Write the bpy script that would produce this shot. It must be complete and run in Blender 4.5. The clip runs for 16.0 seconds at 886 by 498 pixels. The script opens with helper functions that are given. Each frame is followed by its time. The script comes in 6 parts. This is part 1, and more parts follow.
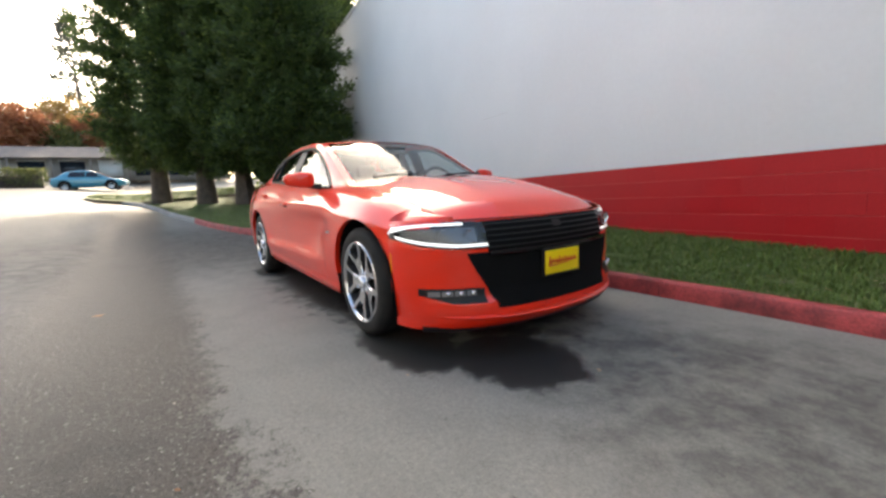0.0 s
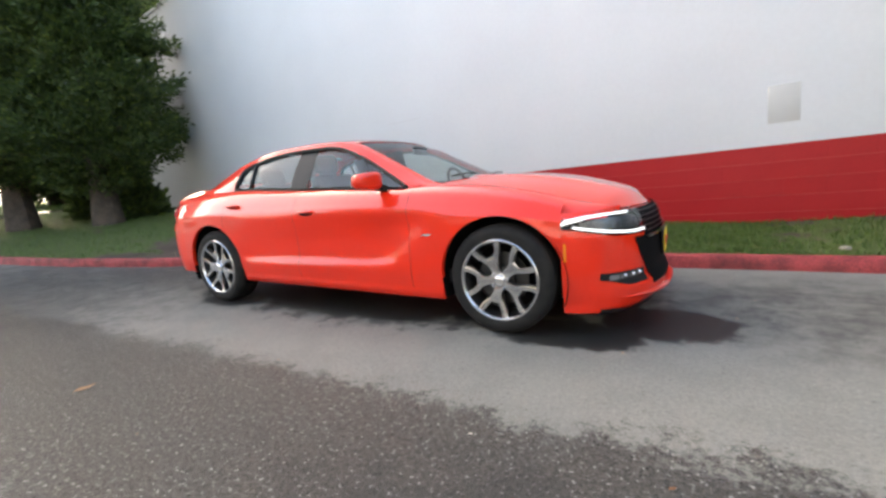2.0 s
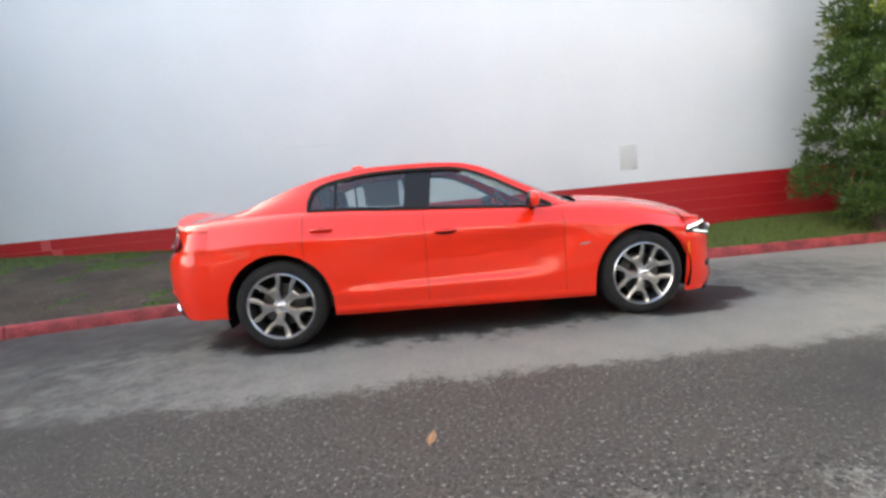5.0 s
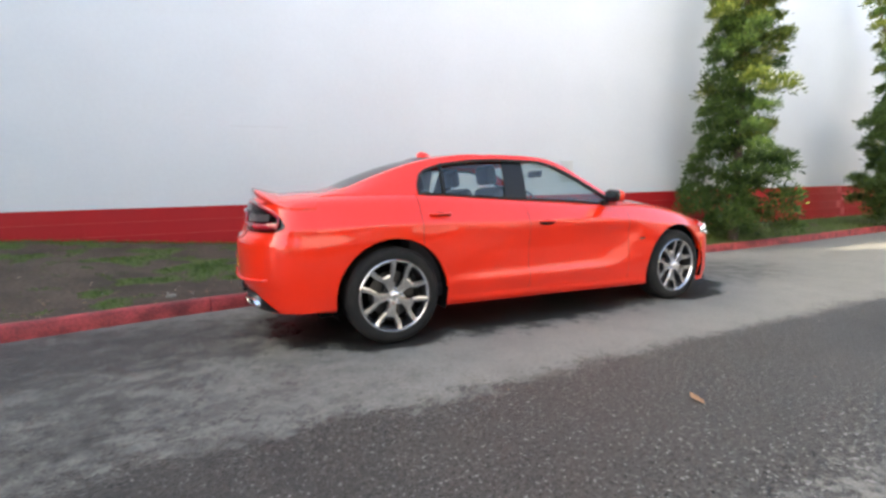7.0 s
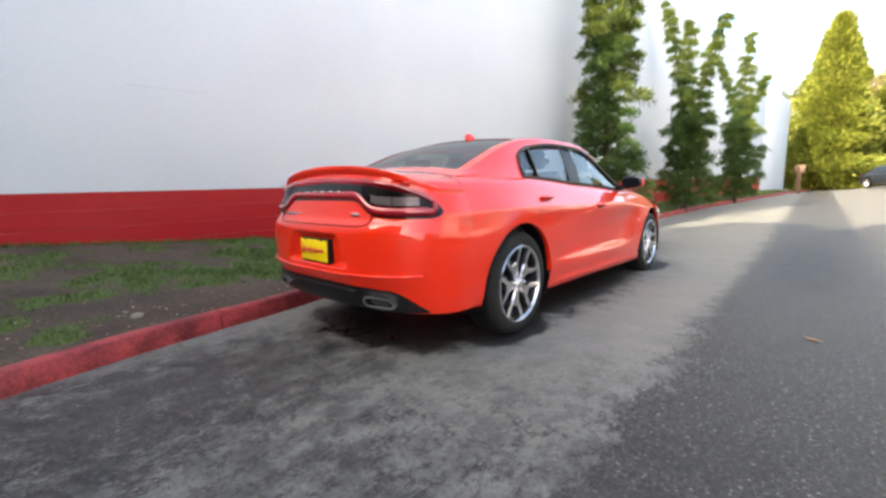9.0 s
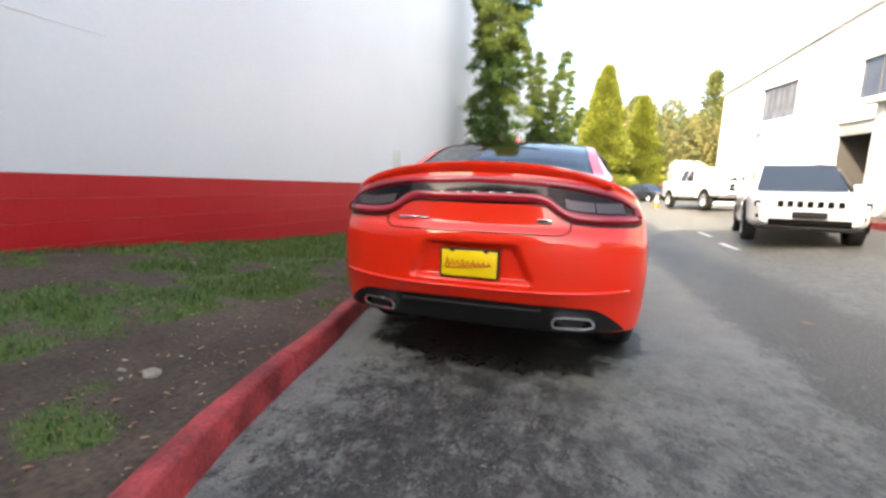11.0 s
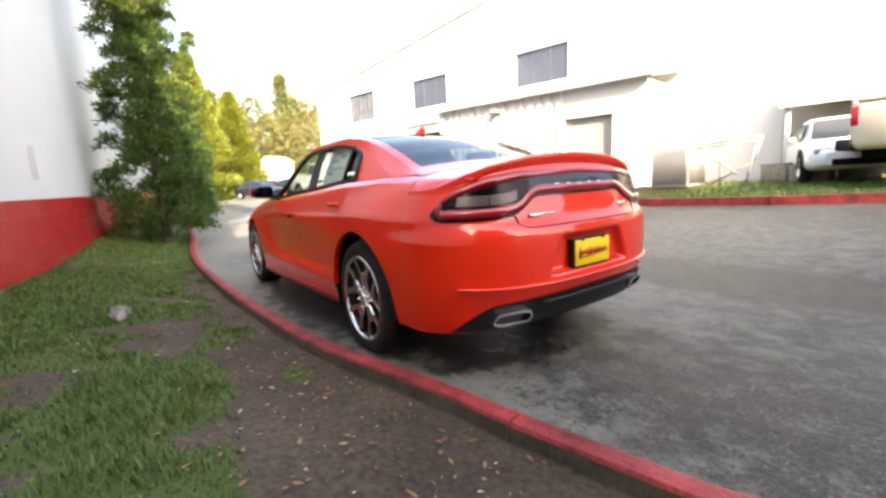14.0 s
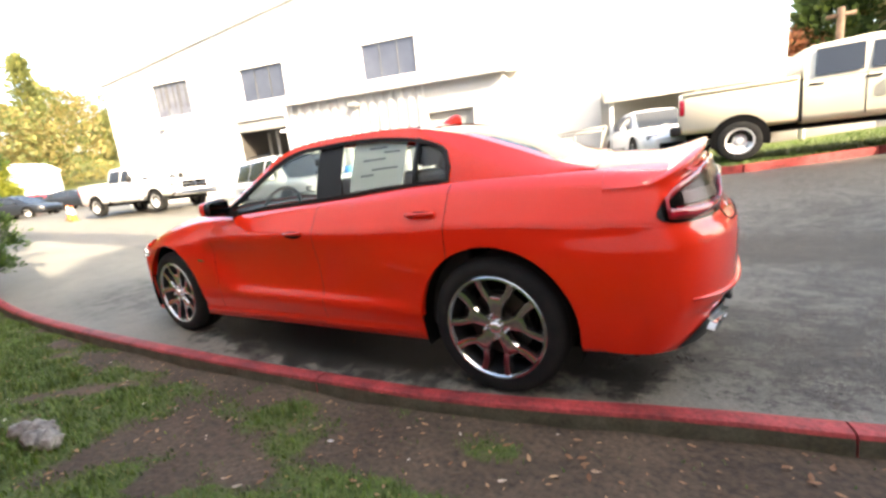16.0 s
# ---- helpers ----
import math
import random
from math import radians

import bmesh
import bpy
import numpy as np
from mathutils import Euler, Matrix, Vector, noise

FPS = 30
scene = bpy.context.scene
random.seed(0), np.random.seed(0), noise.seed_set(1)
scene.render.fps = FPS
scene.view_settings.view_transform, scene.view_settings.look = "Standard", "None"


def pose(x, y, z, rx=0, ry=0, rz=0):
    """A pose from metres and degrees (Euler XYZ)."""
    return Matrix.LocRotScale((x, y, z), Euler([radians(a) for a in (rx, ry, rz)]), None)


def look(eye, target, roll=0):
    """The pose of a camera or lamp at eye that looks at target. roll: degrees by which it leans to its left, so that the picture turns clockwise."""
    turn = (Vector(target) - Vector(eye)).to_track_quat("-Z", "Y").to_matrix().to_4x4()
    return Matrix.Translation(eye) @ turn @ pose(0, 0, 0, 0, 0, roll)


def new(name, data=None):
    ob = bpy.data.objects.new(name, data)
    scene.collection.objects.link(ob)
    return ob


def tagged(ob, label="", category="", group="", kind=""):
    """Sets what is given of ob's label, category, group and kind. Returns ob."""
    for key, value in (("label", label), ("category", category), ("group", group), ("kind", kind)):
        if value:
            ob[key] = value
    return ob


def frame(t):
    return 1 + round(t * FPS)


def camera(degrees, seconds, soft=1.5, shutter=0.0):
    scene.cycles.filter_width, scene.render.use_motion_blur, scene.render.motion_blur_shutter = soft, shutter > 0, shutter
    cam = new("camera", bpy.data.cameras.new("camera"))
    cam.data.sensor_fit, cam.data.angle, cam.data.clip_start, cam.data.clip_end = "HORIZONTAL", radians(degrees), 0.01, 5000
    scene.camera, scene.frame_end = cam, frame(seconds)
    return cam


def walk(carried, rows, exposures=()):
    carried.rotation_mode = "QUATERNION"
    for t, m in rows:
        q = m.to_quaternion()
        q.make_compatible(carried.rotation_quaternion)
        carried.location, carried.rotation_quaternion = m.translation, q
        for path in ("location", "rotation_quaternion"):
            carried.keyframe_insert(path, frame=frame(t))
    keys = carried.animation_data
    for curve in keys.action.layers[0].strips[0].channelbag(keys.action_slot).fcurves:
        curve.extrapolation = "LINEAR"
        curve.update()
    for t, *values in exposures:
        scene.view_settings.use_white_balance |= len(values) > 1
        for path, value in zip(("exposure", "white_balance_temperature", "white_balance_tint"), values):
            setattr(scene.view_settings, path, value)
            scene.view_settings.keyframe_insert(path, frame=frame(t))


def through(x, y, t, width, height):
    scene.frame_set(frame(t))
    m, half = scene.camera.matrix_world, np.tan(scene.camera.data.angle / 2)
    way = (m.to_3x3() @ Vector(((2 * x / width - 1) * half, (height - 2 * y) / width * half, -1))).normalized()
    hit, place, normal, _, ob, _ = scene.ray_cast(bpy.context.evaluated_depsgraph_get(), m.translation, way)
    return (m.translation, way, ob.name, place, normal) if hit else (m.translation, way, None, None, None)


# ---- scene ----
cam = camera(92.7, 16.0, 2.8)
PATH = [
    (0, (4.129, -2.006, 0.964), (2.491, -0.896, 0.676), -2.5),
    (0.5, (3.824, -2.473, 0.966), (2.349, -1.147, 0.704), -1.9),
    (1, (3.473, -2.844, 0.957), (2.179, -1.356, 0.626), -3.5),
    (1.5, (3.052, -3.126, 0.979), (1.899, -1.526, 0.646), -4),
    (2, (2.588, -3.412, 1.007), (1.587, -1.707, 0.707), -4.5),
    (2.5, (2.134, -3.633, 1.04), (1.226, -1.872, 0.764), -2.4),
    (3, (1.64, -3.872, 1.051), (0.931, -2.015, 0.827), -4.1),
    (5.3, (-0.754, -4.369, 1.109), (-0.463, -2.404, 0.878), -3.2),
    (5.5, (-0.967, -4.331, 1.105), (-0.58, -2.386, 0.847), -2.3),
    (6, (-1.493, -4.224, 1.07), (-0.98, -2.304, 0.845), -1.3),
    (6.5, (-2.025, -4.052, 1.077), (-1.362, -2.182, 0.824), -2.1),
    (7, (-2.495, -3.834, 1.043), (-1.654, -2.033, 0.823), -0.8),
    (7.5, (-2.985, -3.553, 1.018), (-1.923, -1.876, 0.77), -1.3),
    (8, (-3.362, -3.209, 1.012), (-2.183, -1.615, 0.75), -0.3),
    (8.5, (-3.764, -2.851, 1.001), (-2.425, -1.385, 0.76), -0.6),
    (9, (-4.056, -2.425, 1.009), (-2.567, -1.118, 0.737), -0.6),
    (9.5, (-4.358, -1.987, 1.015), (-2.691, -0.912, 0.759), -2.2),
    (10, (-4.544, -1.517, 1.018), (-2.77, -0.627, 0.772), -1.1),
    (10.2, (-4.583, -1.317, 1.001), (-2.792, -0.457, 0.77), -1.2),
    (12.3, (-4.761, 0.714, 0.994), (-2.784, 0.583, 0.718), 4.1),
    (12.5, (-4.722, 0.876, 0.993), (-2.751, 0.655, 0.734), 1.8),
    (13, (-4.58, 1.299, 1.001), (-2.702, 0.674, 0.715), -1.8),
    (13.5, (-4.282, 1.659, 1.042), (-2.471, 0.858, 0.758), -1.2),
    (14, (-3.969, 1.978, 1.037), (-2.346, 0.847, 0.74), -3.4),
    (14.5, (-3.631, 2.209, 1.062), (-2.131, 0.934, 0.709), -4.1),
    (15, (-3.219, 2.375, 1.11), (-1.837, 0.983, 0.723), -5.2),
    (15.5, (-2.832, 2.573, 1.163), (-1.683, 0.987, 0.757), -4.6),
    (16, (-2.419, 2.726, 1.191), (-1.369, 1.068, 0.805), -6.7),
]
walk(cam, [(t, look(eye, target, roll)) for t, eye, target, roll in PATH],
     [(0, 2.18, 7250, 9), (1.5, 2.55, 7250, 9), (5.5, 2.6, 7250, 9), (10, 2.6, 7250, 9), (12.8, 2.7, 7450, 10), (16, 2.95, 7700, 10)])


# ---- world and light ----
SUN_AZ = math.atan2(0.29, -0.957)
SUN_EL = radians(30)
world = bpy.data.worlds.new("world")
scene.world = world
world.use_nodes = True
sky = world.node_tree.nodes.new("ShaderNodeTexSky")
sky.sky_type = "NISHITA"
sky.sun_disc = False
sky.sun_elevation = SUN_EL
sky.sun_rotation = math.pi / 2 - SUN_AZ
sky.air_density, sky.dust_density, sky.ozone_density = 1.0, 4.0, 1.0
world.node_tree.nodes["Background"].inputs["Strength"].default_value = 0.15
world.node_tree.links.new(sky.outputs["Color"], world.node_tree.nodes["Background"].inputs["Color"])
sun = new("sun", bpy.data.lights.new("sun", "SUN"))
sun.data.energy, sun.data.angle, sun.data.color = 2.5, radians(0.6), (1.0, 0.92, 0.80)
SUN_DIR = Vector((math.cos(SUN_AZ) * math.cos(SUN_EL), math.sin(SUN_AZ) * math.cos(SUN_EL), math.sin(SUN_EL)))
sun.matrix_world = look(SUN_DIR * 60, (0, 0, 0))


# ---- small helpers ----
def material(name, color, rough=0.5, metal=0.0, coat=0.0, color2=None, scale=4.0, bump=0.0, bump_scale=60.0, fine=0.0, spec=0.5):
    """A principled material with variation at two scales: large patches (color2) and fine grain, with a little relief."""
    m = bpy.data.materials.new(name)
    m.use_nodes = True
    nt = m.node_tree
    b = nt.nodes["Principled BSDF"]
    b.inputs["Roughness"].default_value, b.inputs["Metallic"].default_value = rough, metal
    b.inputs["Coat Weight"].default_value, b.inputs["Coat Roughness"].default_value = coat, 0.02
    b.inputs["Specular IOR Level"].default_value = spec
    b.inputs["Base Color"].default_value = (*color, 1)
    tc = nt.nodes.new("ShaderNodeTexCoord")
    if color2:
        n = nt.nodes.new("ShaderNodeTexNoise")
        n.inputs["Scale"].default_value, n.inputs["Detail"].default_value = scale, 6
        nt.links.new(tc.outputs["Object"], n.inputs["Vector"])
        r = nt.nodes.new("ShaderNodeValToRGB")
        r.color_ramp.elements[0].position, r.color_ramp.elements[1].position = 0.35, 0.68
        r.color_ramp.elements[0].color, r.color_ramp.elements[1].color = (*color, 1), (*color2, 1)
        nt.links.new(n.outputs["Fac"], r.inputs["Fac"])
        out = r.outputs["Color"]
        if fine:
            n2 = nt.nodes.new("ShaderNodeTexNoise")
            n2.inputs["Scale"].default_value, n2.inputs["Detail"].default_value = bump_scale, 3
            nt.links.new(tc.outputs["Object"], n2.inputs["Vector"])
            mr = nt.nodes.new("ShaderNodeMapRange")
            mr.inputs["From Min"].default_value, mr.inputs["From Max"].default_value = 0.25, 0.75
            mr.inputs["To Min"].default_value, mr.inputs["To Max"].default_value = 1 - fine, 1 + fine
            nt.links.new(n2.outputs["Fac"], mr.inputs["Value"])
            mx = nt.nodes.new("ShaderNodeVectorMath")
            mx.operation = "SCALE"
            nt.links.new(out, mx.inputs[0])
            nt.links.new(mr.outputs["Result"], mx.inputs["Scale"])
            out = mx.outputs["Vector"]
        nt.links.new(out, b.inputs["Base Color"])
    if bump:
        n3 = nt.nodes.new("ShaderNodeTexNoise")
        n3.inputs["Scale"].default_value, n3.inputs["Detail"].default_value = bump_scale, 5
        nt.links.new(tc.outputs["Object"], n3.inputs["Vector"])
        bp = nt.nodes.new("ShaderNodeBump")
        bp.inputs["Strength"].default_value, bp.inputs["Distance"].default_value = bump, 0.01
        nt.links.new(n3.outputs["Fac"], bp.inputs["Height"])
        nt.links.new(bp.outputs["Normal"], b.inputs["Normal"])
    return m


def glass(name, tint, ior=1.5, slant=.9):
    """A thin pane: clear with a tint, and gloss that grows at a slant."""
    m = bpy.data.materials.new(name)
    m.use_nodes = True
    nt = m.node_tree
    nt.nodes.remove(nt.nodes["Principled BSDF"])
    tr, gl = nt.nodes.new("ShaderNodeBsdfTransparent"), nt.nodes.new("ShaderNodeBsdfGlossy")
    lw, pw, ma, mx = nt.nodes.new("ShaderNodeLayerWeight"), nt.nodes.new("ShaderNodeMath"), nt.nodes.new("ShaderNodeMath"), nt.nodes.new("ShaderNodeMixShader")
    tr.inputs["Color"].default_value, gl.inputs["Roughness"].default_value = (*tint, 1), 0.01
    f0 = ((ior - 1) / (ior + 1)) ** 2
    lw.inputs["Blend"].default_value = .5
    pw.operation, ma.operation, pw.inputs[1].default_value = "POWER", "MULTIPLY_ADD", 4.5
    ma.inputs[1].default_value, ma.inputs[2].default_value = slant - f0, f0
    nt.links.new(lw.outputs["Facing"], pw.inputs[0])
    nt.links.new(pw.outputs[0], ma.inputs[0])
    nt.links.new(ma.outputs[0], mx.inputs["Fac"])
    nt.links.new(tr.outputs["BSDF"], mx.inputs[1])
    nt.links.new(gl.outputs["BSDF"], mx.inputs[2])
    nt.links.new(mx.outputs["Shader"], nt.nodes["Material Output"].inputs["Surface"])
    return m


def emitter(name, color, strength):
    m = bpy.data.materials.new(name)
    m.use_nodes = True
    b = m.node_tree.nodes["Principled BSDF"]
    b.inputs["Base Color"].default_value = (*color, 1)
    b.inputs["Emission Color"].default_value, b.inputs["Emission Strength"].default_value = (*color, 1), strength
    return m


def part(name, bm, mat, parent=None, label="", smooth=True):
    """Link a bmesh (or a pair of vertices and faces) as one mesh object under a thing or a part."""
    me = bpy.data.meshes.new(name)
    if isinstance(bm, tuple):
        me.from_pydata([tuple(v) for v in bm[0]], [], bm[1])
    else:
        bm.to_mesh(me)
        bm.free()
    if smooth is True:
        me.shade_smooth()
    elif smooth:
        me.shade_smooth()
        me.set_sharp_from_angle(angle=radians(smooth))
    me.materials.append(mat)
    ob = new(name, me)
    if parent:
        ob.parent = parent
    if label:
        tagged(ob, label)
    return ob


def outward(ob, c):
    """Turn the faces of a sheet away from the point c, so that its gloss is right."""
    c = Vector(c)
    if sum((p.center - c).dot(p.normal) * p.area for p in ob.data.polygons) < 0:
        ob.data.flip_normals()
    return ob


def thing(name, label, category, at=(0, 0, 0), group="", turn=0.0):
    e = new(name)
    e.empty_display_size = 0.1
    e.matrix_world = Matrix.Translation(at) @ Matrix.Rotation(turn, 4, "Z")
    return tagged(e, label, category, group)


def grid(P, closed=False):
    """Vertices and faces of a sheet of points P[i][j]."""
    n, m = len(P), len(P[0])
    v = [tuple(p) for row in P for p in row]
    f = []
    for i in range(n - (0 if closed else 1)):
        for j in range(m - 1):
            a, b = i * m + j, (i + 1) % n * m + j
            f.append((a, b, b + 1, a + 1))
    return v, f


def join(*sheets):
    v, f = [], []
    for a, b in sheets:
        k = len(v)
        v += a
        f += [tuple(i + k for i in q) for q in b]
    return v, f


def mirror(sheet):
    return [(x, -y, z) for x, y, z in sheet[0]], [tuple(reversed(q)) for q in sheet[1]]


def flip(sheet):
    return sheet[0], [tuple(reversed(q)) for q in sheet[1]]


def cube(lo, hi, bevel=0.0, seg=2):
    bm = bmesh.new()
    bmesh.ops.create_cube(bm, size=1)
    for v in bm.verts:
        v.co = [lo[i] + (v.co[i] + 0.5) * (hi[i] - lo[i]) for i in range(3)]
    if bevel:
        bmesh.ops.bevel(bm, geom=bm.edges[:], offset=bevel, segments=seg, profile=0.5, affect="EDGES")
    return bm


def sweep(pts, w, h, up=(0, 0, 1), closed=False, round_=False):
    """A bar of section w x h along a line of points."""
    pts = [Vector(p) for p in pts]
    n, up, P = len(pts), Vector(up), []
    for i, p in enumerate(pts):
        a = pts[i - 1] if i or closed else p
        b = pts[(i + 1) % n] if i < n - 1 or closed else p
        t = (b - a).normalized()
        s = t.cross(up)
        s = s.normalized() if s.length > 1e-4 else Vector((0, 1, 0))
        u = s.cross(t).normalized()
        k = 10 if round_ else 4
        ring = []
        for q in range(k + 1):
            ang = 2 * math.pi * (q + 0.5) / k
            r = 0.5 if round_ else 0.7071
            ring.append(p + s * (math.cos(ang) * w * r) + u * (math.sin(ang) * h * r))
        P.append(ring)
    v, f = grid(P, closed)
    if not closed:
        k = len(P[0])
        f = f + [tuple(range(k - 1)), tuple(reversed(range((n - 1) * k, n * k - 1)))]
    return v, f


def lathe(profile, steps=48, axis="y"):
    """A turned shape: profile of (radius, offset along the axis)."""
    P = []
    for i in range(steps):
        a = 2 * math.pi * i / steps
        c, s = math.cos(a), math.sin(a)
        if axis == "y":
            P.append([(r * c, o, r * s) for r, o in profile])
        elif axis == "z":
            P.append([(r * c, r * s, o) for r, o in profile])
        else:
            P.append([(o, r * c, r * s) for r, o in profile])
    return grid(P, True)


def moved(sheet, m):
    return [tuple(m @ Vector(v)) for v in sheet[0]], sheet[1]


def curve(x, pts):
    """A smooth line through (x, value) points."""
    if x <= pts[0][0]:
        return pts[0][1]
    if x >= pts[-1][0]:
        return pts[-1][1]
    i = max(k for k in range(len(pts) - 1) if pts[k][0] <= x)

    def slope(k):
        if k <= 0 or k >= len(pts) - 1:
            a, b = (0, 1) if k <= 0 else (-2, -1)
            return (pts[b][1] - pts[a][1]) / (pts[b][0] - pts[a][0])
        d0 = (pts[k][1] - pts[k - 1][1]) / (pts[k][0] - pts[k - 1][0])
        d1 = (pts[k + 1][1] - pts[k][1]) / (pts[k + 1][0] - pts[k][0])
        return 0.0 if d0 * d1 <= 0 else 2 * d0 * d1 / (d0 + d1)

    (x0, y0), (x1, y1) = pts[i], pts[i + 1]
    h = x1 - x0
    t = (x - x0) / h
    return (2 * t**3 - 3 * t**2 + 1) * y0 + (t**3 - 2 * t**2 + t) * h * slope(i) + (-2 * t**3 + 3 * t**2) * y1 + (t**3 - t**2) * h * slope(i + 1)


def lin(x, *pts):
    return float(np.interp(x, [p[0] for p in pts], [p[1] for p in pts]))


def steps(a, b, n):
    return [a + (b - a) * i / (n - 1) for i in range(n)]


# ---- ground ----
def road_z(x, y):
    along = lin(x, (-120, 7.0), (-60, 3.4), (-52, 2.75), (-42, 1.95), (-36, 1.6), (-30, 1.3), (-25, 1.05), (-20, .84), (-17, .68), (-14.8, .55), (-9, .2), (-5, .03), (-3.5, 0), (4, 0), (6, .04), (15, .32), (30, .62), (45, .75), (150, 1.6))
    across = lin(y, (-120, 2.2), (-40, 1.0), (-11, .50), (-6.8, .36), (-4, .05), (-3, 0), (6, 0))
    return along + across


def asphalt():
    m = bpy.data.materials.new("asphalt")
    m.use_nodes = True
    nt = m.node_tree
    N, L = nt.nodes, nt.links
    b = N["Principled BSDF"]
    tc = N.new("ShaderNodeTexCoord")
    sep = N.new("ShaderNodeSeparateXYZ")
    L.new(tc.outputs["Object"], sep.inputs["Vector"])

    def noise_tex(scale, detail=4, vec=None, rough=.55):
        n = N.new("ShaderNodeTexNoise")
        n.inputs["Scale"].default_value, n.inputs["Detail"].default_value, n.inputs["Roughness"].default_value = scale, detail, rough
        L.new(vec or tc.outputs["Object"], n.inputs["Vector"])
        return n.outputs["Fac"]

    def math_(op, a, c, clamp=False):
        n = N.new("ShaderNodeMath")
        n.operation, n.use_clamp = op, clamp
        for i, v in enumerate((a, c)):
            if isinstance(v, (int, float)):
                n.inputs[i].default_value = v
            else:
                L.new(v, n.inputs[i])
        return n.outputs["Value"]

    def ramp(v, a, c):
        n = N.new("ShaderNodeMapRange")
        n.interpolation_type = "SMOOTHSTEP"
        n.inputs["From Min"].default_value, n.inputs["From Max"].default_value = a, c
        L.new(v, n.inputs["Value"])
        return n.outputs["Result"]

    def mix(fac, a, c):
        n = N.new("ShaderNodeMix")
        n.data_type = "RGBA"
        L.new(fac, n.inputs["Factor"])
        for i, v in ((6, a), (7, c)):
            if isinstance(v, tuple):
                n.inputs[i].default_value = (*v, 1)
            else:
                L.new(v, n.inputs[i])
        return n.outputs[2]

    def spot(cx, cy, rx, ry, out, inn, turn=0.0):
        v = N.new("ShaderNodeMapping")
        v.vector_type = "TEXTURE"
        v.inputs["Location"].default_value, v.inputs["Scale"].default_value, v.inputs["Rotation"].default_value = (cx, cy, 0), (rx, ry, 8), (0, 0, turn)
        L.new(tc.outputs["Object"], v.inputs["Vector"])
        ln = N.new("ShaderNodeVectorMath")
        ln.operation = "LENGTH"
        L.new(v.outputs["Vector"], ln.inputs[0])
        return ramp(math_("ADD", ln.outputs["Value"], wob), out, inn)

    wob = math_("MULTIPLY", math_("SUBTRACT", noise_tex(5.5, 9, rough=.72), .5), 1.25)
    drift = math_("ADD", sep.outputs["Y"], math_("MULTIPLY", math_("SUBTRACT", noise_tex(1.6, 8, rough=.74), .5), .80))
    # how far the pale seal has worn off: a long strip in the road, and behind the car
    strip = math_("MULTIPLY", ramp(drift, -1.58, -2.30), math_("ADD", .28, math_("MULTIPLY", ramp(drift, -3.25, -2.70), .72)))
    gone = math_("MAXIMUM", strip, math_("MULTIPLY", spot(-3.9, -.15, 2.2, .85, 1.5, .3, .15), .42))
    gone = math_("MAXIMUM", gone, math_("MULTIPLY", spot(-5.2, -1.9, 2.9, 2.2, 1.6, .3), .36))
    gone = math_("MAXIMUM", gone, math_("MULTIPLY", ramp(sep.outputs["Y"], -3.6, -6.0), .40))
    gone = math_("ADD", gone, .24)
    stretch = N.new("ShaderNodeMapping")
    stretch.inputs["Scale"].default_value = (.95, 1.15, 1)
    L.new(tc.outputs["Object"], stretch.inputs["Vector"])
    flakes = math_("ADD", math_("MULTIPLY", noise_tex(8.5, 9, stretch.outputs["Vector"], .72), .55), math_("MULTIPLY", noise_tex(26, 8, stretch.outputs["Vector"], .74), .45))
    bare = ramp(math_("ADD", flakes, math_("MULTIPLY", math_("SUBTRACT", gone, .5), .40)), .455, .585)
    large = noise_tex(.45, 3)
    grain = math_("ADD", math_("MULTIPLY", noise_tex(110, 3), .5), math_("MULTIPLY", noise_tex(42, 4, rough=.7), .5))
    c = mix(large, (.182, .177, .155), (.224, .217, .190))
    c = mix(math_("MULTIPLY", ramp(noise_tex(3.2, 5), .40, .66), .30), c, (.150, .146, .128))
    c = mix(bare, c, (.068, .063, .054))
    coarse = math_("ADD", .34, math_("MULTIPLY", bare, .95))
    g = N.new("ShaderNodeVectorMath")
    g.operation = "SCALE"
    L.new(c, g.inputs[0])
    L.new(math_("ADD", 1.0, math_("MULTIPLY", math_("MULTIPLY", math_("SUBTRACT", grain, .5), 5.2), coarse)), g.inputs["Scale"])
    c = mix(math_("MULTIPLY", ramp(noise_tex(50, 2), .62, .67), math_("ADD", .05, math_("MULTIPLY", bare, .70))), g.outputs["Vector"], (.34, .33, .31))
    # damp run-off from the car and along the kerb, with under-car shade painted in
    wet_and_shade = None
    # the ellipses beneath the body put its shade into the asphalt colour
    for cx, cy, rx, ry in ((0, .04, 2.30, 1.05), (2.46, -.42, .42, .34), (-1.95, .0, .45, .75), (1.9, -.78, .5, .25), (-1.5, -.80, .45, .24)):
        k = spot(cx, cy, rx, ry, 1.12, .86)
        wet_and_shade = k if wet_and_shade is None else math_("MAXIMUM", wet_and_shade, k)
    damp = math_("MAXIMUM", spot(3.6, .10, 1.3, .85, 1.5, .5), math_("MAXIMUM", spot(-3.4, -.3, 1.5, 1.0, 1.4, .5), math_("MAXIMUM", spot(-5.4, -2.2, 3.4, 3.2, 1.4, .6), spot(3.3, -2.45, 1.9, .42, 1.5, .5))))
    c = mix(math_("MULTIPLY", damp, math_("ADD", .22, math_("MULTIPLY", ramp(noise_tex(4.5, 9, rough=.72), .36, .64), .50))), c, (.028, .028, .027))
    c = mix(math_("MULTIPLY", wet_and_shade, .93), c, (.010, .010, .010))
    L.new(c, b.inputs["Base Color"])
    r = math_("SUBTRACT", math_("ADD", .72, math_("MULTIPLY", math_("SUBTRACT", grain, .5), .3)), math_("MULTIPLY", bare, .25))
    L.new(math_("SUBTRACT", r, math_("MULTIPLY", wet_and_shade, .26), True), b.inputs["Roughness"])
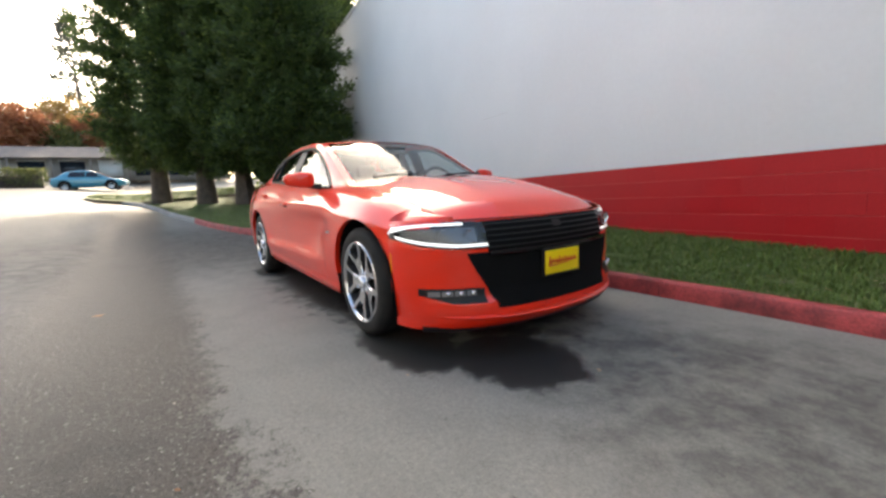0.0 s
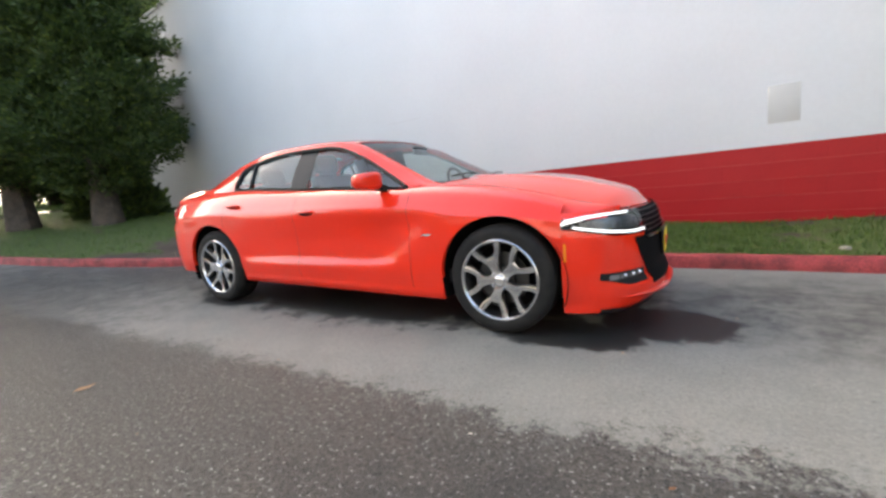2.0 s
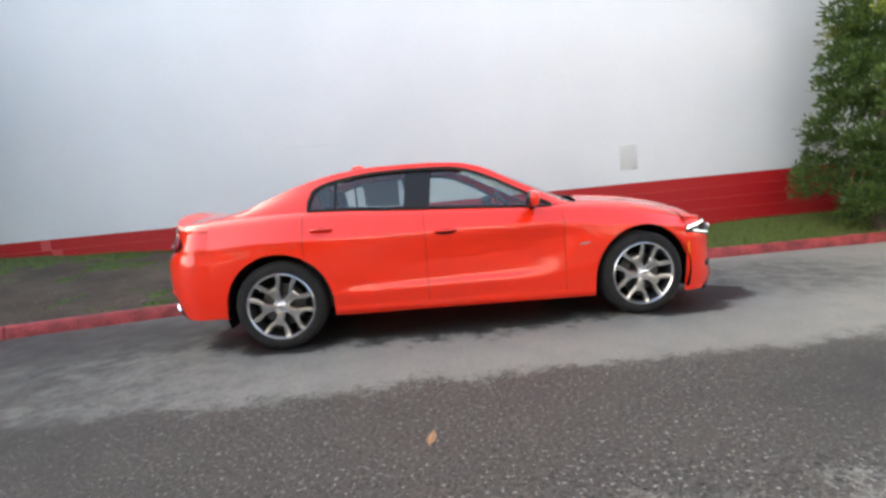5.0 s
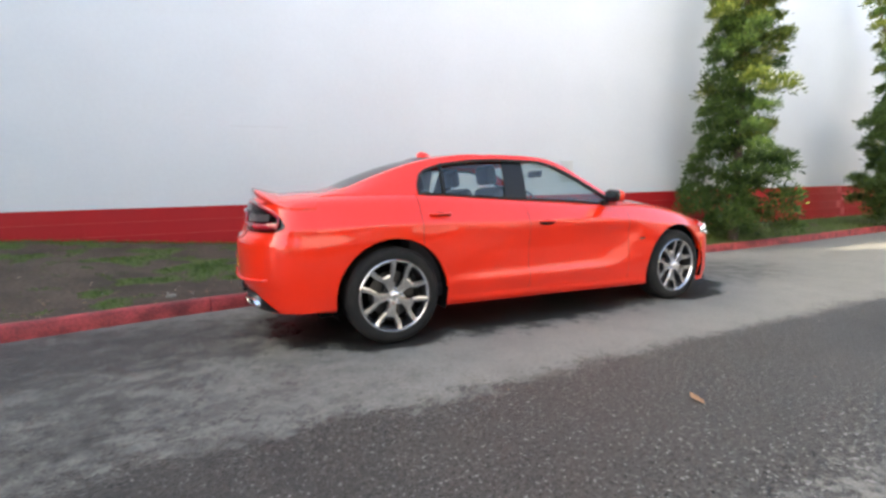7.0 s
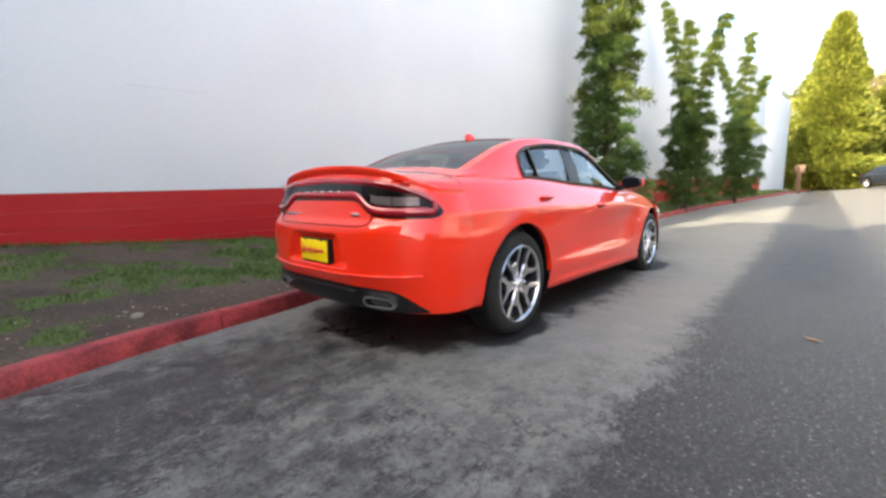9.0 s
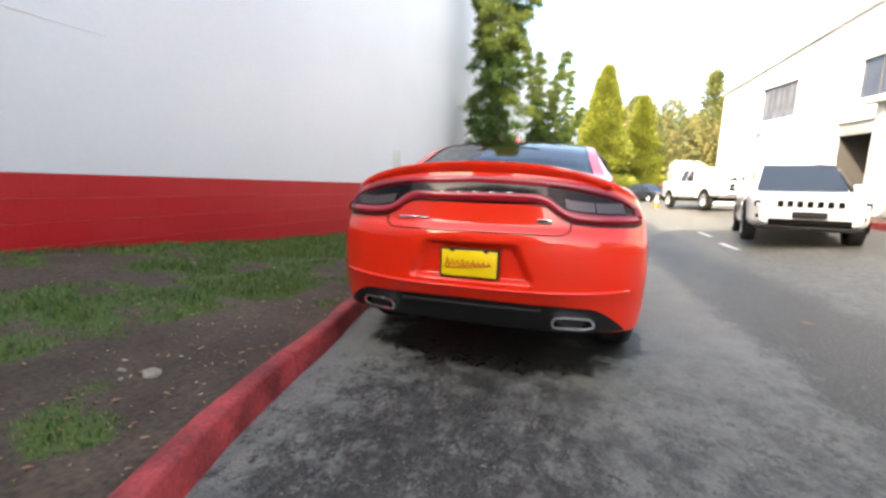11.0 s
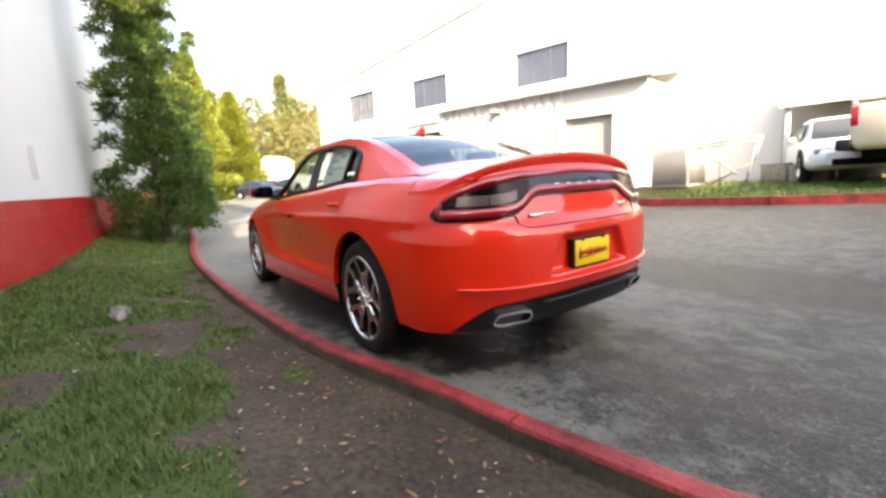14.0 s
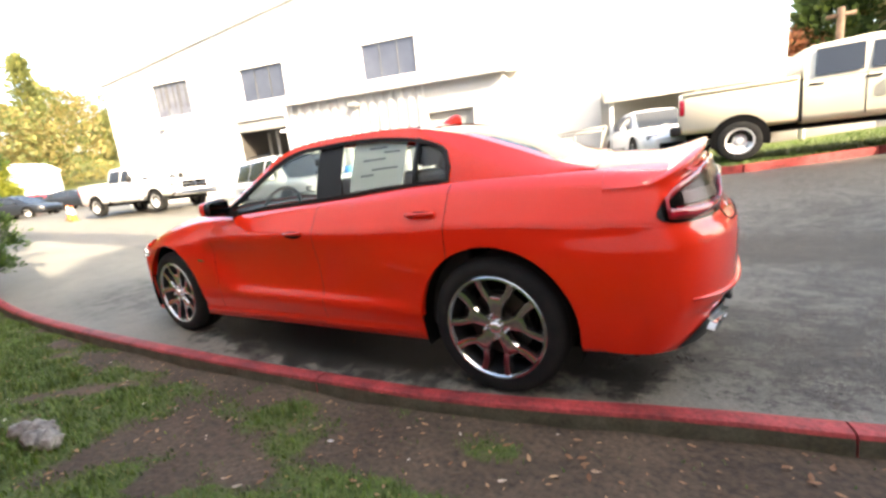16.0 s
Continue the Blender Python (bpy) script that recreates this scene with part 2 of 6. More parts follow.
    b.inputs["Specular IOR Level"].default_value = .2
    bp = N.new("ShaderNodeBump")
    bp.inputs["Strength"].default_value, bp.inputs["Distance"].default_value = .8, .012
    L.new(math_("SUBTRACT", math_("ADD", math_("MULTIPLY", grain, coarse), math_("MULTIPLY", noise_tex(300, 2), .25)), math_("MULTIPLY", bare, .35)), bp.inputs["Height"])
    L.new(bp.outputs["Normal"], b.inputs["Normal"])
    return m


ASPHALT = asphalt()
KERB_RED = material("red kerb paint", (.15, .013, .014), .6, 0, 0, (.38, .042, .042), 5.5, .5, 55, .4)
KERB_GREY = material("bare kerb concrete", (.20, .20, .19), .8, 0, 0, (.28, .28, .27), 3.0, .3, 60, .15)
MOSS = material("mossy kerb back", (.045, .040, .022), .9, 0, 0, (.08, .075, .05), 7, .4, 60, .3)
TURF = material("grass sward", (.062, .088, .013), .9, 0, 0, (.105, .125, .026), 3.5, .8, 80, .4)
DRIVE = material("pale concrete apron", (.30, .28, .25), .8, 0, 0, (.36, .34, .31), 1.0, .2, 40, .1)
BARK_BED = material("bark bed", (.075, .032, .020), .95, 0, 0, (.11, .05, .03), 3, .9, 50, .5)

xs = sorted(set(list(np.linspace(-12, 14, 105)) + list(np.linspace(-60, -12, 33)) + list(np.linspace(14, 70, 29)) + [-900, -400, -200, -100, 100, 160, 300, 900]))
ysg = sorted(set(list(np.linspace(-12, 4, 41)) + list(np.linspace(-60, -12, 17)) + list(np.linspace(4, 40, 10)) + [-900, -400, -150, 100, 300, 900]))
tagged(part("ground", grid([[(x, y, road_z(x, y)) for y in ysg] for x in xs]), ASPHALT), "grey worn asphalt road with damp patches and painted under-car shade", "road", "", "structure")

KERB = [(-20.5, -4.2), (-19.5, -3.1), (-17.5, -2.35), (-14.8, -1.85), (-12, -1.45), (-9.9, -1.0), (-8.5, -.75), (-7, -.42), (-5.7, -.02), (-5.0, .23), (-4.5, .42), (-4.0, .60), (-3.55, .755), (-3.2, .835), (-2.86, .905), (-2.5, .965), (-2.2, 1.03), (-1.75, 1.14), (-1.2, 1.235), (-.6, 1.285), (0, 1.33), (1.0, 1.375), (2.0, 1.40), (3.0, 1.41), (4.0, 1.39), (5, 1.33), (6.5, 1.20), (8, 1.07), (10, .95), (12, .82), (14.5, .55), (17, .28), (21, -.12), (25, -.52), (30, -1.02), (38, -1.82)]


def kerb_y(x):
    return curve(x, [(a, b) for a, b in KERB])


def wall_y(x):
    return 3.402 - .099 * x


def verge_z(x, y):
    k, w = kerb_y(x), wall_y(x)
    f = (y - k - .05) / max(.2, w - k - .05)
    base = road_z(x, k)
    foot = lin(x, (-14.5, .55), (-7, .52), (-5, .55), (-2, .40), (0, .30), (3, .23), (6, .34), (12, .25), (40, .15))
    return base + .055 + (foot - .055) * max(0, min(1, f)) ** 1.4 + .018 * noise.noise((x * 1.3, y * 1.3, 0)) + .010 * noise.noise((x * 4, y * 4, 3))


def kerb_piece(x0, x1, mat, parent):
    top_, w, P = .135, .045, []
    n = max(3, int((x1 - x0) / .25))
    for x in steps(x0 + .004, x1 - .004, n):
        d = (kerb_y(x + .05) - kerb_y(x - .05)) / .1
        nx, ny = -d / math.hypot(1, d), 1 / math.hypot(1, d)
        z, y = road_z(x, kerb_y(x)), kerb_y(x)
        wob = .006 * noise.noise((x * 2.3, 0, 7)) + .003 * noise.noise((x * 9, 0, 3))
        sec = [(-.075, -.05), (-.062, .03), (-.052, top_ - .022), (-.040, top_ - .006), (-.022, top_), (.022, top_), (.040, top_ - .004), (.050, top_ - .018), (.055, .0), (.055, -.08)]
        P.append([(x + nx * (o + wob), y + ny * (o + wob), z + h + wob) for o, h in sec])
    v, f = grid(P)
    k = len(P[0])
    f += [tuple(range(k)), tuple(reversed(range((n - 1) * k, n * k)))]
    ob = part("kerb_stone", flip((v, f)), mat, parent, "", 40)
    ob.data.materials.append(MOSS)
    for p in ob.data.polygons:
        if len(p.vertices) == 4 and min(p.vertices) % k >= 7 and all(i % k >= 7 for i in p.vertices):
            p.material_index = 1
    return ob


kerb = thing("kerb", "red-painted concrete kerb, worn and mossy at the back", "kerb")
tagged(kerb, kind="structure")
joints = [-19.4, -16.4, -13.2, -10.9, -9.9, -7.9, -6.3, -4.75, -2.86, -.62, 2.32, 5.3, 8.3, 11.3, 14.3, 17.3, 20.3, 23.3, 26.3, 29.3, 32.3, 35.3, 38]
for a, b in zip(joints, joints[1:]):
    kerb_piece(a, b, KERB_GREY if b <= -9.8 else KERB_RED, kerb)


def grass_here(x, y):
    """Where grass grows on the strip, and where feet have worn it to soil."""
    k, w = kerb_y(x), wall_y(x)
    n = noise.noise((x * .55, y * .8, 1.5)) * .65 + noise.noise((x * 1.5, y * 2.2, 4.0)) * .85 + noise.noise((x * 3.9, y * 4.6, 9.0)) * .75
    d = y - k
    bare = lin(x, (-16, -.9), (-9, -.8), (-6.5, -.25), (-5, .35), (-2.5, .42), (.2, .22), (1.2, 0), (3, -.1), (20, -.5))
    path = bare * math.exp(-((d - .62) / .46) ** 2) * 1.3
    middle = .30 * lin(x, (-7, 0), (-5.5, 1), (-1.5, 1), (0, .4), (1.5, 0)) * math.exp(-((d - 1.9) / .5) ** 2)
    near_kerb = .7 * lin(x, (-7, 0), (-5, .8), (.5, .9), (2.5, .2), (6, 0)) * math.exp(-(d / .3) ** 2)
    lush = .45 * lin(x, (-2.2, 0), (-.8, 1), (2.5, 1), (4, 0)) * lin(d, (.8, 0), (1.15, 1))
    return n - path - middle - near_kerb + lush + .30 - .52 * lin(x, (-8, 0), (-6.5, 1), (-2.6, 1), (-1.8, 0)) + (.35 if x < -7 else .18 if x > 2 else 0)


def verge_material():
    """Soil and sward, mixed by how much grass grows at a place."""
    m = material("soil and sward", (.048, .031, .019), .92, 0, 0, (.092, .063, .040), 1.9, .9, 38, .55)
    nt = m.node_tree
    b = nt.nodes["Principled BSDF"]
    soil = b.inputs["Base Color"].links[0].from_socket
    tc = nt.nodes.new("ShaderNodeTexCoord")
    at, n, n2 = nt.nodes.new("ShaderNodeAttribute"), nt.nodes.new("ShaderNodeTexNoise"), nt.nodes.new("ShaderNodeTexNoise")
    at.attribute_name = "cover"
    n.inputs["Scale"].default_value, n.inputs["Detail"].default_value, n.inputs["Roughness"].default_value = 14, 8, .7
    n2.inputs["Scale"].default_value, n2.inputs["Detail"].default_value = 60, 4
    ad, sb, mr, rp, mx = nt.nodes.new("ShaderNodeMath"), nt.nodes.new("ShaderNodeMath"), nt.nodes.new("ShaderNodeMapRange"), nt.nodes.new("ShaderNodeValToRGB"), nt.nodes.new("ShaderNodeMix")
    sb.operation, sb.inputs[1].default_value = "MULTIPLY", 1.5
    mr.inputs["From Min"].default_value, mr.inputs["From Max"].default_value = 1.12, 1.42
    rp.color_ramp.elements[0].position, rp.color_ramp.elements[1].position = .3, .7
    rp.color_ramp.elements[0].color, rp.color_ramp.elements[1].color = (.032, .050, .008, 1), (.095, .125, .022, 1)
    mx.data_type = "RGBA"
    for a, c in ((tc.outputs["Object"], n.inputs["Vector"]), (tc.outputs["Object"], n2.inputs["Vector"]), (n.outputs["Fac"], sb.inputs[0]), (sb.outputs[0], ad.inputs[0]), (at.outputs["Fac"], ad.inputs[1]), (ad.outputs[0], mr.inputs["Value"]), (mr.outputs["Result"], mx.inputs["Factor"]), (n2.outputs["Fac"], rp.inputs["Fac"]), (soil, mx.inputs[6]), (rp.outputs["Color"], mx.inputs[7]), (mx.outputs[2], b.inputs["Base Color"])):
        nt.links.new(a, c)
    return m


P, xv = [], [x for x in steps(-18.5, -6, 90)] + [x for x in steps(-5.9, 6, 190)] + [x for x in steps(6.1, 38, 120)]
for x in xv:
    k, w = kerb_y(x) + .035, min(wall_y(x), 4.6) + .06
    P.append([(x, k + (w - k) * t, verge_z(x, k + (w - k) * t)) for t in steps(0, 1, 44)])
verge = part("grass_verge", flip(grid(P)), verge_material())
cover = verge.data.attributes.new("cover", "FLOAT", "POINT")
for k, vert in enumerate(verge.data.vertices):
    cover.data[k].value = max(0, min(1, .5 + 1.6 * grass_here(vert.co.x, vert.co.y)))
tagged(verge, "patchy grass strip with bare trodden soil", "grass verge", "", "structure")

BLADE = bpy.data.materials.new("grass blades")
BLADE.use_nodes = True
_b = BLADE.node_tree.nodes["Principled BSDF"]
_g, _r = BLADE.node_tree.nodes.new("ShaderNodeNewGeometry"), BLADE.node_tree.nodes.new("ShaderNodeValToRGB")
_r.color_ramp.elements[0].color, _r.color_ramp.elements[1].color = (.029, .068, .006, 1), (.098, .166, .017, 1)
_e = _r.color_ramp.elements.new(.93)
_e.color = (.11, .18, .020, 1)
_r.color_ramp.elements[2].color = (.24, .22, .09, 1)
BLADE.node_tree.links.new(_g.outputs["Random Per Island"], _r.inputs["Fac"])
BLADE.node_tree.links.new(_r.outputs["Color"], _b.inputs["Base Color"])
_b.inputs["Roughness"].default_value = .55
_b.inputs["Subsurface Weight"].default_value = 0.0

rng = random.Random(5)
gv, gf = [], []


def blade(x, y, z, h, w, lean):
    a = rng.uniform(0, 6.283)
    c, s = math.cos(a), math.sin(a)
    bx, by = c * lean * h, s * lean * h
    k = len(gv)
    px, py = -s * w * .5, c * w * .5
    gv.extend([(x - px, y - py, z - .005), (x + px, y + py, z - .005), (x + px * .7 + bx * .45, y + py * .7 + by * .45, z + h * .6), (x - px * .7 + bx * .45, y - py * .7 + by * .45, z + h * .6), (x + bx, y + by, z + h * .92)])
    gf.extend([(k, k + 1, k + 2, k + 3), (k + 3, k + 2, k + 4)])


for x0, x1, n, hh in ((-6.5, 3.6, 62000, 1.0), (3.6, 9, 12000, 1.1), (9, 36, 9000, 1.5), (-17.5, -6.5, 14000, 1.3)):
    made = 0
    while made < n:
        x = rng.uniform(x0, x1)
        y = rng.uniform(kerb_y(x) + .07, min(4.6, wall_y(x)) - .01)
        g = grass_here(x, y)
        edge_wall = wall_y(x) - y < .12
        if g > 0 or rng.random() < 1 + g * 5 or edge_wall or rng.random() < .02:
            made += 1
            f = min(1, max(.35, g * 2.2)) if not edge_wall else 1
            blade(x, y, verge_z(x, y), hh * rng.uniform(.025, .065) * f, hh * rng.uniform(.004, .008), rng.uniform(.2, 1.1))
        else:
            made += .25
gr = part("grass", (gv, gf), BLADE, None, "", False)
tagged(gr, "short green grass blades", "grass", "", "stuff")

# ---- the long block wall ----
WALL_WHITE = material("white wall paint", (.66, .68, .70), .62, 0, 0, (.71, .73, .75), .5, .06, 18, .02)
WALL_RED = material("red wall paint", (.36, .008, .012), .45, 0, 0, (.41, .012, .015), 1.2, .2, 30, .08, spec=.3)
MORTAR = material("paler red mortar", (.52, .085, .085), .7, 0, 0, (.46, .03, .03), 2.5, .2, 40, .1)
WALL_PATCH = material("grey paint patch", (.50, .50, .48), .7, 0, 0, (.54, .54, .52), 4)
SCRATCH = material("faint scuffed paint", (.61, .62, .63), .7, 0, 0, (.65, .66, .67), 6)
TILT = Matrix.Rotation(-.02, 4, "Y")
WALL = Matrix.Translation((0, 3.402, 0)) @ Matrix.Rotation(math.atan(-.099), 4, "Z") @ TILT
RED_TOP = 1.096
wall = thing("wall_north", "long white painted wall with red block base", "wall")
wall["kind"] = "structure"
wall.matrix_world = WALL


def wall_part(name, lo, hi, mat, label="", bevel=.006):
    return part(name, cube(lo, hi, bevel), mat, wall, label, 40)


wall_part("upper_wall", (-14.6, .004, RED_TOP), (30.6, 11, 7.25), WALL_WHITE, "smooth white painted upper wall")
wall_part("end_wall", (30.6, .004, -1.2), (39, 11, 6.75), WALL_WHITE, "white painted end wall")
wall_part("backing", (-14.6, .0085, -1.0), (30.6, 11, RED_TOP), MORTAR, "red painted block base")
wall_part("coping", (-14.66, -.03, 7.25), (30.66, 11.05, 7.33), WALL_WHITE, "thin white roof edge")
wall_part("paint_patch", (3.45, -.002, 1.35), (3.75, .010, 1.785), WALL_PATCH, "pale grey painted-over patch", .003)
wall_part("paint_patch", (-2.6, -.0015, 2.312), (-1.75, .010, 2.326), SCRATCH, "faint horizontal scratch", .002)

# ---- the white metal building across the yard ----
METAL_WHITE = material("white metal cladding", (.58, .58, .57), .45, 0, 0, (.62, .62, .61), .6, .05, 20, .03)
GREY_WALL = material("grey door paint", (.25, .245, .23), .6, 0, 0, (.28, .275, .26), .8)
DARK_GLASS = material("dark window glass", (.042, .048, .068), .1, 0, 0, (.06, .066, .088), 1.2)
# annex copy of METAL_WHITE, set darker to hold down its sunlit brightness
ANNEX_WHITE = material("toned-down white cladding", (.42, .42, .41), .5, 0, 0, (.46, .46, .45), .8, .05, 20, .03)
SHEET = material("pale corrugated glazing", (.075, .08, .105), .3, 0, 0, (.14, .145, .165), 1.5)
SLAT_GREY = material("grey blind", (.08, .08, .08), .7)
ROOM = material("interior with painted dimness", (.05, .045, .04), .8)
BLD = Matrix.Translation((8, -12.8, 0)) @ Matrix.Rotation(math.atan(.24), 4, "Z") @ TILT
bld = thing("metal_building", "large white metal-clad workshop building with high windows", "building")
bld.matrix_world = BLD


def bpart(name, geo, mat, label="", parent=None, smooth=40):
    ob = part(name, geo, mat, parent or bld, label, smooth)
    return ob


def gable(a):
    return 9.55 - .148 * abs(a - .5)


# front wall as panels between openings
opens = [(-.2, 2.25, 5.08, 6.52), (6.3, 8.75, 5.02, 6.50), (11.97, 14.38, 4.95, 6.58), (6.6, 9.5, .2, 4.22)]
cols = sorted({-13.0, 17.8, .5} | {o[0] for o in opens} | {o[1] for o in opens})
for a, b in zip(cols, cols[1:]):
    zs = sorted([(o[2], o[3]) for o in opens if o[0] <= a + .01 and o[1] >= b - .01])
    z = -.3
    for lo_, hi_ in zs + [(None, None)]:
        if lo_ is None:
            pts = [(a, 0, z), (b, 0, z), (b, 0, gable(b)), (a, 0, gable(a))]
        else:
            pts = [(a, 0, z), (b, 0, z), (b, 0, lo_), (a, 0, lo_)]
        v = pts + [(x, y - .25, zz) for x, y, zz in pts]
        bpart("wall_panel", (v, [(0, 3, 2, 1)[::-1], (4, 7, 6, 5), (0, 1, 5, 4), (1, 2, 6, 5), (2, 3, 7, 6), (3, 0, 4, 7)]), METAL_WHITE, "", None, False)
        z = hi_
for lo, hi in (((17.55, -22, -.3), (17.8, -.25, 7.0)), ((-13, -22, -.3), (-12.75, -.25, 7.5)), ((-13, -22.2, -.3), (17.8, -22, 7))):
    bpart("side_wall", cube(lo, hi), METAL_WHITE, "", None, False)
for s in (-1, 1):
    e = 17.95 if s > 0 else -13.15
    v = [(.5, .15, 9.60), (e, .15, gable(e) + .05), (e, -22.3, gable(e) + .05), (.5, -22.3, 9.60)]
    v += [(x, y, z + .12) for x, y, z in v]
    bpart("roof", (v, [(0, 1, 2, 3), (4, 5, 6, 7), (0, 1, 5, 4), (1, 2, 6, 5), (2, 3, 7, 6), (3, 0, 4, 7)]), METAL_WHITE, "pale metal roof", None, False)
for a, b, z0, z1 in opens[:3]:
    w = bpart("window", cube((a, -.14, z0), (b, -.10, z1)), DARK_GLASS if a < 9 else SHEET, "high window with dark panes")
    for k in range(1, 3):
        xx = a + (b - a) * k / 3
        bpart("mullion", cube((xx - .014, -.10, z0), (xx + .014, -.07, z1)), SLAT_GREY, "", w)
    if a > 9:
        for k in range(12):
            xx = a + (b - a) * (k + .5) / 12
            bpart("blind_slat", cube((xx - .045, -.095, z0 + .42), (xx + .045, -.085, z1)), SLAT_GREY if k % 2 else SHEET, "", w)
    bpart("window_sill", cube((a - .06, -.02, z0 - .08), (b + .06, .07, z0)), METAL_WHITE, "", w)
    bpart("window_head", cube((a - .06, .0, z1), (b + .06, .04, z1 + .06)), METAL_WHITE, "", w)
# open workshop door; the room behind has its dimness put into the wall colour
rm = bpart("workshop_room", flip((lambda b_: b_)(([(6.6, -.2, .2), (9.5, -.2, .2), (9.5, -6, .2), (6.6, -6, .2), (6.6, -.2, 4.3), (9.5, -.2, 4.3), (9.5, -6, 4.3), (6.6, -6, 4.3)], [(0, 1, 2, 3), (4, 7, 6, 5), (1, 5, 6, 2), (2, 6, 7, 3), (3, 7, 4, 0)]))), ROOM, "workshop behind an open door, walls coloured dark for dimness", None, False)
bpart("roller_door", cube((6.6, -.30, 3.70), (9.5, -.12, 4.22), .03), GREY_WALL, "rolled-up grey door")
for k, xx in enumerate((7.1, 8.05, 8.9)):
    bpart("door_post", cube((xx, -.9 - .4 * k, .2), (xx + .12, -.8 - .4 * k, 3.7)), GREY_WALL, "", rm)
tube = emitter("workshop tube", (1, .97, .9), 3.0)
for xx in (7.1, 8.6):
    bpart("ceiling_tube", cube((xx, -3.2, 3.85), (xx + .7, -3.1, 3.92)), tube, "workshop light tube", rm)
# annex with corrugated cladding, eave and grey door
AN = 3.3
annex_cols = []
for i, x in enumerate(steps(-1.5, 4.0, 120)):
    annex_cols.append([(x, AN + (.085 if i % 8 in (0, 1, 2, 3) else 0), -.2), (x, AN + (.085 if i % 8 in (0, 1, 2, 3) else 0), 3.98)])
bpart("annex_cladding", flip(grid(annex_cols)), ANNEX_WHITE, "white ribbed metal cladding", None, False)
bpart("annex_body", cube((-1.55, .02, -.2), (3.98, AN - .03, 3.95)), METAL_WHITE, "", None, False)
bpart("annex_wall", cube((-4.2, .02, -.2), (-3.27, AN, 3.95)), ANNEX_WHITE, "", None, False)
bpart("annex_header", cube((-3.27, AN - .3, 3.02), (-1.55, AN, 3.95)), ANNEX_WHITE, "", None, False)
dr = bpart("annex_door", cube((-3.25, AN - .28, .1), (-1.57, AN - .20, 3.0)), GREY_WALL, "closed grey metal door")
bpart("door_jamb", cube((-1.60, AN - .22, .1), (-1.51, AN + .02, 3.06)), METAL_WHITE, "", dr)
bpart("door_jamb", cube((-3.31, AN - .22, .1), (-3.22, AN + .02, 3.06)), METAL_WHITE, "", dr)
v = [(-4.4, AN + .25, 3.90), (4.2, AN + .25, 3.90), (4.2, -.02, 4.55), (-4.4, -.02, 4.55)]
v += [(x, y, z + .16) for x, y, z in v]
bpart("annex_roof", (v, [(0, 3, 2, 1), (4, 5, 6, 7), (0, 1, 5, 4), (1, 2, 6, 5), (2, 3, 7, 6), (3, 0, 4, 7)]), METAL_WHITE, "lean-to roof", None, False)
bpart("gutter", sweep([(-4.42, AN + .31, 3.99), (4.22, AN + .31, 3.99)], .12, .12), METAL_WHITE, "white gutter")
for a, y, z in ((1.05, AN, 3.60), (14.1, 0, 4.42)):
    lm = bpart("wall_lamp", cube((a - .17, y + .02, z - .06), (a + .17, y + .34, z + .07), .03), GREY_WALL, "flood lamp under the eave")
    bpart("lamp_arm", cube((a - .04, y, z - .02), (a + .04, y + .06, z + .06)), GREY_WALL, "", lm)
apron = thing("concrete_apron", "pale concrete apron before the grey door", "driveway")
apron["kind"] = "structure"
m = BLD @ Matrix.Translation((0, 0, 0))
P = []
for a in steps(-3.7, 1.2, 8):
    col = []
    for o in steps(AN - .1, AN + 1.9, 4):
        p = m @ Vector((a - (o - AN) * .3, o, 0))
        col.append((p.x, p.y, road_z(p.x, p.y) + .02))
    P.append(col)
part("concrete_slab", grid(P), DRIVE, apron, "", False)


# the blocks of the red base nearest to the car, each proud of its joints
def block_mesh():
    bm = cube((-.19995, 0, -.0966), (.19995, .030, .0966), .0014, 1)
    me = bpy.data.meshes.new("block")
    bm.to_mesh(me)
    bm.free()
    me.materials.append(BLOCK_RED)
    return me


BLOCK_RED = material("red painted block", (.36, .008, .012), .45, 0, 0, (.41, .012, .015), 1.2, .25, 40, .08, spec=.3)
_nt = BLOCK_RED.node_tree
_oi = _nt.nodes.new("ShaderNodeObjectInfo")
_mr = _nt.nodes.new("ShaderNodeMapRange")
_mr.inputs["To Min"].default_value, _mr.inputs["To Max"].default_value = .36, .50
_nt.links.new(_oi.outputs["Random"], _mr.inputs["Value"])
_nt.links.new(_mr.outputs["Result"], _nt.nodes["Principled BSDF"].inputs["Roughness"])
BLOCK = block_mesh()


def place_blocks(x0, x1):
    rb = random.Random(3)
    for row in range(6):
        z = RED_TOP - .1 - row * .2
        x = x0 + (.2 if row % 2 else 0)
        while x < x1:
            ob = new("block", BLOCK)
            ob.parent = wall
            ob.matrix_basis = Matrix.Translation((x, .001 + rb.uniform(0, .0015), z)) @ Matrix.Rotation(rb.uniform(-.001, .001), 4, "Y")
            x += .4


def joined_blocks(x0, x1):
    v, f = [], []
    for row in range(8):
        z = RED_TOP - .1 - row * .2
        x = x0 + (.2 if row % 2 else 0)
        while x < x1:
            k = len(v)
            a, b, c, d = x - .1999, x + .1999, z - .0968, z + .0968
            v += [(a, .03, c), (b, .03, c), (b, .03, d), (a, .03, d), (a + .001, .002, c + .003), (b - .001, .002, c + .003), (b - .001, .002, d - .003), (a + .001, .002, d - .003)]
            f += [(k + 4, k + 5, k + 6, k + 7), (k, k + 1, k + 5, k + 4), (k + 1, k + 2, k + 6, k + 5), (k + 2, k + 3, k + 7, k + 6), (k + 3, k, k + 4, k + 7)]
            x += .4
    ob = part("far_blocks", (v, f), WALL_RED, wall, "red painted blocks", False)
    ob["kind"] = "stuff"


joined_blocks(-14.4, -7.2)
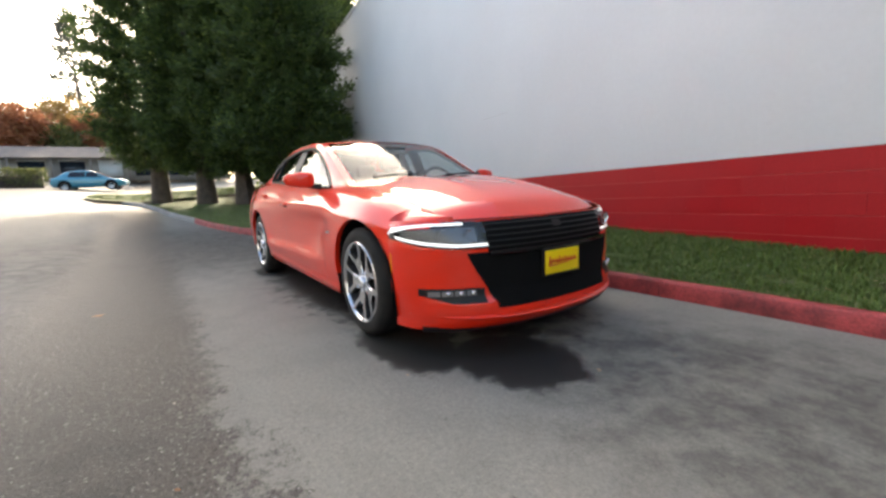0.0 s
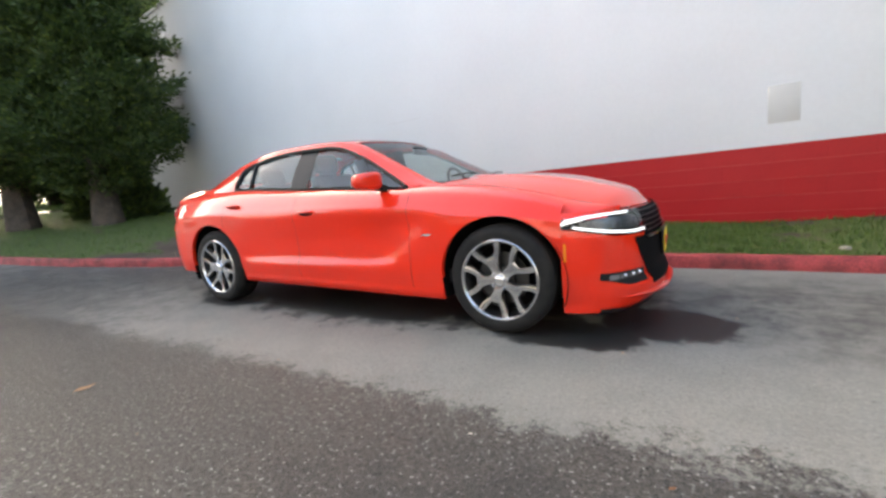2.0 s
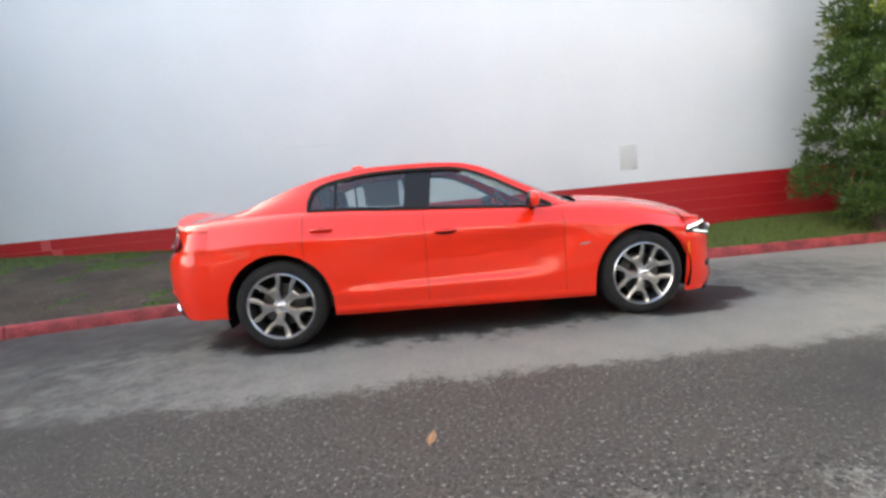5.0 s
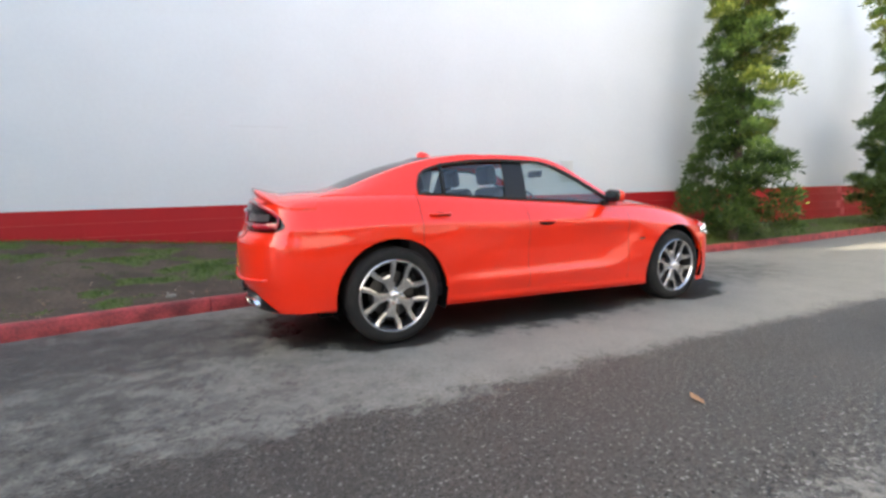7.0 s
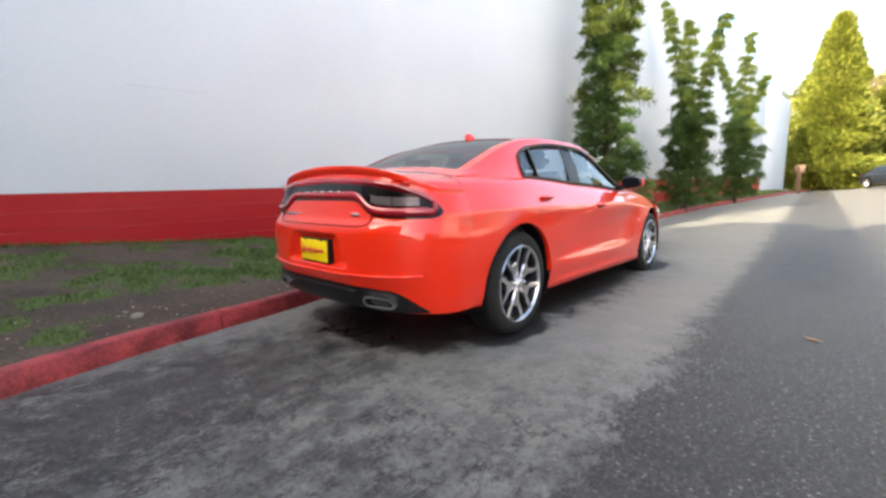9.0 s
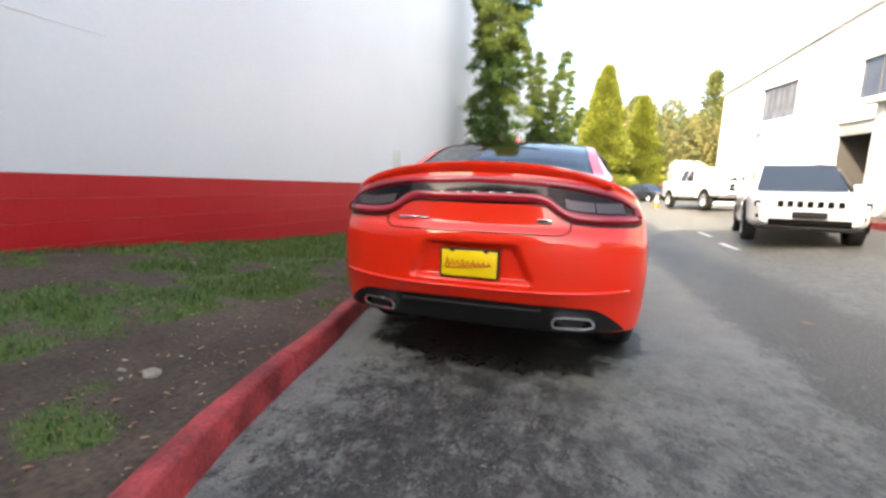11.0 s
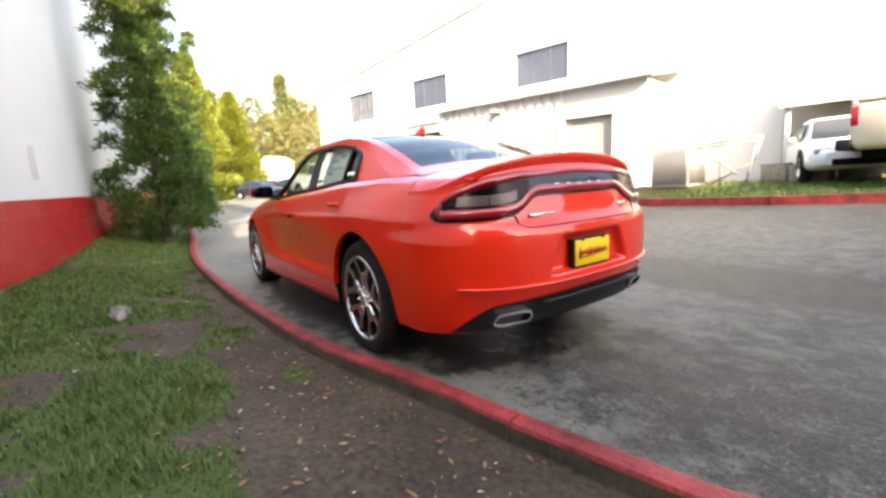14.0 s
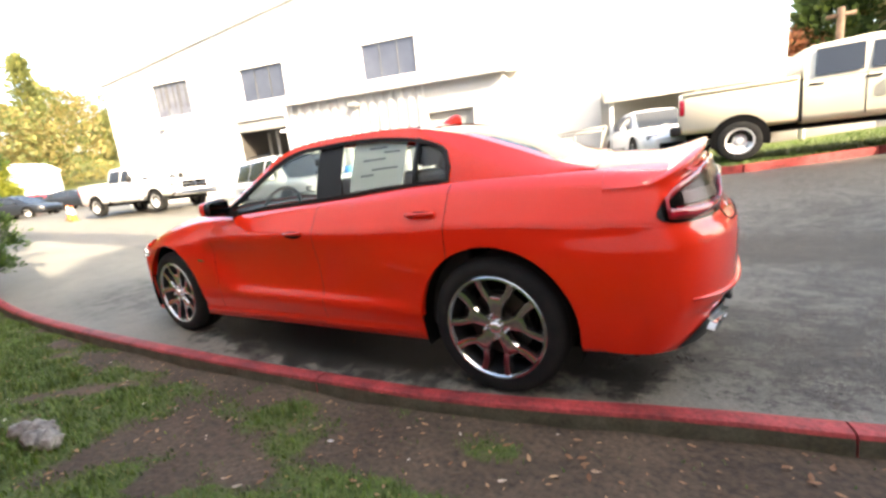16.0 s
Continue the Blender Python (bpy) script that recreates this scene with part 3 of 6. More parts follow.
joined_blocks(12.8, 30.4)

# ---- the red sedan ----
PAINT = material("red paint", (0.76, 0.021, 0.004), 0.42, 0.0, 1.0, (0.80, 0.024, 0.005), 2.0, spec=0.15)
PAINT.node_tree.nodes["Principled BSDF"].inputs["Coat IOR"].default_value = 1.55
BLACK_GLOSS = material("gloss black trim", (0.010, 0.010, 0.011), 0.18, 0.0, 0.2, spec=.3)
BLACK_TRIM = material("matt black plastic", (0.009, 0.009, 0.0095), 0.45, bump=0.05, bump_scale=300, spec=0.3)
RUBBER = material("tyre rubber", (0.011, 0.011, 0.011), 0.8, 0, 0, (0.019, 0.018, 0.017), 9, 0.15, 120, spec=0.25)
CHROME = material("chrome", (0.80, 0.80, 0.82), 0.07, 1.0)
ALLOY = material("dark polished alloy", (0.70, 0.705, 0.72), 0.14, 1.0, 0, (0.60, 0.605, 0.62), 9)
DISC_STEEL = material("brake steel", (0.10, 0.10, 0.10), 0.4, 1.0)
POCKET = material("dark painted wheel pocket", (0.03, 0.03, 0.032), 0.45, 0.3)
DARK = material("dark cavity", (0.006, 0.006, 0.006), 0.9, spec=0.08)
GLASS_SIDE = glass("side glass", (0.72, 0.78, 0.76), 1.8)
GLASS_REAR = glass("rear glass", (0.22, 0.25, 0.27), 1.7)
GLASS_FRONT = glass("windscreen glass", (0.70, 0.76, 0.74), 1.5)
GLASS_LAMP = glass("lamp cover", (0.85, 0.87, 0.88))
SMOKE = glass("smoked lamp cover", (0.66, 0.60, 0.60), 1.13, .35)
# dark colour stands in for the conifers that the mirrors reflect
MIRROR_DARK = material("mirror with dark reflection painted in", (0.07, 0.075, 0.08), 0.03, 1.0)
LED = emitter("daytime lamp", (0.95, 0.97, 1.0), 0.29)
AMBER = material("amber reflector", (0.85, 0.22, 0.01), 0.2, 0, 0.5)
TAIL_RED = material("red lamp plastic", (0.36, 0.008, 0.022), 0.12, 0, 0.8)
TAIL_CLEAR = material("clear lamp bowl", (0.30, 0.30, 0.31), 0.22, 0.6)
TAIL_BOWL = material("shaded lamp bowl", (0.22, 0.22, 0.225), 0.25, 0.35)
LAMP_GREY = material("silvery reflector", (0.13, 0.135, 0.14), 0.3, 0.6)
CABIN = material("dark cabin trim", (0.022, 0.022, 0.024), 0.6, 0, 0, (0.03, 0.03, 0.032), 6)
PLATE_YELLOW = material("yellow plate", (0.85, 0.62, 0.01), 0.35)
PLATE_RED = material("red script", (0.55, 0.02, 0.02), 0.4)
PAPER = material("sticker paper", (0.62, 0.66, 0.58), 0.6, 0, 0, (0.66, 0.68, 0.62), 8)
PRINT = material("printed grey", (0.16, 0.17, 0.18), 0.6)

# half width of the body side at heights, along the car
Y_ROWS = {
    0.22: [(-2.05, .885), (-1.5, .90), (-.6, .905), (.9, .905), (1.55, .90), (1.93, .87)],
    0.30: [(-2.05, .90), (-1.5, .918), (-.6, .912), (.9, .912), (1.55, .913), (1.93, .885)],
    0.43: [(-2.05, .917), (-1.5, .942), (-1.1, .94), (-.6, .938), (0, .936), (.5, .931), (.9, .927), (1.25, .937), (1.55, .937), (1.93, .897)],
    0.48: [(-2.05, .919), (-1.5, .947), (-1.1, .938), (-.9, .922), (-.3, .908), (.2, .901), (.42, .899), (.56, .904), (.74, .921), (.95, .931), (1.25, .942), (1.55, .942), (1.93, .898)],
    0.62: [(-2.05, .922), (-1.75, .948), (-1.5, .953), (-1.1, .942), (-.6, .919), (0, .903), (.45, .896), (.60, .894), (.73, .900), (.90, .924), (1.0, .935), (1.25, .947), (1.55, .949), (1.93, .898)],
    0.74: [(-2.05, .918), (-1.75, .947), (-1.5, .952), (-1.1, .943), (-.6, .930), (0, .919), (.45, .908), (.72, .902), (.86, .907), (1.02, .934), (1.25, .944), (1.55, .940), (1.93, .89)],
}
Z_UP = [(-2.05, .86), (-1.5, .88), (-1.1, .875), (-.6, .865), (0, .875), (.5, .87), (.9, .845), (1.2, .80), (1.55, .78), (1.93, .73)]
Y_UP = [(-2.05, .90), (-1.75, .938), (-1.5, .948), (-1.1, .94), (-.6, .936), (0, .937), (.5, .932), (.9, .925), (1.2, .938), (1.55, .938), (1.93, .885)]
Z_SH = [(-2.45, 1.02), (-2.2, 1.045), (-2.05, 1.06), (-1.6, 1.09), (-1.3, 1.095), (-.43, 1.05), (.1, 1.025), (.55, 1.0), (.9, .985), (1.2, .965), (1.5, .925), (1.75, .875), (1.93, .825), (2.1, .79), (2.3, .765), (2.45, .76)]
Y_SH = [(-2.45, .77), (-2.05, .80), (-1.6, .80), (-1.1, .80), (-.5, .81), (.5, .82), (1.0, .83), (1.5, .83), (1.93, .80), (2.3, .74)]
IN = [(-2.4, .085), (-2.0, .08), (-1.75, .03), (-1.3, .02), (.75, .02), (1.0, .08), (1.3, .10), (2.4, .10)]
UP = [(-2.4, .03), (-2.0, .03), (-1.75, .012), (-1.3, .006), (.75, .006), (1.0, .03), (1.3, .036), (1.93, .034), (2.4, .02)]
ARCH = ((-1.524, .362, .425), (1.53, .362, .425))
HOOD_C = [(1.0, 1.065), (1.15, 1.06), (1.5, 1.035), (1.9, .975), (2.14, .912), (2.3, .845), (2.40, .785)]


def side_y(x, z):
    zu, zs = curve(x, Z_UP), curve(x, Z_SH)
    yu, ys = curve(x, Y_UP), curve(x, Y_SH)
    pts = [(h, curve(x, row)) for h, row in Y_ROWS.items()]
    if z <= zu:
        return curve(z, [p for p in pts if p[0] < zu - .05] + [(zu - .03, yu + .0015), (zu, yu)])
    up = zs - zu
    return curve(z, [(zu, yu), (zu + .08 * up, yu - .04 * (yu - ys)), (zu + .20 * up, ys + .86 * (yu - ys)), (zu + .62 * up, ys + .50 * (yu - ys)), (zu + .88 * up, ys + .22 * (yu - ys)), (zs, ys)])


def side_low(x, front):
    """Lower edge of the side at x: the sill, or the wheel opening."""
    xc, zc, r = ARCH[1 if front else 0]
    if abs(x - xc) < r:
        return zc + math.sqrt(max(0, r * r - (x - xc) ** 2))
    return None


def side_column(x, z0, lip=True):
    zs, zu = curve(x, Z_SH), curve(x, Z_UP)
    zm = max(zu, z0 + .3 * (zs - z0)) if z0 > zu - .06 else zu
    col = [(x, side_y(x, z0) - 0.035, z0 + 0.004), (x, side_y(x, z0) - .004, z0)] if lip else []
    for z in steps(z0, zm, 26) + steps(zm, zs, 15)[1:]:
        col.append((x, side_y(x, z), z))
    y, din, dup = curve(x, Y_SH), curve(x, IN), curve(x, UP)
    for t in (0.35, 0.7, 1.0):
        col.append((x, y - din * t, zs + dup * math.sin(t * math.pi / 2)))
    return col


SILL = [(-2.05, .30), (-1.95, .29), (-1.1, .245), (0, .225), (1.1, .205), (1.95, .20)]


def side_sheet(x0, x1, front, over):
    if over:
        xc, zc, r = ARCH[1 if front else 0]
        a0, a1 = [math.acos(max(-1, min(1, (x - xc) / r))) for x in (x0, x1)]
        xs = [xc + r * math.cos(a) for a in steps(a0, a1, 22)]
        return grid([side_column(x, side_low(x, front) or zc) for x in xs])
    return grid([side_column(x, curve(x, SILL)) for x in steps(x0, x1, max(3, int((x1 - x0) / 0.04)))])


def superellipse(f, p):
    return (1 - min(1, abs(f)) ** p) ** (1 / p)


F_DEPTH = [(.16, .47), (.20, .515), (.25, .535), (.31, .53), (.37, .495), (.5, .49), (.62, .482), (.70, .462), (.76, .43), (.82, .38)]
R_DEPTH = [(.28, .46), (.34, .50), (.45, .535), (.50, .56), (.54, .567), (.70, .573), (.77, .57), (.815, .552), (.85, .522), (.95, .492), (1.04, .462), (1.10, .43)]


def nose(y, z):
    w = side_y(1.93, min(z, .80))
    return 1.93 + curve(z, F_DEPTH) * superellipse(y / w, 2.25)


def tail(y, z):
    w = side_y(-2.05, min(z, 1.0))
    return -2.05 - (curve(z, R_DEPTH) - .05) * superellipse(y / w, 2.7)


def hood_z(x, y):
    ye = curve(x, Y_SH) - curve(x, IN)
    ze = curve(x, Z_SH) + curve(x, UP)
    zc = curve(x, HOOD_C)
    f = min(1, abs(y) / ye)
    dome = 0.012 * math.exp(-((abs(y) - .30) / .07) ** 2) * max(0, min(1, (2.3 - x) / .5))
    return ze + (zc - ze) * (1 - f**2.3) + dome


def nose_top(y):
    return .772 + .012 * (abs(y) / .9) ** 2


def tail_top(y):
    return 1.103 - .080 * (abs(y) / .85) ** 2


def skin_normal(f, y, z):
    h = .004
    dy = (f(y + h, z) - f(y - h, z)) / (2 * h)
    dz = (f(y, z + h) - f(y, z - h)) / (2 * h)
    return Vector((1, -dy, -dz)).normalized()


def nose_patch(ys, zlo, zhi, n=8, off=0.0):
    """A piece of the nose between two height lines, set off from the skin."""
    P = []
    for y in ys:
        col = []
        for t in steps(0, 1, n):
            z = zlo(y) + (zhi(y) - zlo(y)) * t
            col.append(Vector((nose(y, z), y, z)) + skin_normal(nose, y, z) * off)
        P.append(col)
    return grid(P)


def tail_patch(ys, zlo, zhi, n=8, off=0.0):
    P = []
    for y in ys:
        col = []
        for t in steps(0, 1, n):
            z = zlo(y) + (zhi(y) - zlo(y)) * t
            col.append(Vector((tail(y, z), y, z)) - skin_normal(tail, y, z) * off)
        P.append(col)
    return flip(grid(P))


def wheel(parent, x, y, side):
    """side: -1 outer face towards -y, +1 towards +y."""
    w = new("wheel")
    w.empty_display_size = .1
    w.parent = parent
    w.matrix_world = Matrix.Translation((x, y, .362)) @ Matrix.Rotation(0 if side < 0 else math.pi, 4, "Z") @ Matrix.Rotation(radians(104 if side < 0 else -14), 4, "Y")
    tyre = [(.262, -.112), (.275, -.121), (.30, -.125), (.325, -.122), (.345, -.112), (.356, -.095), (.359, -.088), (.3625, -.08), (.3625, -.052), (.356, -.049), (.356, -.042), (.3635, -.039), (.3635, -.005), (.357, -.003), (.357, .004), (.3635, .006), (.3635, .04), (.356, .043), (.356, .05), (.3625, .053), (.3625, .08), (.352, .105), (.325, .122), (.28, .122), (.255, .10)]
    part("tyre", flip(lathe(tyre, 64)), RUBBER, w, "black low-profile tyre", 40)
    rim = [(.272, -.122), (.268, -.126), (.258, -.126), (.252, -.118), (.249, -.110)]
    barrel = [(.249, -.110), (.246, -.10), (.238, -.04), (.235, .06), (.25, .11), (.262, .112)]
    part("rim_barrel", flip(lathe(barrel, 48)), POCKET, w, "dark rim barrel", 45)
    part("rim", flip(lathe(rim, 64)), ALLOY, w, "dark polished alloy rim", 45)
    part("wheel_well_back", flip(lathe([(.236, .05), (.10, .055), (.0, .055)], 40)), DARK, w)
    part("brake_disc", flip(lathe([(.175, -.02), (.175, -.028), (.09, -.03), (.08, -.05), (.06, -.055), (.0, -.055)], 40)), DISC_STEEL, w, "steel brake disc", 30)
    cal = join(*[([(r * math.cos(a), o, r * math.sin(a)) for a in steps(-.45, .45, 8) for r, o in ((.10, -.03), (.10, -.075), (.185, -.075), (.185, -.01))], [(i * 4 + j, i * 4 + 4 + j, i * 4 + 5 + j, i * 4 + 1 + j) for i in range(7) for j in range(3)])])
    part("brake_caliper", cal, BLACK_TRIM, w, "", 30)
    for k in range(5):
        a = 2 * math.pi * k / 5
        # a stem from the hub that forks to the rim
        bm = bmesh.new()

        def slab(line, back):
            rows = []
            for rr, c, hw, o in line:
                rows.append([bm.verts.new((rr, o + d, c + s * hw)) for s, d in ((-1, .010), (-.86, .001), (0, -.003), (.86, .001), (1, .010), (.8, back), (-.8, back))])
            for p, q in zip(rows, rows[1:]):
                for j in range(7):
                    bm.faces.new((p[j], p[(j + 1) % 7], q[(j + 1) % 7], q[j]))
            bm.faces.new(rows[0])
            bm.faces.new(list(reversed(rows[-1])))

        slab([(.022, 0, .026, -.092), (.05, 0, .031, -.098), (.085, 0, .033, -.101), (.112, 0, .039, -.103), (.132, 0, .049, -.104), (.150, 0, .056, -.104), (.160, 0, .048, -.101)], .055)
        for s in (-1, 1):
            slab([(.126, s * .022, .020, -.101), (.145, s * .036, .0225, -.1035), (.166, s * .053, .0225, -.1055), (.188, s * .068, .0215, -.108), (.212, s * .080, .021, -.112), (.234, s * .089, .023, -.117), (.249, s * .095, .028, -.121)], .05)
        bmesh.ops.recalc_face_normals(bm, faces=bm.faces[:])
        bm.transform(Matrix.Rotation(-a, 4, "Y"))
        spoke = part("spoke", bm, ALLOY, w, "forked polished spoke", 35)
        spoke.data.materials.append(POCKET)
        for p in spoke.data.polygons:
            p.material_index = 0 if p.normal.y < -.35 else 1
        b = lathe([(.0, -.125), (.008, -.124), (.0105, -.118), (.0105, -.10)], 10)
        part("wheel_nut", moved(flip(b), Matrix.Rotation(-a - .63, 4, "Y") @ Matrix.Translation((.057, 0, 0))), CHROME, w, "chrome wheel nut", 40)
    part("centre_cap", flip(lathe([(.0, -.121), (.02, -.1205), (.032, -.117), (.036, -.108), (.038, -.09)], 28)), CHROME, w, "domed chrome centre cap", 50)
    return w


def rail(x):
    """The edge where the side of the cabin meets roof, windscreen and rear window."""
    return (curve(x, [(-2.0, .70), (-1.7, .665), (-1.3, .635), (-1.0, .62), (-.4, .615), (.1, .625), (.4, .655), (.75, .70), (1.02, .73)]),
            curve(x, [(-2.0, 1.105), (-1.85, 1.14), (-1.6, 1.235), (-1.3, 1.345), (-1.0, 1.415), (-.7, 1.445), (-.3, 1.45), (0, 1.435), (.2, 1.39), (.45, 1.27), (.7, 1.14), (.9, 1.04), (1.02, .995)]))


CENTRE_X = [(-2.0, -2.0), (-1.9, -1.90), (-1.05, -1.08), (-.5, -.5), (0, .06), (.12, .22), (.35, .48), (.7, .86), (1.02, 1.16)]
CENTRE_Z = [(-2.0, 1.15), (-1.85, 1.185), (-1.6, 1.29), (-1.3, 1.395), (-1.05, 1.45), (-.75, 1.48), (-.35, 1.49), (-.05, 1.478), (.2, 1.445), (.45, 1.355), (.8, 1.20), (1.0, 1.11), (1.16, 1.045)]


def top_point(s, w):
    """A point of the roof skin: s along the rail, w from the rail (0) to the middle (1)."""
    y, z = rail(s)
    xc = curve(s, CENTRE_X)
    zc = curve(xc, CENTRE_Z)
    return (s + (xc - s) * (1 - (1 - w) ** 2), y * (1 - w), z + (zc - z) * (1 - (1 - w) ** 2.2))


def cabin_side(x, t):
    """A point of the cabin's side between the belt (t = 0) and the rail (t = 1)."""
    y0, z0 = curve(x, Y_SH) - curve(x, IN), curve(x, Z_SH) + curve(x, UP)
    y1, z1 = rail(x)
    return (x, y0 + (y1 - y0) * t + .012 * math.sin(t * math.pi), z0 + (z1 - z0) * t)


DLO_TOP = [(-1.27, 1.155), (-1.235, 1.26), (-1.15, 1.315), (-.98, 1.36), (-.7, 1.395), (-.45, 1.405), (-.1, 1.40), (.06, 1.375), (.29, 1.285), (.59, 1.125), (.78, 1.02)]


def dlo_t(x, z):
    z0, z1 = cabin_side(x, 0)[2], cabin_side(x, 1)[2]
    return max(0.0, min(1.0, (z - z0) / max(.01, z1 - z0)))


def pane(x0, x1, inset, parent, lean0=0.0, lean1=0.0, name="side_window", mat=None, side=1):
    P = []
    for u in steps(0, 1, 18):
        col = []
        for v in steps(0, 1, 8):
            x = x0 + lean0 * v + (x1 + lean1 * v - x0 - lean0 * v) * u
            x = max(-1.262, min(.765, x))
            zb, zt = cabin_side(x, 0)[2] + .012, curve(x, DLO_TOP) - .012
            z = zb + (max(zt, zb + .004) - zb) * v
            p = cabin_side(x, dlo_t(x, z))
            col.append((p[0], p[1] - inset, p[2]))
        P.append(col)
    s = grid(P)
    return outward(part(name, s if side < 0 else mirror(s), mat or GLASS_SIDE, parent, "tinted side window glass"), (-.3, 0, .9))


def build_sedan():
    car = thing("red_sedan", "glossy orange-red four-door sedan with dark alloy wheels parked along the kerb", "car")
    for side in (1, -1):
        M = (lambda s: s) if side > 0 else mirror
        gap = .0018
        fender = join(side_sheet(.845 + gap, 1.105, True, False), side_sheet(1.105, 1.93, True, True))
        f = part("front_fender", M(flip(fender)), PAINT, car)
        # wheel-arch lips and dark liners
        for fr in (0, 1):
            xc, zc, r = ARCH[fr]
            P = [[(xc + (r + .012) * math.cos(a), yy, zc + (r + .012) * math.sin(a)) for yy in (.91, .80, .62)] for a in steps(-.35, math.pi + .35, 26)]
            part("wheel_arch_liner", M(grid(P)), DARK, car)
        part("front_door", M(flip(side_sheet(-.325 + gap, .845 - gap, True, False))), PAINT, car)
        rd = join(side_sheet(-1.10, -.325 - gap, False, False), side_sheet(-1.30 + gap, -1.10, False, True))
        part("rear_door", M(flip(rd)), PAINT, car)
        q = join(side_sheet(-1.949, -1.30 - gap, False, True), side_sheet(-2.05, -1.949, False, False))
        part("quarter_panel", M(flip(q)), PAINT, car)
        part("front_corner", M(flip(side_sheet(1.90, 1.93, True, True))), PAINT, car)
        # sill strip
        P = [[(x, side_y(x, .28) + .006, curve(x, SILL) + .075), (x, side_y(x, .25) + .010, curve(x, SILL) + .06), (x, side_y(x, .24) + .008, curve(x, SILL) + .004), (x, .80, curve(x, SILL) - .006)] for x in steps(-1.095, 1.10, 40)]
        part("sill", M(grid(P)), PAINT, car)
        # roof rail, pillars and rear quarter of the cabin
        P = []
        for x in steps(-1.262, .90, 70):
            z = curve(x, DLO_TOP) if x < .78 else cabin_side(x, 0)[2]
            t0 = dlo_t(x, z + .004)
            P.append([cabin_side(x, t0 + (1 - t0) * v) for v in steps(0, 1, 6)])
        part("roof_rail", M(flip(grid(P))), PAINT, car)
        P = [[cabin_side(x, v) for v in steps(0, 1, 10)] for x in steps(-2.0, -1.262, 26)]
        part("rear_pillar", M(flip(grid(P))), PAINT, car)
        P = [[cabin_side(x, v) for v in steps(0, 1, 4)] for x in steps(.90, 1.02, 6)]
        part("pillar_foot", M(flip(grid(P))), PAINT, car)
        # window frame, pillar and panes
        top = [Vector(cabin_side(x, dlo_t(x, curve(x, DLO_TOP) - .006))) for x in steps(-1.262, .775, 60)]
        low = [Vector(cabin_side(x, .03)) for x in steps(.775, -1.262, 40)]
        ring = [Vector((p.x, p.y * 1.0 + .001, p.z)) for p in top + low]
        part("window_frame", M(sweep(ring, .022, .030, up=(0, 1, 0), closed=True)), BLACK_TRIM, car, "matt black window surround", 50)
        P = [[(x + .05 * v, cabin_side(x, v)[1] + .001, cabin_side(x, v * .93)[2]) for v in steps(0, 1, 6)] for x in (-.485, -.47, -.28, -.265)]
        part("centre_pillar", M(flip(grid(P))), BLACK_TRIM, car, "black door pillar")
        part("quarter_divider", M(sweep([cabin_side(-1.045 + .01 * v, v * .80 + .03) for v in steps(0, 1, 5)], .02, .02, up=(0, 1, 0))), BLACK_TRIM, car)
        pane(-.27, .765, .012, car, .045, 0, "front_window", None, -side)
        pane(-1.04, -.475, .012, car, .01, .045, "rear_window", None, -side)
        pane(-1.262, -1.05, .012, car, 0, .01, "quarter_window", None, -side)
        # door handles
        for hx, hz in ((-.155, .862), (-1.15, .945)):
            hy = side_y(hx, hz)
            # flat dark ellipse paints the shade of the hollow behind the handle
            cup = [[(hx + .085 * math.cos(a) * k, hy + .003 - .0005 * (1 - k), hz + .024 * math.sin(a) * k) for k in (1, .7, .35, .01)] for a in steps(0, 2 * math.pi, 21)]
            h = part("door_handle", M(sweep([(hx - .085, hy + .006, hz + .008), (hx - .06, hy + .020, hz + .010), (hx, hy + .024, hz + .010), (hx + .06, hy + .020, hz + .010), (hx + .085, hy + .006, hz + .008)], .022, .026, up=(0, 1, 0), round_=True)), PAINT, car, "body-coloured door handle")
            part("handle_recess_shade", M(grid(cup)), DARK, h)
        # mirror
        m0 = Matrix.Translation((.56, .985, 1.075)) @ Matrix.Rotation(radians(20), 4, "Z")
        bm = bmesh.new()
        bmesh.ops.create_uvsphere(bm, u_segments=24, v_segments=14, radius=1)
        for v in bm.verts:
            c = v.co
            e = [math.copysign(abs(k) ** .55, k) for k in c]
            c.x, c.y, c.z = e[0] * (.065 if e[0] > 0 else .035), e[1] * .118, e[2] * (.062 - .012 * e[1])
        bm.transform(m0)
        sh = ([tuple(v.co) for v in bm.verts], [tuple(v.index for v in f.verts) for f in bm.faces])
        bm.free()
        front_f = [q for q in sh[1] if sum((m0.inverted() @ Vector(sh[0][i])).x for i in q) / len(q) > -.004]
        back_f = [q for q in sh[1] if q not in front_f]
        mir = part("mirror", M((sh[0], front_f)), PAINT, car, "body-coloured door mirror")
        part("mirror_bezel", M((sh[0], back_f)), BLACK_GLOSS, mir, "black mirror bezel")
        part("mirror_glass", M(moved(grid([[(-.037, yy, zz) for zz in steps(-.043, .046, 3)] for yy in steps(-.095, .095, 3)]), m0)), MIRROR_DARK, mir, "mirror glass")
        part("mirror_foot", M(sweep([(.60, .82, 1.012), (.59, .86, 1.02), (.57, .91, 1.03)], .06, .045)), BLACK_TRIM, mir, "black mirror foot", 40)
        # badge on the fender and amber marker
        bx, bz = 1.005, .668
        part("fender_badge", M(([(bx - .05, side_y(bx, bz) + .004, bz - .006), (bx + .02, side_y(bx, bz) + .004, bz - .008), (bx + .055, side_y(bx, bz) + .004, bz + .007), (bx - .015, side_y(bx, bz) + .004, bz + .009)], [(3, 2, 1, 0)])), CHROME, car, "small chrome fender badge")
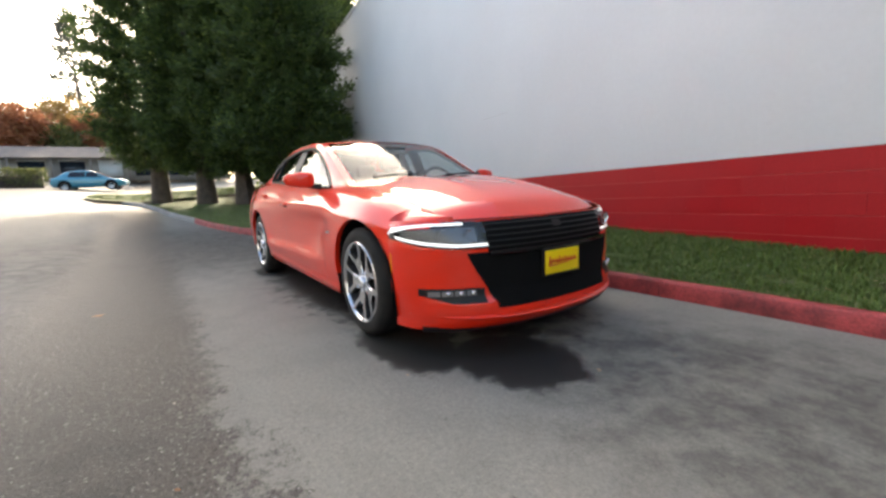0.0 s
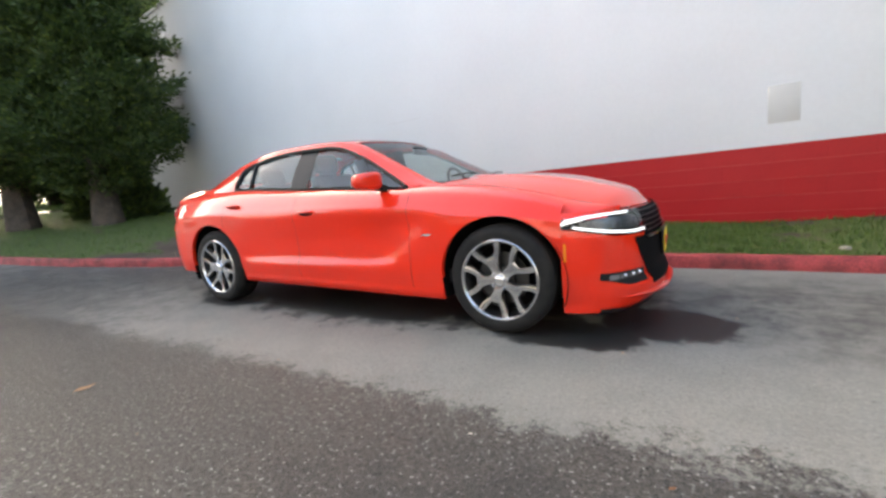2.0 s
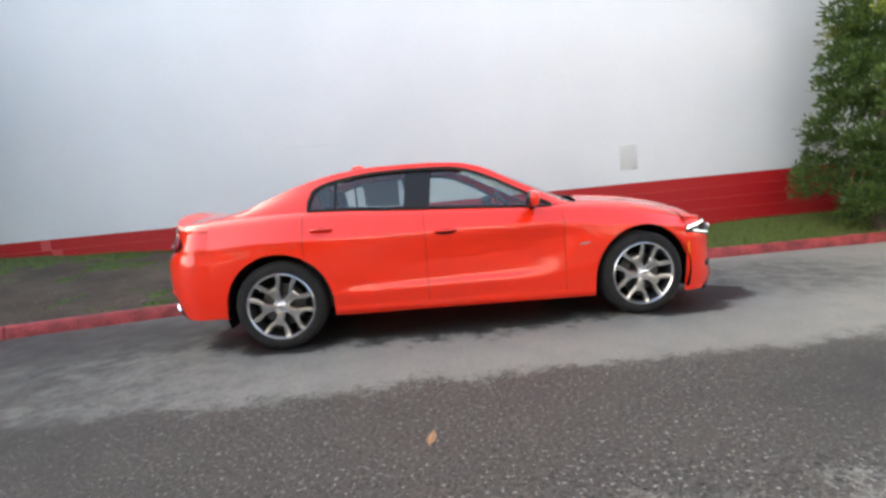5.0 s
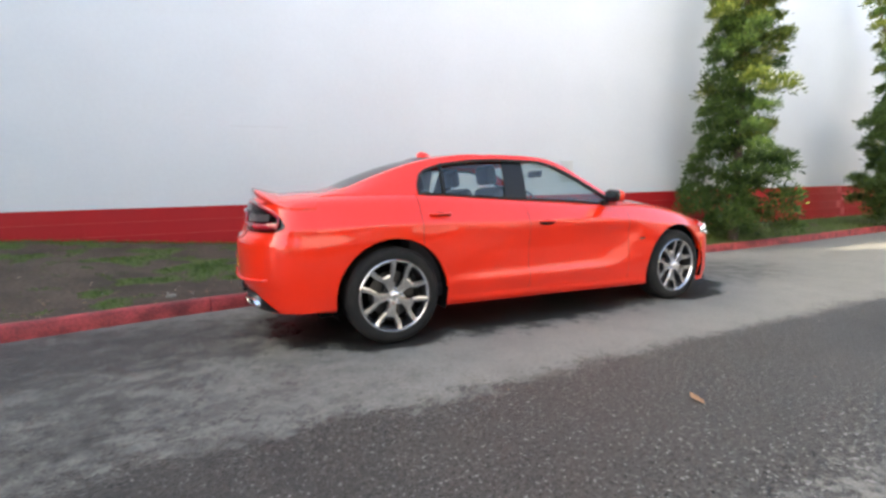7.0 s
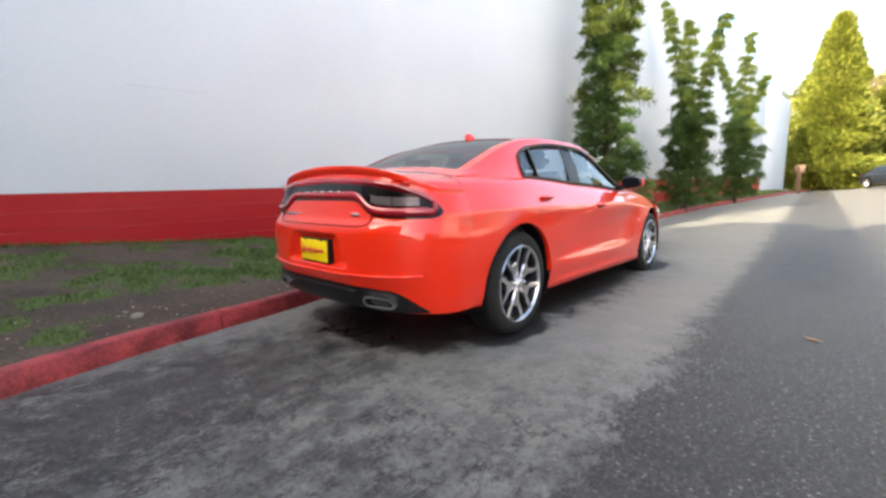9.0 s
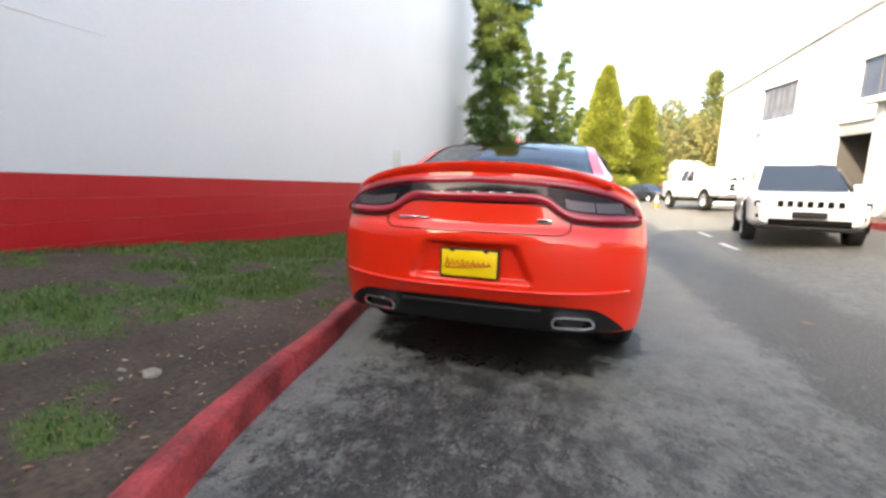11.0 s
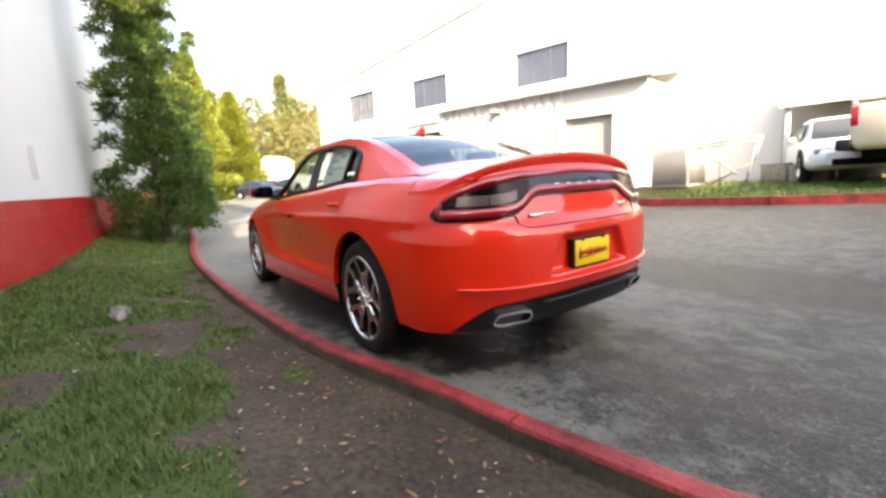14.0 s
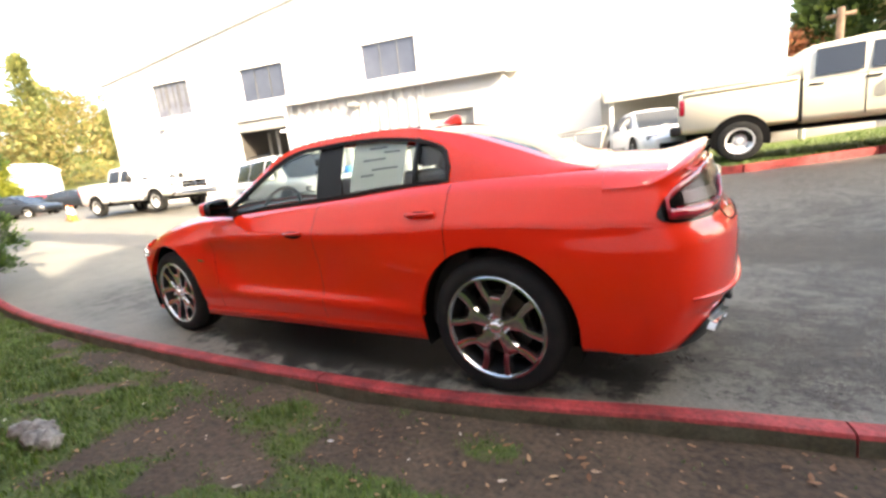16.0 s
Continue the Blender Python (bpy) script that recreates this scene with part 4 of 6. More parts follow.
        P = [[(x, side_y(min(x, 1.93), z) + .004 - max(0, x - 1.93) * .1, z) for z in steps(.49, .60, 4)] for x in (1.944, 1.952, 1.960)]
        part("side_marker", M(flip(grid(P))), AMBER, car, "amber side marker")
        # front lamp
        def lamp_lo(y):
            return curve(abs(y), [(.50, .622), (.62, .622), (.78, .638), (.86, .660), (.893, .684)])

        def lamp_hi(y):
            return curve(abs(y), [(.50, .765), (.62, .772), (.75, .772), (.84, .764), (.88, .748), (.893, .722)])

        ys = [.893 - (.893 - .50) * t**1.5 for t in steps(0, 1, 22)]
        lamp = part("headlight", M(flip(nose_patch(ys, lamp_lo, lamp_hi, 8, .004))), BLACK_GLOSS, car, "black headlight with white daytime strip")
        outward(part("lamp_cover", M(flip(nose_patch(ys, lamp_lo, lamp_hi, 8, .016))), GLASS_LAMP, lamp), (1.5, 0, .7))
        part("daytime_strip", M(flip(join(nose_patch(ys[2:], lambda y: lamp_lo(y) + .012, lambda y: lamp_lo(y) + .028, 3, .011), nose_patch(ys[1:18], lambda y: lamp_hi(y) - .023, lambda y: lamp_hi(y) - .010, 3, .011)))), LED, lamp, "glowing white daytime strip")
        part("reflector", M(flip(nose_patch(ys[3:20], lambda y: lamp_lo(y) + .038, lambda y: lamp_hi(y) - .034, 5, .007))), LAMP_GREY, lamp, "silvery lamp reflector")
        for by in (.60, .73):
            bz = (lamp_lo(by) + lamp_hi(by)) / 2
            bowl = lathe([(.0, -.005), (.02, .002), (.034, .010), (.036, .012)], 20, "x")
            part("projector", M(moved(bowl, Matrix.Translation((nose(by, bz) + .002, by, bz)))), CHROME, lamp, "projector lens")
        # fog lamp in its dark pocket
        fo = part("fog_pocket", M(flip(nose_patch(steps(.835, .53, 14), lambda y: .322 + .05 * max(0, (y - .70)) / .135, lambda y: .404 + .006 * (y - .5) / .3 - .05 * max(0, .60 - y), 5, .004))), BLACK_TRIM, car, "black fog lamp pocket")
        for k in range(4):
            y0 = .80 - k * .058
            part("fog_strip", M(flip(nose_patch(steps(y0, y0 - .050, 4), lambda y: .366, lambda y: .396, 4, .010))), TAIL_CLEAR, fo, "clear fog lamp cell")
        for fy in (.60, .66, .72):
            part("fog_bulb", M(moved(lathe([(.0, .012), (.009, .010), (.012, .004), (.012, -.004)], 14, "x"), Matrix.Translation((nose(fy, .384) + .012, fy, .384)))), CHROME, fo)
        # body corner between hood, lamp and fender
        P = []
        for t in steps(0, 1, 12):
            y1 = .64 + (.888 - .64) * (1 - t) ** .7
            x0 = 1.93 + (2.23 - 1.93) * t
            a = Vector((x0, curve(x0, Y_SH) - curve(x0, IN), curve(x0, Z_SH) + curve(x0, UP)))
            z1 = nose_top(y1)
            b = Vector((nose(y1, z1) if t > 0 else 1.93, y1, z1))
            mid = (a + b) / 2 + Vector((.0, .025 * (1 - t), .022))
            P.append([(1 - v) ** 2 * a + 2 * v * (1 - v) * mid + v * v * b for v in steps(0, 1, 7)])
        part("fender_top", M(grid(P)), PAINT, car)
        P = []
        for t in steps(0, 1, 12):
            f1 = .78 + .22 * (1 - t) ** .7
            y1 = f1 * side_y(-2.05, tail_top(f1 * .9))
            x0 = -2.05 - (2.40 - 2.05) * t
            a = Vector((x0, curve(x0, Y_SH) - curve(x0, IN), curve(x0, Z_SH) + curve(x0, UP)))
            z1 = tail_top(f1 * .9)
            b = Vector((tail(y1, z1) if t > 0 else -2.05, y1, z1))
            mid = (a + b) / 2 + Vector((0, .02 * (1 - t), .025))
            P.append([(1 - v) ** 2 * a + 2 * v * (1 - v) * mid + v * v * b for v in steps(0, 1, 7)])
        part("quarter_top", M(flip(grid(P))), PAINT, car)
        # exhaust tip
        shape = [(.445, .338), (.465, .330), (.60, .330), (.632, .338), (.645, .350), (.636, .374), (.618, .388), (.49, .392), (.452, .384), (.438, .362)]
        tip = part("exhaust_tip", M(sweep([(tail(y, z) - .014, y, z) for y, z in shape], .015, .04, up=(1, 0, 0), closed=True)), CHROME, car, "chrome trapezoid exhaust tip", 40)
        bore = [(tail(y, z) - .0085, y, z) for y, z in shape]
        part("exhaust_bore", M((bore, [tuple(range(len(bore)))])), DARK, tip, "", False)
    # hood
    P = []
    for y in steps(-1, 1, 41):
        col = []
        for t in steps(0, 1, 30):
            yy = y * (.745 + (.700 - .745) * t)
            x0 = 1.175 - .16 * abs(y) ** 2
            x1 = nose(yy, nose_top(yy)) - .006
            x = x0 + (x1 - x0) * t
            yy = y * (curve(x, Y_SH) - curve(x, IN) - .0015)
            z = hood_z(x, yy) + .002
            e = max(0, (t - .9) / .1)
            col.append((x, yy, z + (nose_top(yy) + .006 - z) * e**2))
        P.append(col)
    part("hood", flip(grid(P)), PAINT, car, "sculpted orange-red hood")
    P = [[(1.19 - .16 * f * f, .72 * f, 1.035 - .055 * f * f), (1.10 - .16 * f * f, .72 * f, 1.03 - .055 * f * f), (1.0 - .16 * f * f, .70 * f, 1.02 - .05 * f * f)] for f in steps(-1, 1, 16)]
    part("cowl", grid(P), BLACK_TRIM, car, "black cowl panel")
    # nose skin
    ys = [math.copysign(abs(math.sin(a)) ** .82, a) for a in steps(-math.pi / 2, math.pi / 2, 63)]
    P = []
    for f in ys:
        col = []
        for z in steps(.165, .772, 34):
            w = side_y(1.93, min(z, .80))
            zz = z + (nose_top(f * w) - .772) * max(0, (z - .6) / .172)
            col.append((nose(f * w, z), f * w, zz))
        P.append(col)
    part("front_bumper", grid(P), PAINT, car, "orange-red front bumper")
    gt = steps(-.50, .50, 31)
    up = part("grille", nose_patch(gt, lambda y: .60, lambda y: .768, 6, .004), DARK, car, "black crosshair grille")
    for k in range(5):
        z = .622 + k * .030
        part("grille_bar", nose_patch(gt, lambda y: z, lambda y: z + .009, 3, .014), BLACK_TRIM, up)
    part("grille_badge", nose_patch(steps(-.035, .035, 4), lambda y: .70, lambda y: .735, 3, .022), BLACK_TRIM, up, "small dark grille badge")
    part("grille_surround", sweep([(nose(y, .60) + .012, y, .595) for y in gt], .03, .026), BLACK_GLOSS, up)
    lo = part("lower_grille", nose_patch(steps(-.47, .47, 31), lambda y: .285, lambda y: .592, 8, .0045), DARK, car, "black lower grille")
    for s in (1, -1):
        yy = [(.47, .285, .592), (.50, .36, .60), (.54, .44, .60), (.58, .51, .60), (.615, .585, .602)]
        P = [[(nose(y, a + (b - a) * t) + .0046, s * y, a + (b - a) * t) for t in steps(0, 1, 8)] for y, a, b in yy]
        part("lower_grille_wing", grid(P) if s > 0 else flip(grid(P)), DARK, lo)
    part("lip", sweep([(nose(y, .235) + .012 - .06 * (abs(y) / .84) ** 3, y, .232 + .03 * (abs(y) / .84) ** 4) for y in steps(-.84, .84, 41)], .05, .03, round_=True), PAINT, car, "lower bumper lip")
    part("splitter", sweep([(nose(y, .17) - .03, y, .172) for y in steps(-.80, .80, 31)], .06, .03), BLACK_TRIM, car)
    # roof skin, windscreen and rear window
    ws = steps(0, 1, 13) + [2 - w for w in reversed(steps(0, 1, 13)[:-1])]

    def top(s, w):
        p = top_point(s, w if w <= 1 else 2 - w)
        return (p[0], p[1] if w <= 1 else -p[1], p[2])

    part("roof", grid([[top(s, w) for w in ws] for s in steps(-1.06, .14, 34)]), PAINT, car, "orange-red roof")
    fr = steps(.075, 1.925, 25)
    outward(part("windscreen", grid([[Vector(top(s, w)) + Vector((-.004, 0, -.006)) for w in fr] for s in steps(.14, 1.0, 22)]), GLASS_FRONT, car, "curved windscreen glass"), (-.3, 0, .8))
    outward(part("rear_screen", grid([[Vector(top(s, w)) + Vector((.002, 0, -.006)) for w in steps(.10, 1.90, 25)] for s in steps(-1.84, -1.06, 22)]), GLASS_REAR, car, "dark tinted rear window"), (-.3, 0, .8))
    for lo_, hi_, nm in ((0, .075, "windscreen_pillar"), (1.925, 2, "windscreen_pillar")):
        part(nm, grid([[top(s, lo_ + (hi_ - lo_) * k) for k in steps(0, 1, 4)] for s in steps(.14, 1.02, 22)]), PAINT, car)
    for lo_, hi_ in ((0, .10), (1.90, 2)):
        part("rear_screen_pillar", grid([[top(s, lo_ + (hi_ - lo_) * k) for k in steps(0, 1, 4)] for s in steps(-2.0, -1.06, 26)]), PAINT, car)
    part("rear_shelf_edge", grid([[top(s, w) for w in steps(.10, 1.90, 21)] for s in steps(-2.0, -1.84, 5)]), PAINT, car)
    # deck lid, spoiler and tail
    P = []
    for f in steps(-1, 1, 33):
        col = []
        for t in steps(0, 1, 14):
            x = -1.90 - .57 * t
            xe = tail(f * .70, tail_top(f * .70))
            x = -1.90 + (xe + 1.90) * t
            ye = curve(x, Y_SH) - curve(x, IN) - .004
            ze = curve(x, Z_SH) + curve(x, UP)
            zc = curve(-x, [(1.9, 1.160), (2.1, 1.148), (2.3, 1.130), (2.5, 1.09)])
            z = ze + (zc - ze) * (1 - abs(f) ** 2.4) + .001
            e = max(0, (t - .85) / .15)
            col.append((x, f * ye, z + (tail_top(f * ye) - z) * e))
        P.append(col)
    lid = part("boot_lid", grid(P), PAINT, car, "orange-red boot lid")
    P = []
    for f in steps(-1, 1, 49):
        y = f * .815
        zt = tail_top(y)
        w = side_y(-2.05, min(zt, 1.0))
        xr = -2.05 - (curve(zt, R_DEPTH) - .05) * superellipse(min(.985, abs(y) / w), 2.7)
        rise = .074 * (1 - abs(f) ** 3.4) + .003 - .012 * abs(f) ** 10
        fx = xr + .03 + .22 * (1 - abs(f) ** 2.2)
        ye, ze = curve(fx, Y_SH) - curve(fx, IN), curve(fx, Z_SH) + curve(fx, UP)
        zc = curve(-fx, [(1.9, 1.160), (2.1, 1.148), (2.3, 1.130), (2.5, 1.09)])
        deck = ze + (zc - ze) * (1 - min(1, abs(y) / ye) ** 2.4)
        deck -= max(0, abs(y) - ye) * .45 + .008
        deck += (zt - .004 - deck) * abs(f) ** 5
        zr = zt + rise
        row = [(fx, y, deck)]
        for k in (.35, .7, .92):
            row.append((fx + (xr + .02 - fx) * k, y, deck + (zr - deck) * k ** 1.5))
        row += [(xr + .010, y, zr), (xr - .004, y, zr - .003), (xr - .007, y, zr - .014), (xr - .002, y, zr - .032), (xr + .016, y, zt + rise * .22), (xr + .004, y, zt - .012)]
        P.append(row)
    part("spoiler", grid(P), PAINT, car, "body-coloured boot spoiler", 40)
    P = []
    for f in sorted({round(k, 4) for k in ys + steps(-.40, .40, 49)}):
        col = []
        for t in steps(0, 1, 76):
            w0 = .9
            zt = tail_top(f * w0)
            z = .30 + (zt - .30) * t
            w = side_y(-2.05, min(z, 1.0))
            y = f * w
            dx = 0
            # number-plate recess
            if .548 < z < .752:
                half = .325 - .10 * (z - .548) / .204
                dx = .048 * max(0, min(1, (half + .02 - abs(y)) / .035)) * min(1, (z - .548) / .02) * min(1, (.752 - z) / .018)
            col.append((tail(y, z) + dx, y, z))
        P.append(col)
    part("rear_bumper", flip(grid(P)), PAINT, car, "orange-red rear bumper")
    # full-width tail lamp, laid out by the share f of the half width
    def tl_hi(f):
        return curve(abs(f), [(0, 1.094), (.45, 1.080), (.65, 1.060), (.80, 1.030), (.88, 1.000), (.935, .950), (.955, .905)])

    def tl_lo(f):
        return curve(abs(f), [(.0, .955), (.37, .955), (.43, .942), (.51, .888), (.58, .864), (.75, .855), (.90, .857), (.94, .868), (.955, .886)])

    def lamp_patch(fs, lo_, hi_, n, off):
        P = []
        for f in fs:
            col = []
            for t in steps(0, 1, n):
                z = lo_(f) + (hi_(f) - lo_(f)) * t
                y = f * side_y(-2.05, min(z, 1.0))
                col.append(Vector((tail(y, z), y, z)) - skin_normal(tail, y, z) * off)
            P.append(col)
        return flip(grid(P))

    def lamp_point(f, z, off):
        y = f * side_y(-2.05, min(z, 1.0))
        return Vector((tail(y, z), y, z)) - skin_normal(tail, y, z) * off

    fs = [.955 * math.copysign(abs(math.sin(a)) ** .9, a) for a in steps(-math.pi / 2, math.pi / 2, 91)]
    tl = part("tail_lamp", lamp_patch(fs, tl_lo, tl_hi, 9, .004), BLACK_GLOSS, car, "full-width black tail lamp with red loop")
    inner_f = [f * .968 for f in fs]
    line = [lamp_point(f, tl_lo(f) + .032, .010) for f in inner_f] + [lamp_point(f, tl_hi(f) - .020, .004) for f in reversed(inner_f)]
    part("lamp_loop", sweep(line, .044, .012, up=(1, 0, 0), closed=True), TAIL_RED, tl, "red light loop")
    for s in (1, -1):
        for a0, a1 in ((.54, .70), (.705, .865)):
            b = lamp_patch(steps(s * a0, s * a1, 9), lambda f: tl_lo(f) + .070, lambda f: min(tl_hi(f) - .032, tl_lo(f) + .118), 4, .008)
            part("reversing_lamp", b if s > 0 else flip(b), TAIL_BOWL, tl, "clear lamp bowl")
        for h0, h1, a0, a1 in ((.050, .062, .56, .90),):
            b = lamp_patch(steps(s * a0, s * a1, 16), lambda f: tl_lo(f) + h0, lambda f: tl_lo(f) + h1, 3, .009)
            part("stop_lamp", b if s > 0 else flip(b), TAIL_RED, tl, "red stop lamp")
        b = lamp_patch(steps(s * .44, s * .94, 24), lambda f: tl_lo(f) + .002, lambda f: tl_hi(f) - .002, 6, .013)
        outward(part("lamp_cover", b if s > 0 else flip(b), SMOKE, tl, "smoked lamp cover"), (-1.8, 0, .9))
    for k in range(5):
        y = .18 - k * .09
        part("tail_mark", cube((tail(y, 1.01) - .011, y - .014, 1.003), (tail(y, 1.01) - .004, y + .014, 1.017), .003), CHROME, tl, "small chrome letter block")
    # lid seam, badges
    part("lid_seam", sweep([(tail(y, z) - .0005, y, z) for y, z in [(.50, .878), (.495, .83), (.46, .812)] + [(k, .808) for k in steps(.42, -.42, 15)] + [(-.46, .812), (-.495, .83), (-.50, .878)]], .005, .005), DARK, lid)
    part("boot_badge", cube((tail(.33, .865) - .006, .24, .857), (tail(.33, .865) + .002, .42, .872), .003), CHROME, car, "chrome model badge bar")
    part("boot_badge", cube((tail(.36, .87) - .006, -.405, .862), (tail(.36, .87) + .002, -.33, .885), .003), CHROME, car, "small chrome badge")
    # rear valance and black lower bumper
    va = part("rear_valance", tail_patch(steps(-.80, .80, 45), lambda y: .300 + .012 * (abs(y) / .8) ** 4, lambda y: .452 - .02 * (abs(y) / .8) ** 2 - .11 * max(0, (abs(y) - .62) / .18) ** 1.6, 6, .006), BLACK_TRIM, car, "matt black rear valance")
    part("valance_rib", sweep([(tail(y, .40) - .018, y, .415) for y in steps(-.38, .38, 15)], .03, .02, round_=True), BLACK_TRIM, va)
    part("bumper_ledge", sweep([(tail(y, .53) - .004 + .012 * (abs(y) / .8) ** 6, y, .515 + .02 * (abs(y) / .8) ** 3) for y in steps(-.80, .80, 41)], .03, .016, round_=True), PAINT, car)
    # plates
    pl = part("rear_plate_frame", cube((-2.560, -.158, .560), (-2.520, .158, .716), .004), BLACK_TRIM, car, "black plate frame")
    pp = part("rear_plate", cube((-2.567, -.148, .570), (-2.560, .148, .708), .002), PLATE_YELLOW, pl, "yellow dealer plate with red script")
    for a, b in ((-.09, .55), (.09, .55)):
        part("plate_bolt", cube((-2.570, a - .012, .700), (-2.564, a + .012, .712), .002), BLACK_TRIM, pl)
    fx = nose(0, .5)
    fp = part("front_plate_frame", cube((fx + .012, -.162, .415), (fx + .028, .162, .585), .004), BLACK_TRIM, car, "black plate frame")
    part("front_plate", cube((fx + .026, -.148, .43), (fx + .033, .148, .57), .002), PLATE_YELLOW, fp, "yellow dealer plate with red script")
    for x, sgn, par, z in ((-2.5685, 1, pp, .640), (fx + .0345, -1, fp, .505)):
        # a flowing red stroke in place of the dealer's name
        for k in range(9):
            y = sgn * (.115 - k * .0275)
            h = (.050, .024, .024, .040, .024, .030, .024, .018, .022)[k]
            part("script_stroke", sweep([(x, y + sgn * .010, z - h * .5), (x, y, z + h * .62), (x, y - sgn * .010, z - h * .45)], .004, .0105, up=(1, 0, 0)), PLATE_RED, par)
        part("script_line", sweep([(x, sgn * .12, z - .028), (x, 0, z - .020), (x, -sgn * .12, z - .006)], .004, .009, up=(1, 0, 0)), PLATE_RED, par)
    # antenna fin
    P = []
    for t in steps(0, 1, 9):
        x, h, w = -.80 - .17 * t, .058 * math.sin(min(1, t * 1.5) * math.pi / 2) * (1 - max(0, t - .85) * 3), .028 * math.sin(math.pi * (t * .85 + .1))
        zb = curve(x, CENTRE_Z) - .006
        P.append([(x, -w, zb), (x, -w * .45, zb + h * .7 + .006), (x - .01, 0, zb + h + .006), (x, w * .45, zb + h * .7 + .006), (x, w, zb)])
    part("antenna_fin", flip(grid(P)), PAINT, car, "shark-fin antenna")
    # wipers
    for s in (-.55, .08):
        part("wiper", sweep([(1.09 - .1 * abs(s), s, 1.066), (1.05, s + .25, 1.085), (1.03 - .05 * abs(s + .45), s + .48, 1.082)], .012, .012), BLACK_TRIM, car)
    # floor, and unseen dark boxes added to block light through the body
    part("floor_pan", cube((-2.05, -.70, .20), (2.20, .70, .30), .03), DARK, car)
    part("hull_light_block", cube((1.16, -.60, .30), (2.15, .60, .72), .03), DARK, car)
    part("hull_light_block", cube((-2.25, -.60, .34), (-1.35, .60, .98), .03), DARK, car)
    # wheels
    for x in (-1.526, 1.526):
        for s in (-1, 1):
            wheel(car, x, s * .805, s)
    # cabin
    part("cabin_floor", cube((-1.4, -.80, .30), (1.1, .80, .40)), CABIN, car)
    for s in (-1, 1):
        part("door_card", cube((-1.35, s * .77 - .02, .35), (.95, s * .77 + .02, 1.0), .01), CABIN, car)
    part("dashboard", cube((.62, -.76, .70), (1.08, .76, 1.0), .06, 3), CABIN, car, "dark dashboard")
    part("parcel_shelf", cube((-1.85, -.62, .98), (-1.25, .62, 1.08), .02), CABIN, car)
    for sx in (0.0, -.80):
        for s in ((-.37, .37) if sx == 0 else (-.40, .40)):
            bm = cube((-.07, -.25, 0), (.07, .25, .62), .05, 3)
            bm.transform(Matrix.Translation((sx - .20, s, .58 if sx == 0 else .54)) @ Matrix.Rotation(radians(-16), 4, "Y"))
            part("seat_back", bm, CABIN, car, "dark seat back")
            bm = cube((-.05, -.13, 0), (.05, .13, .18), .04, 3)
            bm.transform(Matrix.Translation((sx - (.41 if sx == 0 else .35), s, 1.20 if sx == 0 else 1.12)) @ Matrix.Rotation(radians(-10), 4, "Y"))
            part("headrest", bm, CABIN, car, "dark headrest")
            part("seat_cushion", cube((sx - .25, s - .26, .48), (sx + .30, s + .26, .64), .05, 3), CABIN, car)
    ring = [Vector((.62 - .07 * math.sin(a), .37 + .185 * math.cos(a), .98 + .18 * math.sin(a))) for a in steps(0, 2 * math.pi, 33)[:-1]]
    sw = part("steering_wheel", sweep(ring, .028, .028, up=(1, 0, 0), closed=True, round_=True), CABIN, car, "dark steering wheel")
    part("wheel_hub", cube((.62, .22, .93), (.68, .52, 1.02), .02), CABIN, sw)
    part("rear_mirror", cube((.40, -.11, 1.30), (.44, .11, 1.37), .015), CABIN, car)
    # price sheet inside the left rear window
    P = [[(x, cabin_side(x, v)[1] - .024, cabin_side(x, v)[2]) for v in (.08, .35, .62, .86)] for x in (-.94, -.74, -.535)]
    st = part("price_sheet", flip(grid(P)), PAPER, car, "pale printed price sheet behind glass", False)
    for k, (a, b, v) in enumerate(((-.80, -.66, .70), (-.90, -.78, .62), (-.80, -.62, .52), (-.90, -.70, .36), (-.72, -.62, .28))):
        P = [[(x, cabin_side(x, w)[1] - .021, cabin_side(x, w)[2]) for w in (v, v + .03)] for x in (a, b)]
        part("print_bar", flip(grid(P)), PRINT, st)
    return car


sedan = build_sedan()

# ---- far kerb, verge and bark beds across the road ----
FAR_KERB = [(-14, -13.0), (-9, -10.6), (-5.2, -8.55), (-3.05, -7.5), (-1.2, -6.95), (.8, -6.75), (2.3, -6.95), (3.0, -7.6), (3.25, -8.6)]
far_kerb = thing("kerb", "red-painted kerb round the verge across the road", "kerb")
far_kerb["kind"] = "structure"
fk = [Vector((x, y, road_z(x, y) + .05)) for x, y in FAR_KERB]
for a, b in zip(fk, fk[1:]):
    n = max(2, int((b - a).length / .8))
    part("kerb_stone", sweep([a + (b - a) * t for t in steps(.004, .996, n)], .13, .20), KERB_RED, far_kerb, "", 40)
isl = [Vector((x, y, road_z(x, y) + .05)) for x, y in ((6.2, -8.4), (6.7, -8.0), (8.2, -7.7), (10.5, -7.4), (11.2, -7.6))]
for a, b in zip(isl, isl[1:]):
    part("kerb_stone", sweep([a + (b - a) * t for t in steps(.004, .996, 3)], .13, .20), KERB_RED, far_kerb, "", 40)


def bed(name, front, back, mat, label, rise=.10):
    P = []
    for (a, b), (c, d) in zip(front, back):
        P.append([(a + (c - a) * t, b + (d - b) * t, road_z(a + (c - a) * t, b + (d - b) * t) + rise + .05 * t) for t in steps(0, 1, 8)])
    ob = part(name, grid(P), mat)
    return tagged(ob, label, "planting bed", "", "structure")


